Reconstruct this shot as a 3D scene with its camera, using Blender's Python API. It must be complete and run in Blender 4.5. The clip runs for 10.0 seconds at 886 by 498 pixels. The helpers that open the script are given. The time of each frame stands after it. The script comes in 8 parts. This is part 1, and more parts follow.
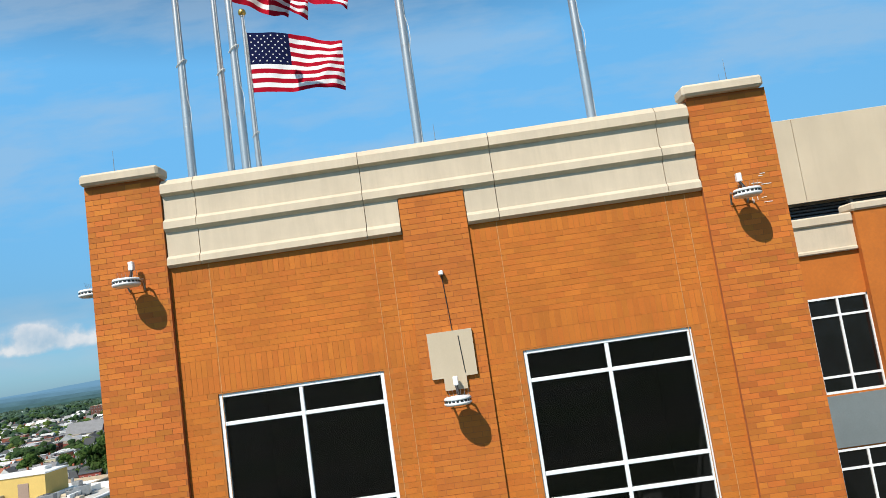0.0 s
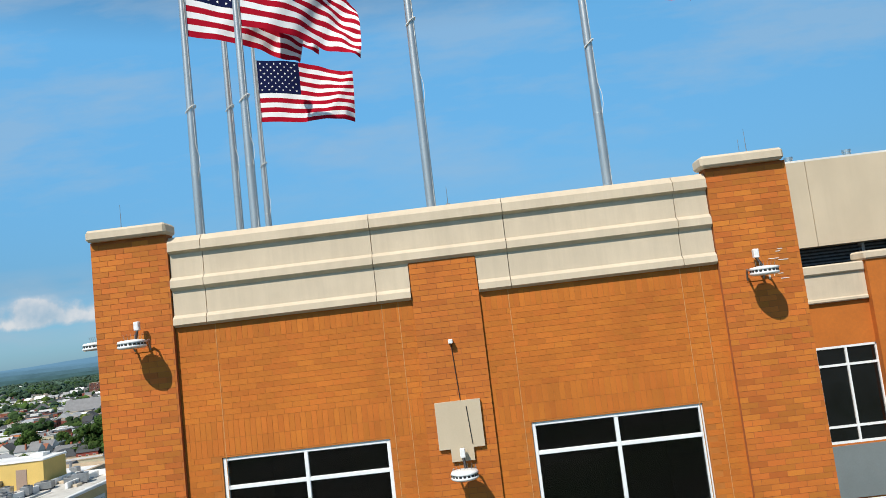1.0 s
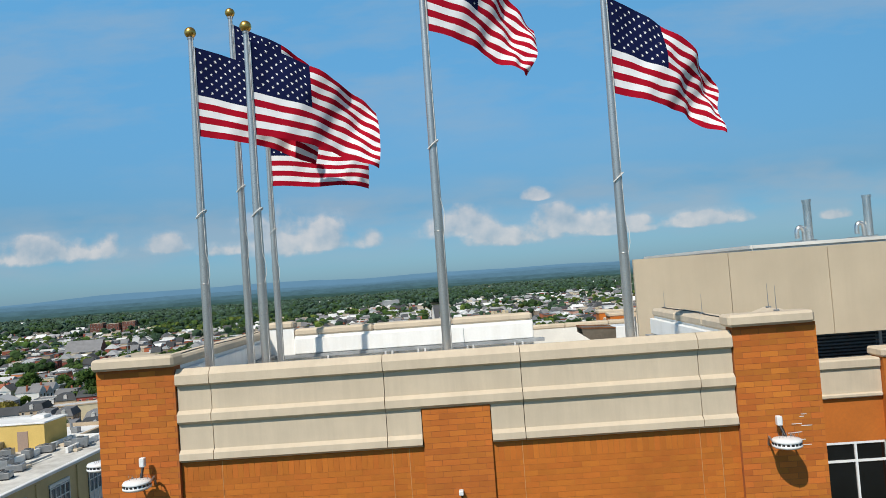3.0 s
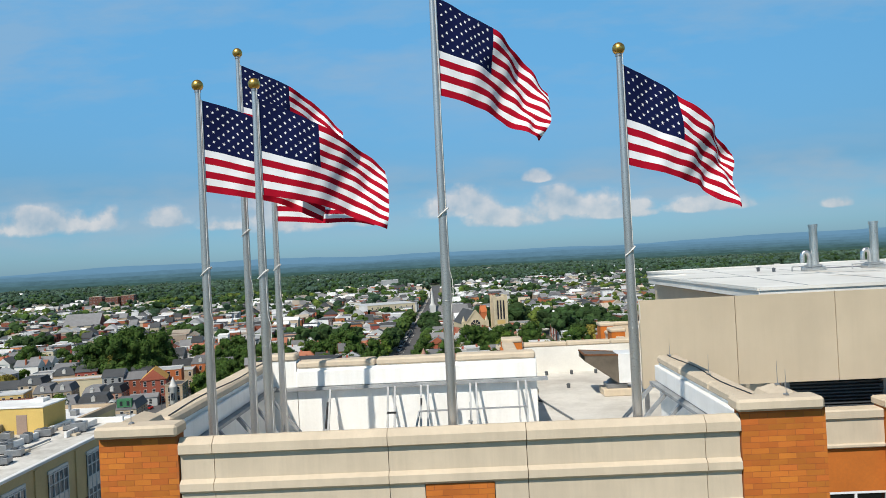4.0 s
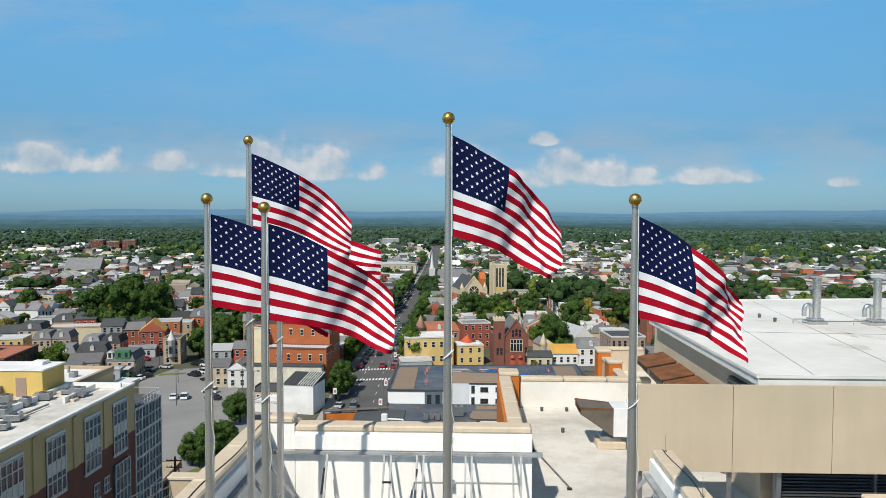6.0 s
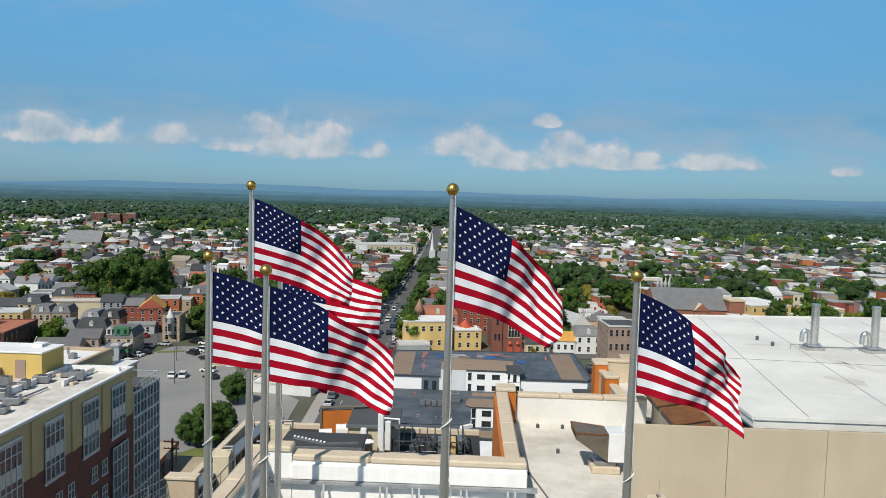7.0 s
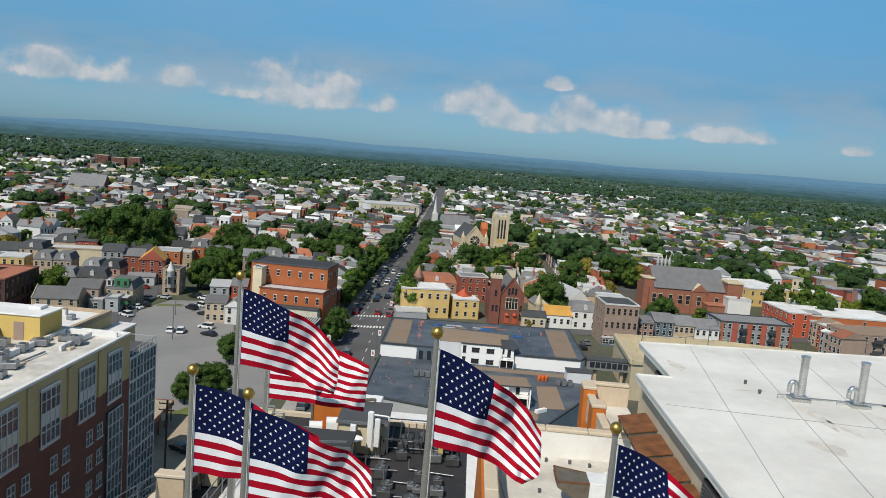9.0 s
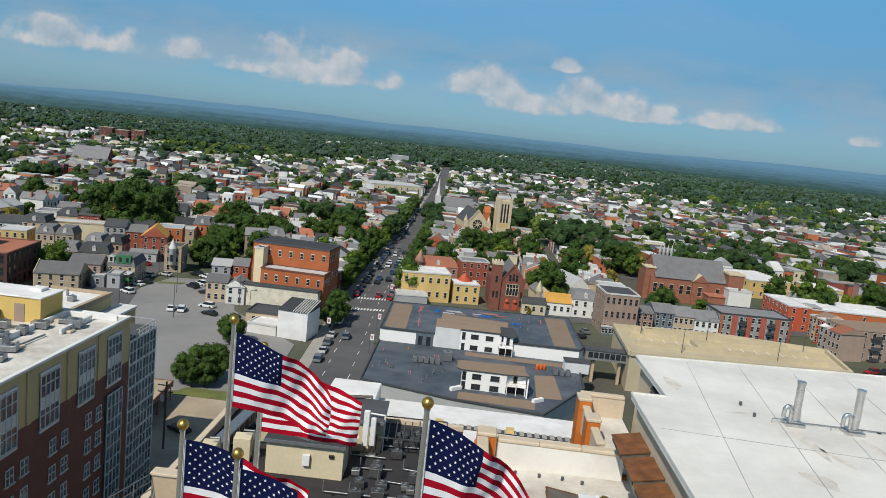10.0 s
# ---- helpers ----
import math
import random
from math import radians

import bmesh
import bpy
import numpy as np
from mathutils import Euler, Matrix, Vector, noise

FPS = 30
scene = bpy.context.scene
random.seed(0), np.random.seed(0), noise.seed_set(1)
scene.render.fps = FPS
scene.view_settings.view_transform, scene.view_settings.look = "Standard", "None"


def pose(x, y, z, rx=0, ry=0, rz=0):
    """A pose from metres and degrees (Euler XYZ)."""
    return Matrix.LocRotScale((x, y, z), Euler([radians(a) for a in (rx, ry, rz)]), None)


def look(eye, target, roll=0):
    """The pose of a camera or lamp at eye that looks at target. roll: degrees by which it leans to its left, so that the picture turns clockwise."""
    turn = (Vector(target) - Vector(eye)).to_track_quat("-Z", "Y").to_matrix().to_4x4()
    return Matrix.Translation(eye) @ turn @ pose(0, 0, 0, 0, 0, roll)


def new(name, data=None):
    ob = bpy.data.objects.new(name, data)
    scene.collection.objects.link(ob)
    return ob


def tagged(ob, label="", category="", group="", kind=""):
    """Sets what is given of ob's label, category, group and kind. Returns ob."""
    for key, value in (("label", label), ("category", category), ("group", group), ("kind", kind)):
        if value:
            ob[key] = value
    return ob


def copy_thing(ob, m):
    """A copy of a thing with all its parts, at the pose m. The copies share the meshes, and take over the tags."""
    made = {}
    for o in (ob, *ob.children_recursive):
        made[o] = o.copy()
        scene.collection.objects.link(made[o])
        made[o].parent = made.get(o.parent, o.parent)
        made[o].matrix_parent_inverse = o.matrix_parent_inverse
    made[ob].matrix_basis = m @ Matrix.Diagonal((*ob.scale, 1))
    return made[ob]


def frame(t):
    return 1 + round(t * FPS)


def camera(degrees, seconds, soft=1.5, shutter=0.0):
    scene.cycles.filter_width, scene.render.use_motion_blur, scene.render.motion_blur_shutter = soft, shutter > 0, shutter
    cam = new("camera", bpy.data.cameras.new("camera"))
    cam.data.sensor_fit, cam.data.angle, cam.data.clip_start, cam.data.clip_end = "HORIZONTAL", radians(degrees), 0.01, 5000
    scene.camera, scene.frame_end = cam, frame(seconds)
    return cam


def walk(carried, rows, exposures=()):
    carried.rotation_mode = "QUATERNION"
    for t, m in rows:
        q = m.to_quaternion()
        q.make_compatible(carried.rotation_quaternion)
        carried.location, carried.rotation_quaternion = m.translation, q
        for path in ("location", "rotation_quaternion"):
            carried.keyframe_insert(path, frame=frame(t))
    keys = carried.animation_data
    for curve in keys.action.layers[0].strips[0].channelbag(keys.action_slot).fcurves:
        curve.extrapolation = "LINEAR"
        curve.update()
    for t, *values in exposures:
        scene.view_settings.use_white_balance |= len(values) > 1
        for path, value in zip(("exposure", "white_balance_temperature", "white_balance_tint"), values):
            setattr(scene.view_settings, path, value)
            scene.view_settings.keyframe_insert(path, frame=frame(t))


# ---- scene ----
cam = camera(62.5, 10.0, soft=0.65)

PATH = [
    (0, (-0.906, -13.117, 40.384), (-0.942, -11.132, 40.625), -8.2),
    (0.5, (-0.888, -13.11, 41.146), (-0.929, -11.123, 41.367), -7.5),
    (1, (-0.9, -13.085, 41.866), (-0.943, -11.095, 42.068), -6.7),
    (1.5, (-0.859, -13.068, 42.678), (-0.907, -11.076, 42.845), -6.0),
    (2, (-0.802, -13.01, 43.51), (-0.859, -11.016, 43.647), -5.4),
    (2.5, (-0.803, -12.954, 44.406), (-0.864, -10.958, 44.511), -4.8),
    (3, (-0.865, -12.897, 45.264), (-0.925, -10.9, 45.342), -4.2),
    (4.5, (-0.929, -12.747, 47.736), (-0.996, -10.748, 47.731), -2.1),
    (5, (-0.905, -12.787, 48.54), (-0.976, -10.789, 48.508), -1.2),
    (5.5, (-0.926, -12.713, 49.402), (-0.996, -10.716, 49.341), -0.5),
    (7, (-1.009, -12.563, 51.91), (-1.078, -10.569, 51.765), 1.6),
    (7.5, (-1.026, -12.503, 52.69), (-1.094, -10.512, 52.518), 2.5),
    (8, (-1.0, -12.426, 53.523), (-1.068, -10.437, 53.323), 3.2),
    (8.5, (-0.947, -12.245, 54.364), (-1.015, -10.26, 54.136), 3.9),
    (9, (-0.898, -12.171, 55.209), (-0.967, -10.189, 54.951), 4.7),
    (9.5, (-0.895, -12.027, 56.006), (-0.964, -10.049, 55.721), 5.4),
    (10, (-0.908, -11.823, 56.8), (-0.978, -9.849, 56.487), 6.2),
]
walk(cam, [(t, look(eye, target, roll)) for t, eye, target, roll in PATH],
     [(0, 0.24), (1.2, 0.05), (2.5, -0.15), (4.5, 0.0), (5.5, 0.0), (7.5, -0.16), (10, -0.22)])

# ---- daylight ----
SUN_WAY = Vector((0.50, 1.0, -1.24)).normalized()
world = bpy.data.worlds.new("daylight")
scene.world = world
world.use_nodes = True
wn, wl = world.node_tree.nodes, world.node_tree.links
wn.clear()


def wmath(op, a, b=None, clamp=False):
    n = wn.new("ShaderNodeMath")
    n.operation, n.use_clamp = op, clamp
    for i, v in enumerate((a, b)):
        if v is None:
            continue
        if isinstance(v, (int, float)):
            n.inputs[i].default_value = v
        else:
            wl.new(v, n.inputs[i])
    return n.outputs[0]


sky = wn.new("ShaderNodeTexSky")
sky.sky_type, sky.sun_disc = "NISHITA", False
sky.sun_elevation, sky.sun_rotation = radians(48.0), radians(206.6)
sky.altitude, sky.air_density, sky.dust_density, sky.ozone_density = 100, 1.0, 0.6, 2.2
coord = wn.new("ShaderNodeTexCoord")
split = wn.new("ShaderNodeSeparateXYZ")
wl.new(coord.outputs["Generated"], split.inputs[0])
ahead = wmath("MAXIMUM", split.outputs[1], 0.05)
across = wmath("DIVIDE", split.outputs[0], ahead)
height = wmath("DIVIDE", split.outputs[2], ahead)
# fair-weather cumulus low over the hills: centre across, centre up, half width, half height
CLOUDS = [(-0.55, 0.094, 0.14, 0.028), (-0.39, 0.09, 0.046, 0.02), (-0.215, 0.095, 0.105, 0.044), (-0.3, 0.078, 0.052, 0.015),
          (-0.11, 0.076, 0.033, 0.02), (0.02, 0.09, 0.085, 0.03), (0.1, 0.068, 0.104, 0.022), (0.17, 0.082, 0.091, 0.03),
          (0.125, 0.12, 0.029, 0.013), (0.26, 0.076, 0.039, 0.015), (0.35, 0.072, 0.078, 0.018), (0.53, 0.062, 0.03, 0.010),
          (-0.17, 0.078, 0.06, 0.02), (0.06, 0.075, 0.05, 0.02), (0.23, 0.066, 0.07, 0.014)]
pos = wn.new("ShaderNodeCombineXYZ")
wl.new(across, pos.inputs[0])
wl.new(height, pos.inputs[1])
puff = wn.new("ShaderNodeTexNoise")
puff.inputs["Scale"].default_value, puff.inputs["Detail"].default_value = 17, 6
puff.inputs["Roughness"].default_value = 0.54
wl.new(pos.outputs[0], puff.inputs["Vector"])
total = None
for cu, cv, ru, rv in CLOUDS:
    du = wmath("DIVIDE", wmath("SUBTRACT", across, cu - 0.025), ru * 1.08)
    rise_ = wmath("SUBTRACT", height, cv - 0.014 - rv * 0.35)
    dv = wmath("MAXIMUM", wmath("DIVIDE", rise_, rv * 1.45), wmath("DIVIDE", rise_, -rv * 0.6))
    r2 = wmath("ADD", wmath("MULTIPLY", du, du), wmath("MULTIPLY", dv, dv))
    blob = wmath("SUBTRACT", 1.0, r2, clamp=True)
    total = blob if total is None else wmath("MAXIMUM", total, blob)
cumulus = wmath("SUBTRACT", wmath("ADD", wmath("MULTIPLY", total, 1.3), wmath("MULTIPLY", puff.outputs[0], 3.0)), 1.86, clamp=True)
cumulus = wmath("MULTIPLY", cumulus, wmath("MINIMUM", wmath("MULTIPLY", total, 3.0), 1.0))
cumulus = wmath("MINIMUM", wmath("MULTIPLY", cumulus, 1.0), 0.70)
# thin cirrus streaks
stretch = wn.new("ShaderNodeMapping")
stretch.inputs["Scale"].default_value = (0.8, 2.9, 1.0)
stretch.inputs["Rotation"].default_value = (0, 0, -0.09)
wl.new(pos.outputs[0], stretch.inputs[0])
wisp = wn.new("ShaderNodeTexNoise")
wisp.inputs["Scale"].default_value, wisp.inputs["Detail"].default_value = 2.4, 7
wisp.inputs["Roughness"].default_value = 0.6
wl.new(stretch.outputs[0], wisp.inputs["Vector"])
cirrus = wmath("MULTIPLY", wmath("SUBTRACT", wisp.outputs[0], 0.45, clamp=True), 2.6, clamp=True)
cirrus = wmath("MULTIPLY", cirrus, wmath("MULTIPLY", wmath("SUBTRACT", height, 0.10, clamp=True), 6.0, clamp=True))
# a thin grey-blue veil between and under the cumulus
veil_noise = wn.new("ShaderNodeTexNoise")
veil_noise.inputs["Scale"].default_value, veil_noise.inputs["Detail"].default_value = 7, 5
veil_map = wn.new("ShaderNodeMapping")
veil_map.inputs["Scale"].default_value = (1.0, 3.2, 1.0)
wl.new(pos.outputs[0], veil_map.inputs[0])
wl.new(veil_map.outputs[0], veil_noise.inputs["Vector"])
dv = wmath("DIVIDE", wmath("SUBTRACT", height, 0.085), 0.06)
veil = wmath("SUBTRACT", 1.0, wmath("MULTIPLY", dv, dv), clamp=True)
veil = wmath("MULTIPLY", veil, wmath("MULTIPLY", wmath("SUBTRACT", veil_noise.outputs[0], 0.36, clamp=True), 2.6, clamp=True))
veil = wmath("MINIMUM", wmath("MULTIPLY", veil, 0.8), 0.5)
cover = wmath("MAXIMUM", wmath("MAXIMUM", cumulus, veil), wmath("MINIMUM", cirrus, 0.34))
# the sides turned to the sun are white, the bases grey-blue
sunward = wn.new("ShaderNodeVectorMath")
sunward.operation = "ADD"
sunward.inputs[1].default_value = (-0.006, 0.011, 0)
wl.new(pos.outputs[0], sunward.inputs[0])
shade = wn.new("ShaderNodeTexNoise")
shade.inputs["Scale"].default_value, shade.inputs["Detail"].default_value = 17, 3
wl.new(sunward.outputs[0], shade.inputs["Vector"])
cloud_colour = wn.new("ShaderNodeMix")
cloud_colour.data_type = "RGBA"
lit = wmath("MULTIPLY", wmath("SUBTRACT", puff.outputs[0], shade.outputs[0]), 4.5)
wl.new(wmath("ADD", wmath("MULTIPLY", lit, cumulus), wmath("MULTIPLY", cumulus, 0.75), clamp=True), cloud_colour.inputs[0])
cloud_colour.inputs[6].default_value = (4.6, 5.6, 6.6, 1)
cloud_colour.inputs[7].default_value = (9.6, 8.9, 8.5, 1)
tint = wn.new("ShaderNodeMix")
tint.data_type, tint.blend_type = "RGBA", "MULTIPLY"
tint.inputs[0].default_value = 1.0
rise = wn.new("ShaderNodeValToRGB")
rise.color_ramp.elements[0].position, rise.color_ramp.elements[0].color = 0.0, (0.49, 0.85, 1.35, 1)
rise.color_ramp.elements[1].position, rise.color_ramp.elements[1].color = 0.38, (1.10, 2.06, 2.16, 1)
mid_el = rise.color_ramp.elements.new(0.10)
mid_el.color = (0.475, 0.81, 1.06, 1)
for at, col in ((0.55, (0.55, 0.78, 0.86, 1)), (1.0, (0.45, 0.58, 0.62, 1))):
    rise.color_ramp.elements.new(at).color = col
wl.new(split.outputs[2], rise.inputs[0])
wl.new(rise.outputs[0], tint.inputs[7])
wl.new(sky.outputs[0], tint.inputs[6])
mixed = wn.new("ShaderNodeMix")
mixed.data_type = "RGBA"
wl.new(cover, mixed.inputs[0])
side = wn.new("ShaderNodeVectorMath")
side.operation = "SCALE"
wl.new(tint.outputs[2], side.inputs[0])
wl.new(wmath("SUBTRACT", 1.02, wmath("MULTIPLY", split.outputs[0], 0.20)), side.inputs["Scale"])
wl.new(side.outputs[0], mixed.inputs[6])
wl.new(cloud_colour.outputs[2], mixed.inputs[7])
back = wn.new("ShaderNodeBackground")
back.inputs[1].default_value = 0.085
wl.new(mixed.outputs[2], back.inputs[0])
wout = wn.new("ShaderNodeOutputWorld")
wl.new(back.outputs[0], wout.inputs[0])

sun_data = bpy.data.lights.new("sun", "SUN")
sun_data.energy, sun_data.angle, sun_data.color = 4.8, radians(0.53), (1.0, 0.93, 0.82)
sun = new("sun", sun_data)
sun.matrix_world = look((-30, -90, 120), Vector((-30, -90, 120)) + SUN_WAY)

# ---- small tools ----


class Shape:
    """Vertices and faces of one mesh, put together piece by piece."""

    def __init__(self):
        self.v, self.f, self.m, self.s = [], [], [], []

    def add(self, verts, faces, mat=0, smooth=False):
        n = len(self.v)
        self.v.extend(tuple(p) for p in verts)
        for face in faces:
            self.f.append(tuple(i + n for i in face))
            self.m.append(mat)
            self.s.append(smooth)
        return self

    def box(self, x0, x1, y0, y1, z0, z1, mat=0, m=None):
        vs = [(x, y, z) for z in (z0, z1) for y in (y0, y1) for x in (x0, x1)]
        if m:
            vs = [m @ Vector(p) for p in vs]
        return self.add(vs, [(0, 2, 3, 1), (4, 5, 7, 6), (0, 1, 5, 4), (2, 6, 7, 3), (0, 4, 6, 2), (1, 3, 7, 5)], mat)

    def cbox(self, x0, x1, y0, y1, z0, z1, c=0.02, mat=0, m=None):
        """A box with chamfered edges."""
        lo, hi = (x0, y0, z0), (x1, y1, z1)
        vs, idx = [], {}
        for sx in (0, 1):
            for sy in (0, 1):
                for sz in (0, 1):
                    s = (sx, sy, sz)
                    for a in range(3):
                        p = [(hi[i] - c if s[i] else lo[i] + c) for i in range(3)]
                        p[a] = hi[a] if s[a] else lo[a]
                        idx[s, a] = len(vs)
                        vs.append(tuple(p))
        if m:
            vs = [m @ Vector(p) for p in vs]
        fs = []
        for a in range(3):
            b, d = (a + 1) % 3, (a + 2) % 3
            for e in (0, 1):
                ring = []
                for u, w in ((0, 0), (1, 0), (1, 1), (0, 1)):
                    s = [0, 0, 0]
                    s[a], s[b], s[d] = e, u, w
                    ring.append(idx[tuple(s), a])
                fs.append(tuple(ring if e else ring[::-1]))
            for u in (0, 1):
                for w in (0, 1):
                    s0, s1 = [0, 0, 0], [0, 0, 0]
                    s0[b], s0[d], s1[b], s1[d] = u, w, u, w
                    s1[a] = 1
                    q = (idx[tuple(s0), b], idx[tuple(s1), b], idx[tuple(s1), d], idx[tuple(s0), d])
                    fs.append(q if (u + w) % 2 else q[::-1])
        for sx in (0, 1):
            for sy in (0, 1):
                for sz in (0, 1):
                    s = (sx, sy, sz)
                    t = tuple(idx[s, a] for a in range(3))
                    fs.append(t if (sx + sy + sz) % 2 else t[::-1])
        return self.add(vs, fs, mat)

    def prism(self, poly, z0, z1, mat=0, top=None):
        """An upright prism over a polygon that runs anticlockwise."""
        n = len(poly)
        vs = [(x, y, z0) for x, y in poly] + [(x, y, z1) for x, y in poly]
        self.add(vs, [(i, (i + 1) % n, n + (i + 1) % n, n + i) for i in range(n)] + [tuple(range(n))[::-1]], mat)
        return self.add(vs[n:], [tuple(range(n))], mat if top is None else top)

    def tube(self, p0, p1, r0, r1=None, n=10, mat=0, caps=True):
        p0, p1 = Vector(p0), Vector(p1)
        r1 = r0 if r1 is None else r1
        d = (p1 - p0).normalized()
        u = d.orthogonal().normalized()
        w = d.cross(u)
        ring = [u * math.cos(2 * math.pi * i / n) + w * math.sin(2 * math.pi * i / n) for i in range(n)]
        vs = [p0 + q * r0 for q in ring] + [p1 + q * r1 for q in ring]
        self.add(vs, [(i, (i + 1) % n, n + (i + 1) % n, n + i) for i in range(n)], mat, True)
        if caps:
            self.add(vs, [tuple(range(n))[::-1], tuple(range(n, 2 * n))], mat)
        return self

    def lathe(self, centre, profile, n=16, mat=0):
        """A turned shape: radius and height pairs from below upwards."""
        cx, cy, cz = centre
        vs = [(cx + r * math.cos(2 * math.pi * i / n), cy + r * math.sin(2 * math.pi * i / n), cz + h)
              for r, h in profile for i in range(n)]
        fs = [(k * n + i, k * n + (i + 1) % n, (k + 1) * n + (i + 1) % n, (k + 1) * n + i)
              for k in range(len(profile) - 1) for i in range(n)]
        return self.add(vs, fs, mat, True)

    def sweep(self, points, r, n=6, mat=0):
        """One continuous round bar through points."""
        pts = [Vector(p) for p in points]
        vs, fs = [], []
        for i, p in enumerate(pts):
            d = (pts[min(i + 1, len(pts) - 1)] - pts[max(i - 1, 0)]).normalized()
            u = d.cross(Vector((0.3, 0.9, 0.2))).normalized()
            w = d.cross(u)
            vs += [p + (u * math.cos(2 * math.pi * k / n) + w * math.sin(2 * math.pi * k / n)) * r for k in range(n)]
            if i:
                fs += [((i - 1) * n + k, (i - 1) * n + (k + 1) % n, i * n + (k + 1) % n, i * n + k) for k in range(n)]
        self.add(vs, fs, mat, True)
        return self.add([vs[k] for k in range(n)] + [vs[-n + k] for k in range(n)], [tuple(range(n))[::-1], tuple(range(n, 2 * n))], mat)

    def beam(self, p0, p1, w=0.06, mat=0):
        """A square bar between two points."""
        p0, p1 = Vector(p0), Vector(p1)
        d = p1 - p0
        m = Matrix.Translation(p0) @ d.to_track_quat("Z", "Y").to_matrix().to_4x4()
        return self.box(-w / 2, w / 2, -w / 2, w / 2, 0, d.length, mat, m)

    def gable(self, x0, x1, y0, y1, z0, z1, along="x", over=0.3, mat=0, end=0):
        """A solid pitched roof whose ridge runs along x or y."""
        if along == "x":
            yc = (y0 + y1) / 2
            vs = [(x0 - over, y0 - over, z0), (x1 + over, y0 - over, z0), (x1 + over, y1 + over, z0),
                  (x0 - over, y1 + over, z0), (x0 - over, yc, z1), (x1 + over, yc, z1)]
        else:
            xc = (x0 + x1) / 2
            vs = [(x1 + over, y0 - over, z0), (x1 + over, y1 + over, z0), (x0 - over, y1 + over, z0),
                  (x0 - over, y0 - over, z0), (xc, y0 - over, z1), (xc, y1 + over, z1)]
        self.add(vs, [(0, 1, 5, 4), (2, 3, 4, 5)], mat)
        return self.add(vs, [(1, 2, 5), (3, 0, 4), (3, 2, 1, 0)], end)

    def mesh(self, name, mats):
        me = bpy.data.meshes.new(name)
        me.from_pydata(self.v, [], self.f)
        for mt in mats:
            me.materials.append(mt)
        me.polygons.foreach_set("material_index", self.m)
        me.polygons.foreach_set("use_smooth", self.s)
        me.update()
        return me


def mats_of(mt):
    return list(mt) if isinstance(mt, (list, tuple)) else [mt]


def thing(name, label, category, at=(0, 0, 0), rz=0, group="", kind=""):
    """An Empty at the base of a thing, that will parent its parts."""
    ob = new(name)
    ob.empty_display_size = 0.2
    ob.matrix_world = pose(*at, 0, 0, rz)
    return tagged(ob, label, category, group, kind)


def part(name, shape, mt, parent, label="", kind=""):
    """One mesh under a thing or a part, in the thing's own coordinates."""
    ob = new(name, shape if isinstance(shape, bpy.types.Mesh) else shape.mesh(name, mats_of(mt)))
    ob.parent = parent
    return tagged(ob, label, "", "", kind)


def solid(name, shape, mt, label, category, group="", kind=""):
    """A thing or a piece of the setting that is one mesh."""
    return tagged(new(name, shape.mesh(name, mats_of(mt))), label, category, group, kind)


# ---- materials ----


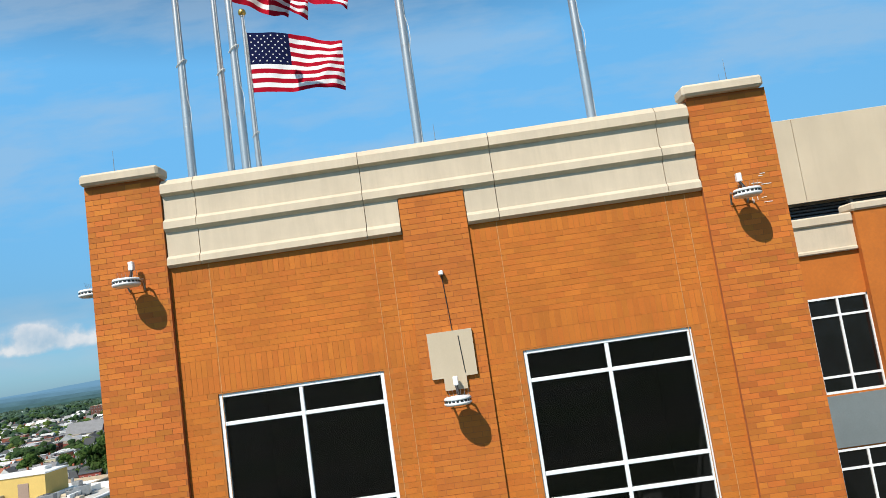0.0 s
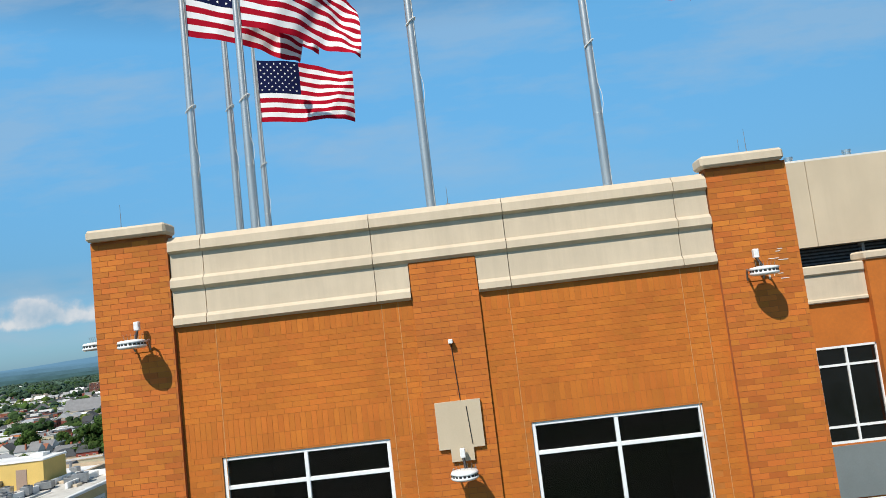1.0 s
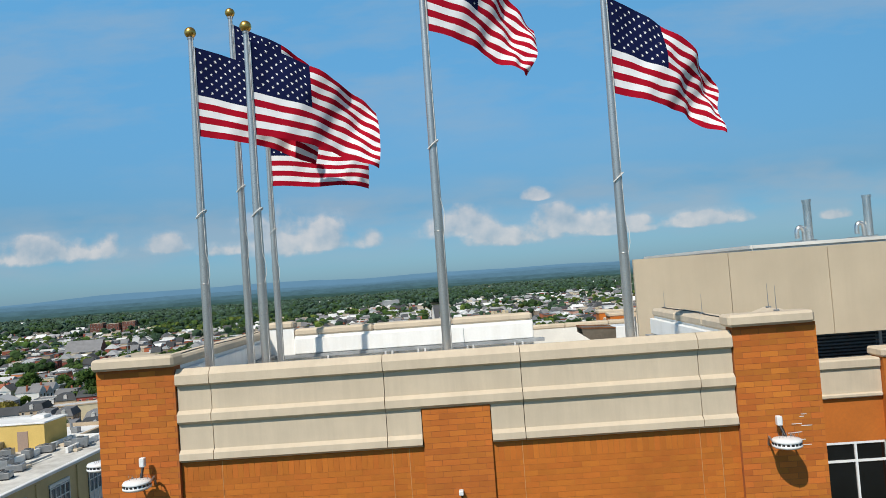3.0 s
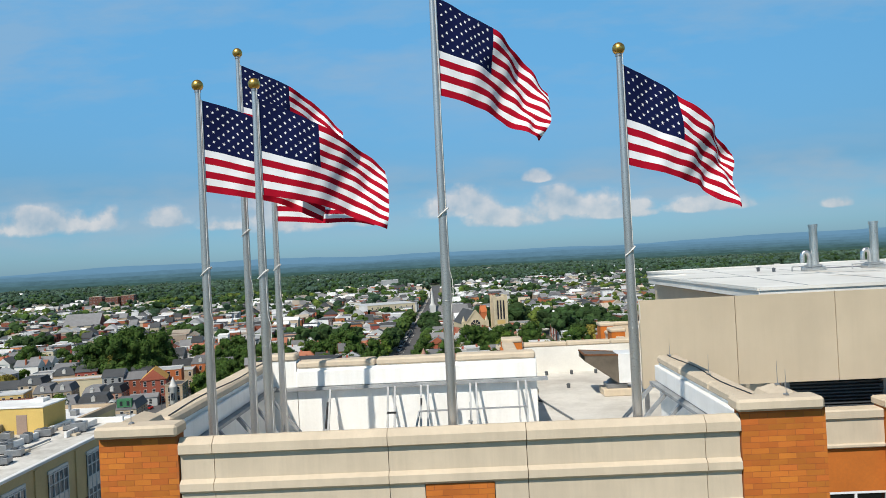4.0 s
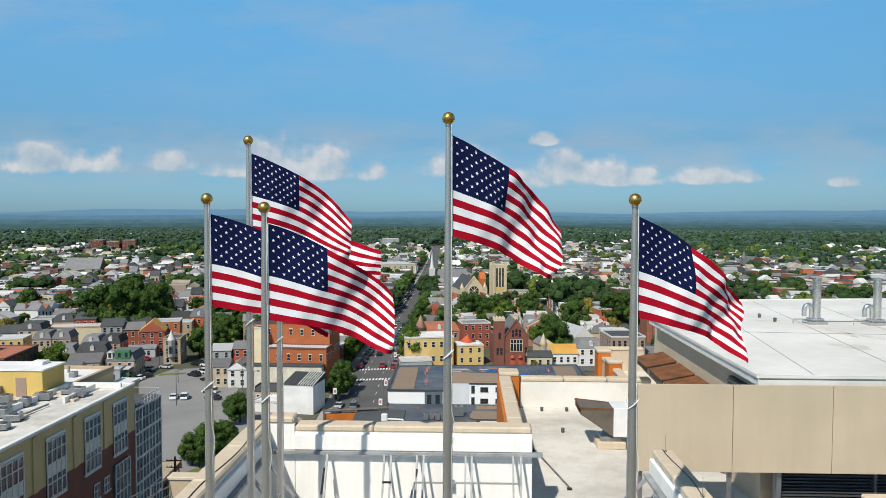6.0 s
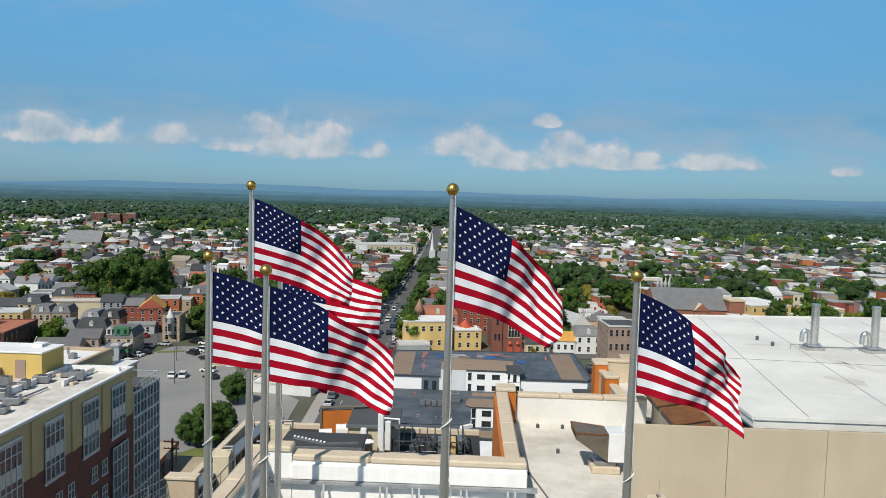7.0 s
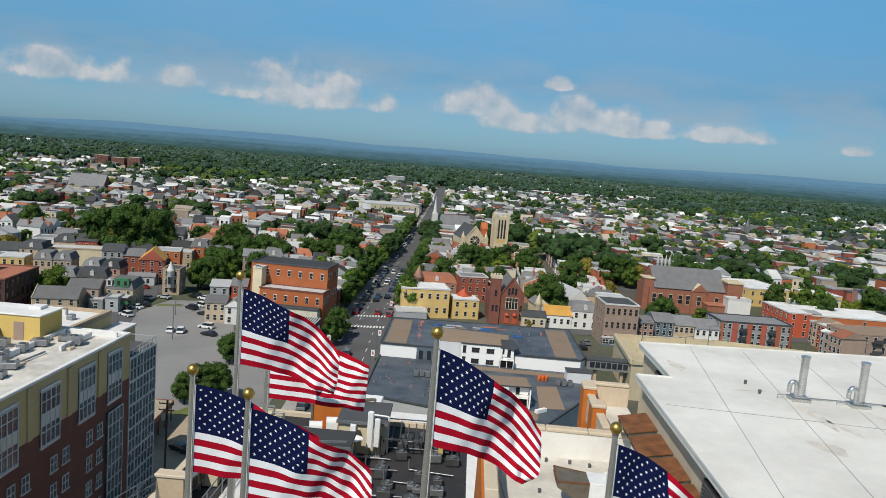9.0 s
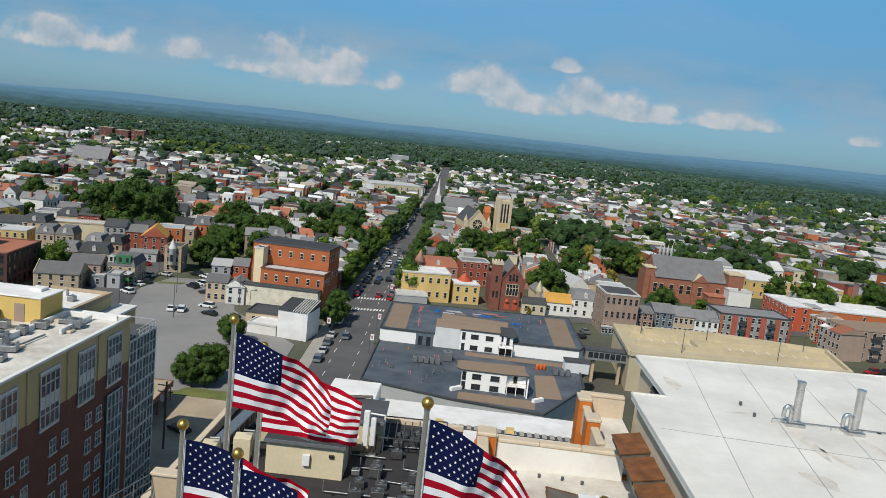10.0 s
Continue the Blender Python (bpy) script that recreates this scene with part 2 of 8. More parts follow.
def material(name, colour, rough=0.8, metal=0.0, vary=0.12, scale=3.0, fine=40.0, bump=0.15, dist=0.01, rand=0.0,
             island=0.0, stain=None, stain_scale=0.4, stain_amount=0.5, spec=0.4, hue=0.0, streak=False):
    """A procedural surface: broad stains and fine grain in the colour, relief, and a shift from piece to piece."""
    mt = bpy.data.materials.new(name)
    mt.use_nodes = True
    nt = mt.node_tree
    N, L = nt.nodes, nt.links
    bsdf = N["Principled BSDF"]
    bsdf.inputs["Roughness"].default_value = rough
    bsdf.inputs["Metallic"].default_value = metal
    bsdf.inputs["Specular IOR Level"].default_value = spec
    tc = N.new("ShaderNodeTexCoord")
    geo = N.new("ShaderNodeNewGeometry")
    base = N.new("ShaderNodeRGB")
    base.outputs[0].default_value = (*colour, 1)
    out = base.outputs[0]

    def noise_of(sc, detail, rough_=0.6, vec=None):
        n = N.new("ShaderNodeTexNoise")
        n.inputs["Scale"].default_value, n.inputs["Detail"].default_value = sc, detail
        n.inputs["Roughness"].default_value = rough_
        L.new(vec if vec else geo.outputs["Position"], n.inputs["Vector"])
        return n.outputs[0]

    def spread(v, lo, hi):
        r = N.new("ShaderNodeMapRange")
        r.inputs["From Min"].default_value, r.inputs["From Max"].default_value = 0.3, 0.7
        r.inputs["To Min"].default_value, r.inputs["To Max"].default_value = lo, hi
        L.new(v, r.inputs["Value"])
        return r.outputs[0]

    def times(col, fac):
        n = N.new("ShaderNodeVectorMath")
        n.operation = "SCALE"
        L.new(col, n.inputs[0])
        L.new(fac, n.inputs["Scale"])
        return n.outputs[0]

    broad, grain = noise_of(scale, 4), noise_of(fine, 3, 0.7)
    out = times(out, spread(broad, 1 - vary, 1 + vary))
    out = times(out, spread(grain, 1 - vary * 0.7, 1 + vary * 0.7))
    if rand or island:
        src = N.new("ShaderNodeObjectInfo").outputs["Random"] if rand else geo.outputs["Random Per Island"]
        amount = rand or island
        r = N.new("ShaderNodeMapRange")
        r.inputs["To Min"].default_value, r.inputs["To Max"].default_value = 1 - amount, 1 + amount
        L.new(src, r.inputs["Value"])
        out = times(out, r.outputs[0])
        if hue:
            h = N.new("ShaderNodeHueSaturation")
            wn_ = N.new("ShaderNodeTexWhiteNoise")
            wn_.noise_dimensions = "1D"
            L.new(src, wn_.inputs["W"])
            hr = N.new("ShaderNodeMapRange")
            hr.inputs["To Min"].default_value, hr.inputs["To Max"].default_value = 0.5 - hue, 0.5 + hue
            L.new(wn_.outputs["Value"], hr.inputs["Value"])
            L.new(hr.outputs[0], h.inputs["Hue"])
            L.new(out, h.inputs["Color"])
            out = h.outputs[0]
    if stain:
        vec = None
        if streak:
            mp = N.new("ShaderNodeMapping")
            mp.inputs["Scale"].default_value = (6, 6, 0.5)
            L.new(geo.outputs["Position"], mp.inputs[0])
            vec = mp.outputs[0]
        sf = spread(noise_of(stain_scale, 6, 0.65, vec), -0.35, 1.0)
        cl = N.new("ShaderNodeMath")
        cl.operation, cl.use_clamp = "MULTIPLY", True
        cl.inputs[1].default_value = stain_amount
        L.new(sf, cl.inputs[0])
        mx = N.new("ShaderNodeMix")
        mx.data_type = "RGBA"
        L.new(cl.outputs[0], mx.inputs[0])
        L.new(out, mx.inputs[6])
        mx.inputs[7].default_value = (*stain, 1)
        out = mx.outputs[2]
    L.new(out, bsdf.inputs["Base Color"])
    L.new(spread(grain, max(0.02, rough - 0.08), min(1, rough + 0.08)), bsdf.inputs["Roughness"])
    if bump:
        b = N.new("ShaderNodeBump")
        b.inputs["Strength"].default_value, b.inputs["Distance"].default_value = bump, dist
        L.new(grain, b.inputs["Height"])
        L.new(b.outputs[0], bsdf.inputs["Normal"])
    return mt


M = {}
M["brick"] = material("orange_brick", (0.475, 0.138, 0.017), 0.85, vary=0.13, scale=0.7, fine=60, bump=0.3, island=0.09, hue=0.003)
M["mortar"] = material("brown_mortar", (0.42, 0.138, 0.025), 0.95, vary=0.12, fine=90)
M["brick_red"] = material("red_orange_brick", (0.465, 0.136, 0.020), 0.85, vary=0.10, scale=0.9, fine=60, bump=0.3, island=0.17, hue=0.006)
M["brick_red_part"] = material("red_orange_brick_piece", (0.465, 0.136, 0.020), 0.85, vary=0.10, scale=0.9, fine=60, bump=0.3, rand=0.11, hue=0.003)
M["mortar_red"] = material("rose_brown_mortar", (0.36, 0.112, 0.030), 0.95, vary=0.15, fine=90)
M["brick_far"] = material("orange_brick_wall", (0.47, 0.138, 0.021), 0.9, vary=0.12, scale=0.8, fine=12)
M["stone"] = material("cast_stone", (0.58, 0.485, 0.365), 0.85, vary=0.07, scale=1.2, fine=70, bump=0.2, stain=(0.42, 0.35, 0.26), stain_scale=0.9, stain_amount=0.35, streak=True)
M["tan_panel"] = material("tan_panel", (0.53, 0.44, 0.32), 0.8, vary=0.06, scale=0.6, fine=50, bump=0.1, stain=(0.40, 0.33, 0.24), stain_scale=0.25, stain_amount=0.3, streak=True)
M["membrane"] = material("white_membrane", (0.74, 0.725, 0.68), 0.6, vary=0.05, scale=0.5, fine=15, bump=0.08, stain=(0.47, 0.455, 0.42), stain_scale=0.22, stain_amount=0.62)
M["lining"] = material("white_wall_membrane", (0.86, 0.85, 0.82), 0.55, vary=0.035, scale=0.6, fine=15, bump=0.08, stain=(0.66, 0.63, 0.57), stain_scale=0.5, stain_amount=0.35, streak=True)
M["roof_dirty"] = material("weathered_white_roof", (0.68, 0.66, 0.61), 0.75, vary=0.07, scale=0.4, fine=9, bump=0.1, stain=(0.34, 0.31, 0.27), stain_scale=0.30, stain_amount=0.8)
M["steel"] = material("galvanized_steel", (0.30, 0.31, 0.32), 0.45, 0.7, vary=0.12, fine=30, bump=0.05)
M["pole"] = material("brushed_aluminium", (0.52, 0.50, 0.475), 0.32, 0.75, vary=0.06, scale=2, fine=120, bump=0.05, stain=(0.34, 0.33, 0.32), stain_scale=1.3, stain_amount=0.45, streak=True)
M["brace"] = material("weathered_steel_angle", (0.33, 0.34, 0.345), 0.6, 0.3, vary=0.25, scale=2, fine=30, bump=0.05)
M["stack"] = material("stainless_flue", (0.60, 0.59, 0.57), 0.28, 0.95, vary=0.12, scale=3, fine=40, bump=0.04)
M["gold"] = material("gilded_ball", (0.62, 0.38, 0.10), 0.34, 0.95, vary=0.15, fine=25, bump=0.04)
M["rope"] = material("white_rope", (0.72, 0.71, 0.68), 0.9, vary=0.1, fine=90)
M["white_frame"] = material("white_window_frame", (0.78, 0.80, 0.82), 0.4, vary=0.04, fine=40, bump=0.03)
M["lamp_white"] = material("lamp_housing", (0.72, 0.73, 0.73), 0.45, vary=0.06, fine=60, bump=0.05)
M["black"] = material("black_metal", (0.02, 0.02, 0.022), 0.5, vary=0.2, fine=40, bump=0.05)
M["louvre"] = material("dark_louvre", (0.10, 0.11, 0.12), 0.45, 0.3, vary=0.1, fine=30, bump=0.03)
M["grey_panel"] = material("grey_spandrel", (0.17, 0.20, 0.21), 0.5, vary=0.08, scale=1, fine=30, bump=0.03)
M["red"] = material("flag_red", (0.36, 0.005, 0.020), 0.9, vary=0.08, scale=3, fine=220, bump=0.12, dist=0.002, spec=0.08)
M["white"] = material("flag_white", (0.78, 0.78, 0.80), 0.75, vary=0.05, scale=3, fine=220, bump=0.12, dist=0.002, spec=0.08)
M["blue"] = material("flag_blue", (0.006, 0.010, 0.050), 0.9, vary=0.1, scale=3, fine=220, bump=0.12, dist=0.002, spec=0.08)
M["room"] = material("dark_room", (0.10, 0.10, 0.10), 0.9, vary=0.2)
M["rust"] = material("rusty_hood", (0.19, 0.078, 0.030), 0.75, 0.2, vary=0.35, scale=2, fine=20)
M["duct"] = material("hood_sheet", (0.17, 0.145, 0.115), 0.6, 0.3, vary=0.2, scale=2)


def glass(name, colour, rough=0.02):
    mt = bpy.data.materials.new(name)
    mt.use_nodes = True
    b = mt.node_tree.nodes["Principled BSDF"]
    b.inputs["Base Color"].default_value = (*colour, 1)
    b.inputs["Roughness"].default_value = rough
    b.inputs["Transmission Weight"].default_value = 1.0
    b.inputs["IOR"].default_value = 1.45
    return mt


M["tinted"] = glass("tinted_glass", (0.10, 0.11, 0.12))


def dark_glass(name, colour):
    """Glazing seen from far off: a dark, polished face."""
    return material(name, colour, 0.08, vary=0.5, scale=0.25, fine=1.5, bump=0.0, spec=0.6)


M["pane"] = dark_glass("far_glass", (0.022, 0.027, 0.033))
M["pane_dark"] = dark_glass("black_glass", (0.005, 0.006, 0.007))
M["sealant"] = material("joint_sealant", (0.50, 0.24, 0.09), 0.8, vary=0.1)

# ---- the brick tower: walls, parapets and roof decks ----
DECK = 41.3
XL, XR = -7.5, 5.1
WINDOWS = [(-5.5, -2.5), (0.0, 3.0)]
WZ0, WZ1 = 35.6, 39.97


def wall_with_openings(sh, x0, x1, z0, z1, y0, y1, holes):
    xs = sorted({x0, x1, *[h[i] for h in holes for i in (0, 1)]})
    zs = sorted({z0, z1, *[h[i] for h in holes for i in (2, 3)]})
    for a, b in zip(xs, xs[1:]):
        for c, d in zip(zs, zs[1:]):
            if not any(h[0] <= a and b <= h[1] and h[2] <= c and d <= h[3] for h in holes):
                sh.box(a, b, y0, y1, c, d)


holes = [(a, b, WZ0, WZ1) for a, b in WINDOWS] + [(a, b, WZ0 - 5.2, WZ1 - 5.2) for a, b in WINDOWS]
sh = Shape()
wall_with_openings(sh, XL + 0.3, XR - 0.3, 28, 42.36, 0.0, 0.3, holes)
sh.box(XL + 0.3, XR - 0.3, 0.0, 0.3, 0.0, 28)
wall_south = solid("wall_south", sh, M["mortar"], "orange brick tower wall with pale control joints", "wall", kind="structure")
sh = Shape()
sh.box(XL, XL + 0.3, 0.31, 8.6, 0, DECK + 1.9)
solid("wall_west", sh, M["brick_far"], "orange brick side wall of the tower", "wall", kind="structure")
sh = Shape()
sh.box(XR - 0.3, XR, 0.31, 7.49, 0, DECK + 1.9)
solid("wall_east", sh, M["brick_far"], "orange brick side wall of the tower", "wall", kind="structure")

# corner pillars and the middle pier, proud of the wall
pillars = {}
for nm, a, b in (("west", -7.55, -6.15), ("east", 3.62, 5.05)):
    sh = Shape().box(a, b, -0.09, -0.001, 0, 44.05)
    sh.box(a, b, -0.001, 0.2, 42.36, 44.05)
    pillars[nm] = solid("wall_pillar_" + nm, sh, M["mortar_red"], "orange brick corner pillar with a stone cap", "wall", kind="structure")
    ca, cb = (-7.57, -6.10) if nm == "west" else (3.52, 4.99)
    sh = Shape().cbox(ca, cb, -0.25, 0.24, 44.05, 44.26, 0.045)
    c = (ca, ca + 0.62) if nm == "west" else (cb - 0.62, cb)
    sh.add([(c[0], 0.245, 44.04), (c[1], 0.245, 44.04), (c[1], 1.3, 44.04), (c[0], 1.3, 44.04), (c[0] + 0.05, 0.245, 44.16), (c[1] - 0.05, 0.245, 44.16), (c[1] - 0.05, 1.25, 44.16), (c[0] + 0.05, 1.25, 44.16), ((c[0] + c[1]) / 2, 0.245, 44.27), ((c[0] + c[1]) / 2, 1.1, 44.27)],
           [(3, 2, 1, 0), (1, 2, 6, 5), (2, 3, 7, 6), (3, 0, 4, 7), (5, 6, 9, 8), (7, 4, 8, 9), (6, 7, 9), (0, 1, 5, 8, 4)])
    part("cap", sh, M["stone"], pillars[nm], "pale cast-stone cap")
    part("return_wall", Shape().box(c[0] + 0.07, c[1] - 0.07, 0.301, 1.22, 41.3, 44.035), M["brick_far"], pillars[nm])
sh = Shape().box(-1.83, -0.64, -0.06, -0.001, 0, 43.02)
pillars["mid"] = solid("wall_pier", sh, M["mortar_red"], "orange brick pier in the middle of the wall", "wall", kind="structure")


def moulding(sh, x0, x1, profile):
    """A length of moulded stone: a profile of y and z pairs, anticlockwise seen from the east, drawn along x."""
    n = len(profile)
    vs = [(x0, y, z) for y, z in profile] + [(x1, y, z) for y, z in profile]
    return sh.add(vs, [tuple(range(n))[::-1], tuple(range(n, 2 * n))] + [(i, (i + 1) % n, n + (i + 1) % n, n + i) for i in range(n)])


JOINTS = [-6.14, -5.53, -2.46, -0.05, 3.015, 3.61]
parapet = thing("parapet_south", "pale cast-stone parapet with two moulded ledges", "parapet", kind="structure")
g = 0.006
for a, b in zip(JOINTS, JOINTS[1:]):
    a, b = a + g, b - g
    sh = Shape()
    sh.box(a, b, -0.04, 0.34, 43.10, 43.80)
    moulding(sh, a, b, [(-0.06, 43.68), (0.42, 43.70), (0.42, 43.90), (0.02, 43.99), (-0.03, 43.985), (-0.135, 43.875), (-0.14, 43.72)])
    moulding(sh, a, b, [(-0.05, 43.00), (0.02, 43.00), (0.02, 43.26), (-0.05, 43.25), (-0.125, 43.19), (-0.13, 43.06)])
    part("parapet_panel", sh, M["stone"], parapet)
for a, b in ((-6.14, -5.53), (-5.53, -2.46), (-2.46, -1.84), (-0.63, -0.05), (-0.05, 3.015), (3.015, 3.61)):
    a, b = a + g, b - g
    sh = Shape().box(a, b, -0.045, 0.30, 42.37, 43.10)
    moulding(sh, a, b, [(-0.05, 42.345), (0.02, 42.345), (0.02, 42.57), (-0.05, 42.56), (-0.115, 42.50), (-0.12, 42.39)])
    part("lower_panel", sh, M["stone"], parapet)
part("pier_ledge", Shape().box(-1.84, -0.63, 0.0, 0.30, 42.37, 43.10), M["mortar"], parapet)
part("inner_lining", Shape().box(-6.14, 3.61, 0.345, 0.37, DECK, 43.77), M["lining"], parapet)

# tall windows with white frames


def tall_window(a, b, z0, z1, idx):
    w = thing("window_%d" % idx, "tall dark-glazed window in a white metal frame", "window", kind="structure")
    y = 0.03
    fr = Shape()
    t = 0.07
    fr.cbox(a, a + t, y, y + 0.12, z0, z1, 0.008).cbox(b - t, b, y, y + 0.12, z0, z1, 0.008)
    fr.cbox(a + t, b - t, y, y + 0.12, z1 - t, z1, 0.008).cbox(a + t, b - t, y, y + 0.12, z0, z0 + t, 0.008)
    part("window_frame", fr, M["white_frame"], w)
    mid = (a + b) / 2 - 0.015
    part("mullion", Shape().cbox(mid - 0.035, mid + 0.035, y + 0.003, y + 0.12, z0 + t, z1 - t, 0.008), M["white_frame"], w)
    rails = [z1 - 0.54, z1 - 2.16, z1 - 2.62]
    for r in rails:
        part("rail", Shape().cbox(a + t, b - t, y + 0.006, y + 0.118, r - 0.035, r + 0.035, 0.008), M["white_frame"], w)
    zs = [z1 - t] + rails + [z0 + t]
    for hi, lo in zip(zs, zs[1:]):
        for c, d in ((a + t, mid - 0.03), (mid + 0.03, b - t)):
            p = part("pane", Shape().box(c, d, y + 0.05, y + 0.06, lo + 0.02, hi - 0.02), M["tinted"], w)
            p.visible_shadow = False
    rm = Shape()
    rm.box(a - 0.3, b + 0.3, 0.305, 4.2, z1 - 0.02, z1 + 0.1).box(a - 0.3, b + 0.3, 0.305, 4.2, z0 - 0.1, z0 + 0.02)
    rm.box(a - 0.42, a - 0.3, 0.305, 4.2, z0 - 0.1, z1 + 0.1).box(b + 0.3, b + 0.42, 0.305, 4.2, z0 - 0.1, z1 + 0.1)
    rm.box(a - 0.42, b + 0.42, 4.2, 4.3, z0 - 0.1, z1 + 0.1)
    rm.box(a + 0.4, a + 1.5, 1.2, 1.9, z0, z0 + 0.75).box(b - 0.9, b - 0.4, 2.2, 2.7, z0, z0 + 1.2)
    part("room_shell", rm, M["room"], w)
    return w


n = 0
for dz in (0, -5.2):
    for a, b in WINDOWS:
        n += 1
        tall_window(a, b, WZ0 + dz, WZ1 + dz, n)

# roof decks
sh = Shape()
sh.box(XL + 0.3, XR - 0.3, 0.38, 8.69, DECK - 0.3, DECK)
sh.box(0.95, 8.2, 8.7, 21.6, DECK - 0.3, DECK)
sh.box(XR - 0.3, 8.2, 7.5, 8.69, DECK - 0.3, DECK)
deck = solid("roof_deck", sh, M["roof_dirty"], "weathered white membrane roof deck", "roof", kind="structure")
# the right wing behind, and the wall under the decks
sh = Shape()
sh.box(0.55, 0.95, 9.25, 21.9, 0, DECK - 0.01)
sh.box(0.95, 8.2, 21.55, 21.9, 0, DECK - 0.01)
solid("wall_wing", sh, M["brick_far"], "orange brick outer wall of the lower wing", "wall", kind="structure")


def parapet_run(name, x0, x1, y0, y1, z0, z1, label, wall_mat, inner=None):
    """A low roof wall with a stone coping in lengths."""
    t = thing(name, label, "parapet", kind="structure")
    part("wall_core", Shape().box(x0, x1, y0, y1, z0, z1 - 0.2), wall_mat, t)
    o = 0.05
    along = (x1 - x0) > (y1 - y0)
    length = (x1 - x0) if along else (y1 - y0)
    k = max(1, round(length / 2.4))
    for i in range(k):
        u0, u1 = i / k, (i + 1) / k
        if along:
            s = Shape().cbox(x0 + u0 * length + g, x0 + u1 * length - g, y0 - o, y1 + o, z1 - 0.2, z1, 0.05)
        else:
            s = Shape().cbox(x0 - o, x1 + o, y0 + u0 * length + g, y0 + u1 * length - g, z1 - 0.2, z1, 0.05)
        part("coping", s, M["stone"], t)
    return t


west_par = parapet_run("parapet_west", -7.42, -6.95, 1.5, 9.2, DECK, 44.05, "white-lined side parapet with a worn stone coping", M["lining"])
east_par = parapet_run("parapet_east", 4.05, 4.5, 0.7, 6.9, DECK, 44.03, "white-lined side parapet with a worn stone coping", M["lining"])
back_par = parapet_run("parapet_north", -6.1, 0.95, 8.72, 9.2, DECK, 44.05, "white-lined back parapet with a worn stone coping", M["lining"])
parapet_run("parapet_corner", -6.94, -6.12, 8.72, 9.2, DECK, 44.28, "white-lined corner parapet with a stone coping", M["lining"])
parapet_run("parapet_wing_west", 0.55, 1.0, 9.3, 21.2, DECK, 42.85, "low wing parapet with a stone coping", M["membrane"])
parapet_run("parapet_wing_north", 1.5, 7.6, 21.45, 21.88, DECK, 42.72, "low wing parapet with a stone coping", M["membrane"])
parapet_run("parapet_wing_corner", 0.5, 1.45, 21.25, 22.1, DECK, 43.0, "stepped corner of the wing parapet", M["brick_far"])
part("brick_face", Shape().box(0.40, 0.545, 9.3, 21.2, 30, 42.64), M["brick_far"], bpy.data.objects["parapet_wing_west"], "orange brick face")

# white lip, steel angle and raking braces behind the parapets
part("lip", Shape().cbox(-6.1, 0.95, 8.60, 8.715, 43.32, 43.78, 0.02), M["lining"], back_par, "white membrane lip")
part("angle", Shape().box(-6.9, 1.25, 8.50, 8.71, 43.22, 43.31), M["brace"], back_par, "galvanized steel angle")
for x in (-5.09, -3.40, -3.20, -2.44, -2.24, -1.01, -0.83, 0.38, 0.60):
    sh = Shape().beam((x, 8.50, 43.24), (x - 0.02, 7.55, DECK + 0.03), 0.055)
    sh.cbox(x - 0.12, x + 0.10, 7.45, 7.68, DECK + 0.001, DECK + 0.05, 0.01)
    part("brace", sh, M["brace"], back_par)
part("tie_bar", Shape().beam((-2.5, 8.13, 42.56), (0.62, 8.13, 42.57), 0.045).beam((-2.5, 8.13, 42.56), (-2.75, 7.5, DECK + 0.02), 0.045), M["brace"], back_par)
part("tie_bar", Shape().beam((-3.42, 8.12, 42.56), (-3.16, 8.12, 42.56), 0.05), M["black"], back_par)
for x in (-5.02, -2.30):
    part("conduit", Shape().tube((x - 0.13, 8.3, 42.9), (x - 0.17, 8.05, 42.2), 0.03, n=8), M["black"], back_par, "dark cable sleeve")
part("switch_box", Shape().cbox(-1.62, -1.50, 8.28, 8.40, 42.55, 42.85, 0.01), M["steel"], back_par)
part("angle", Shape().box(3.78, 4.04, 0.9, 6.9, 43.28, 43.36), M["brace"], east_par)
part("lip", Shape().cbox(3.93, 4.045, 0.9, 6.9, 43.37, 43.78, 0.02), M["lining"], east_par)
for y in (1.6, 2.9, 4.2, 5.5, 6.75):
    sh = Shape()
    sh.beam((3.85, y, 43.3), (2.0, y, DECK + 0.05), 0.085)
    sh.beam((3.3, y, 42.7), (3.85, y, DECK + 0.1), 0.05).cbox(1.85, 2.15, y - 0.12, y + 0.12, DECK + 0.001, DECK + 0.06, 0.01)
    part("brace", sh, M["brace"], east_par)
part("angle", Shape().box(-6.94, -6.68, 1.5, 8.6, 43.28, 43.36), M["brace"], west_par)
part("lip", Shape().cbox(-6.945, -6.83, 1.5, 8.6, 43.37, 43.78, 0.02), M["lining"], west_par)
for y in (2.2, 3.6, 5.0, 6.4, 7.8):
    sh = Shape()
    sh.beam((-6.75, y, 43.3), (-5.2, y, DECK + 0.05), 0.085)
    sh.beam((-6.2, y, 42.6), (-6.75, y, DECK + 0.1), 0.05).cbox(-5.35, -5.05, y - 0.12, y + 0.12, DECK + 0.001, DECK + 0.06, 0.01)
    part("brace", sh, M["brace"], west_par)


def lightning_rod(x, y, z, h=0.45):
    t = thing("lightning_rod", "thin copper lightning rod on the coping", "lightning rod", (x, y, z), group="lightning rods")
    part("rod", Shape().tube((0, 0, 0), (0, 0, h), 0.008, 0.003, 6), M["steel"], t)
    part("foot", Shape().cbox(-0.04, 0.04, -0.04, 0.04, -0.005, 0.03, 0.008), M["steel"], t)
    return t


lightning_rod(-7.0, 0.0, 44.26)
lightning_rod(4.45, 0.0, 44.26)
lightning_rod(4.3, 6.7, 44.03)
lightning_rod(4.3, 3.6, 44.03)
lightning_rod(4.68, 0.9, 44.265)
lightning_rod(-1.0, 0.15, 44.0, 0.35)
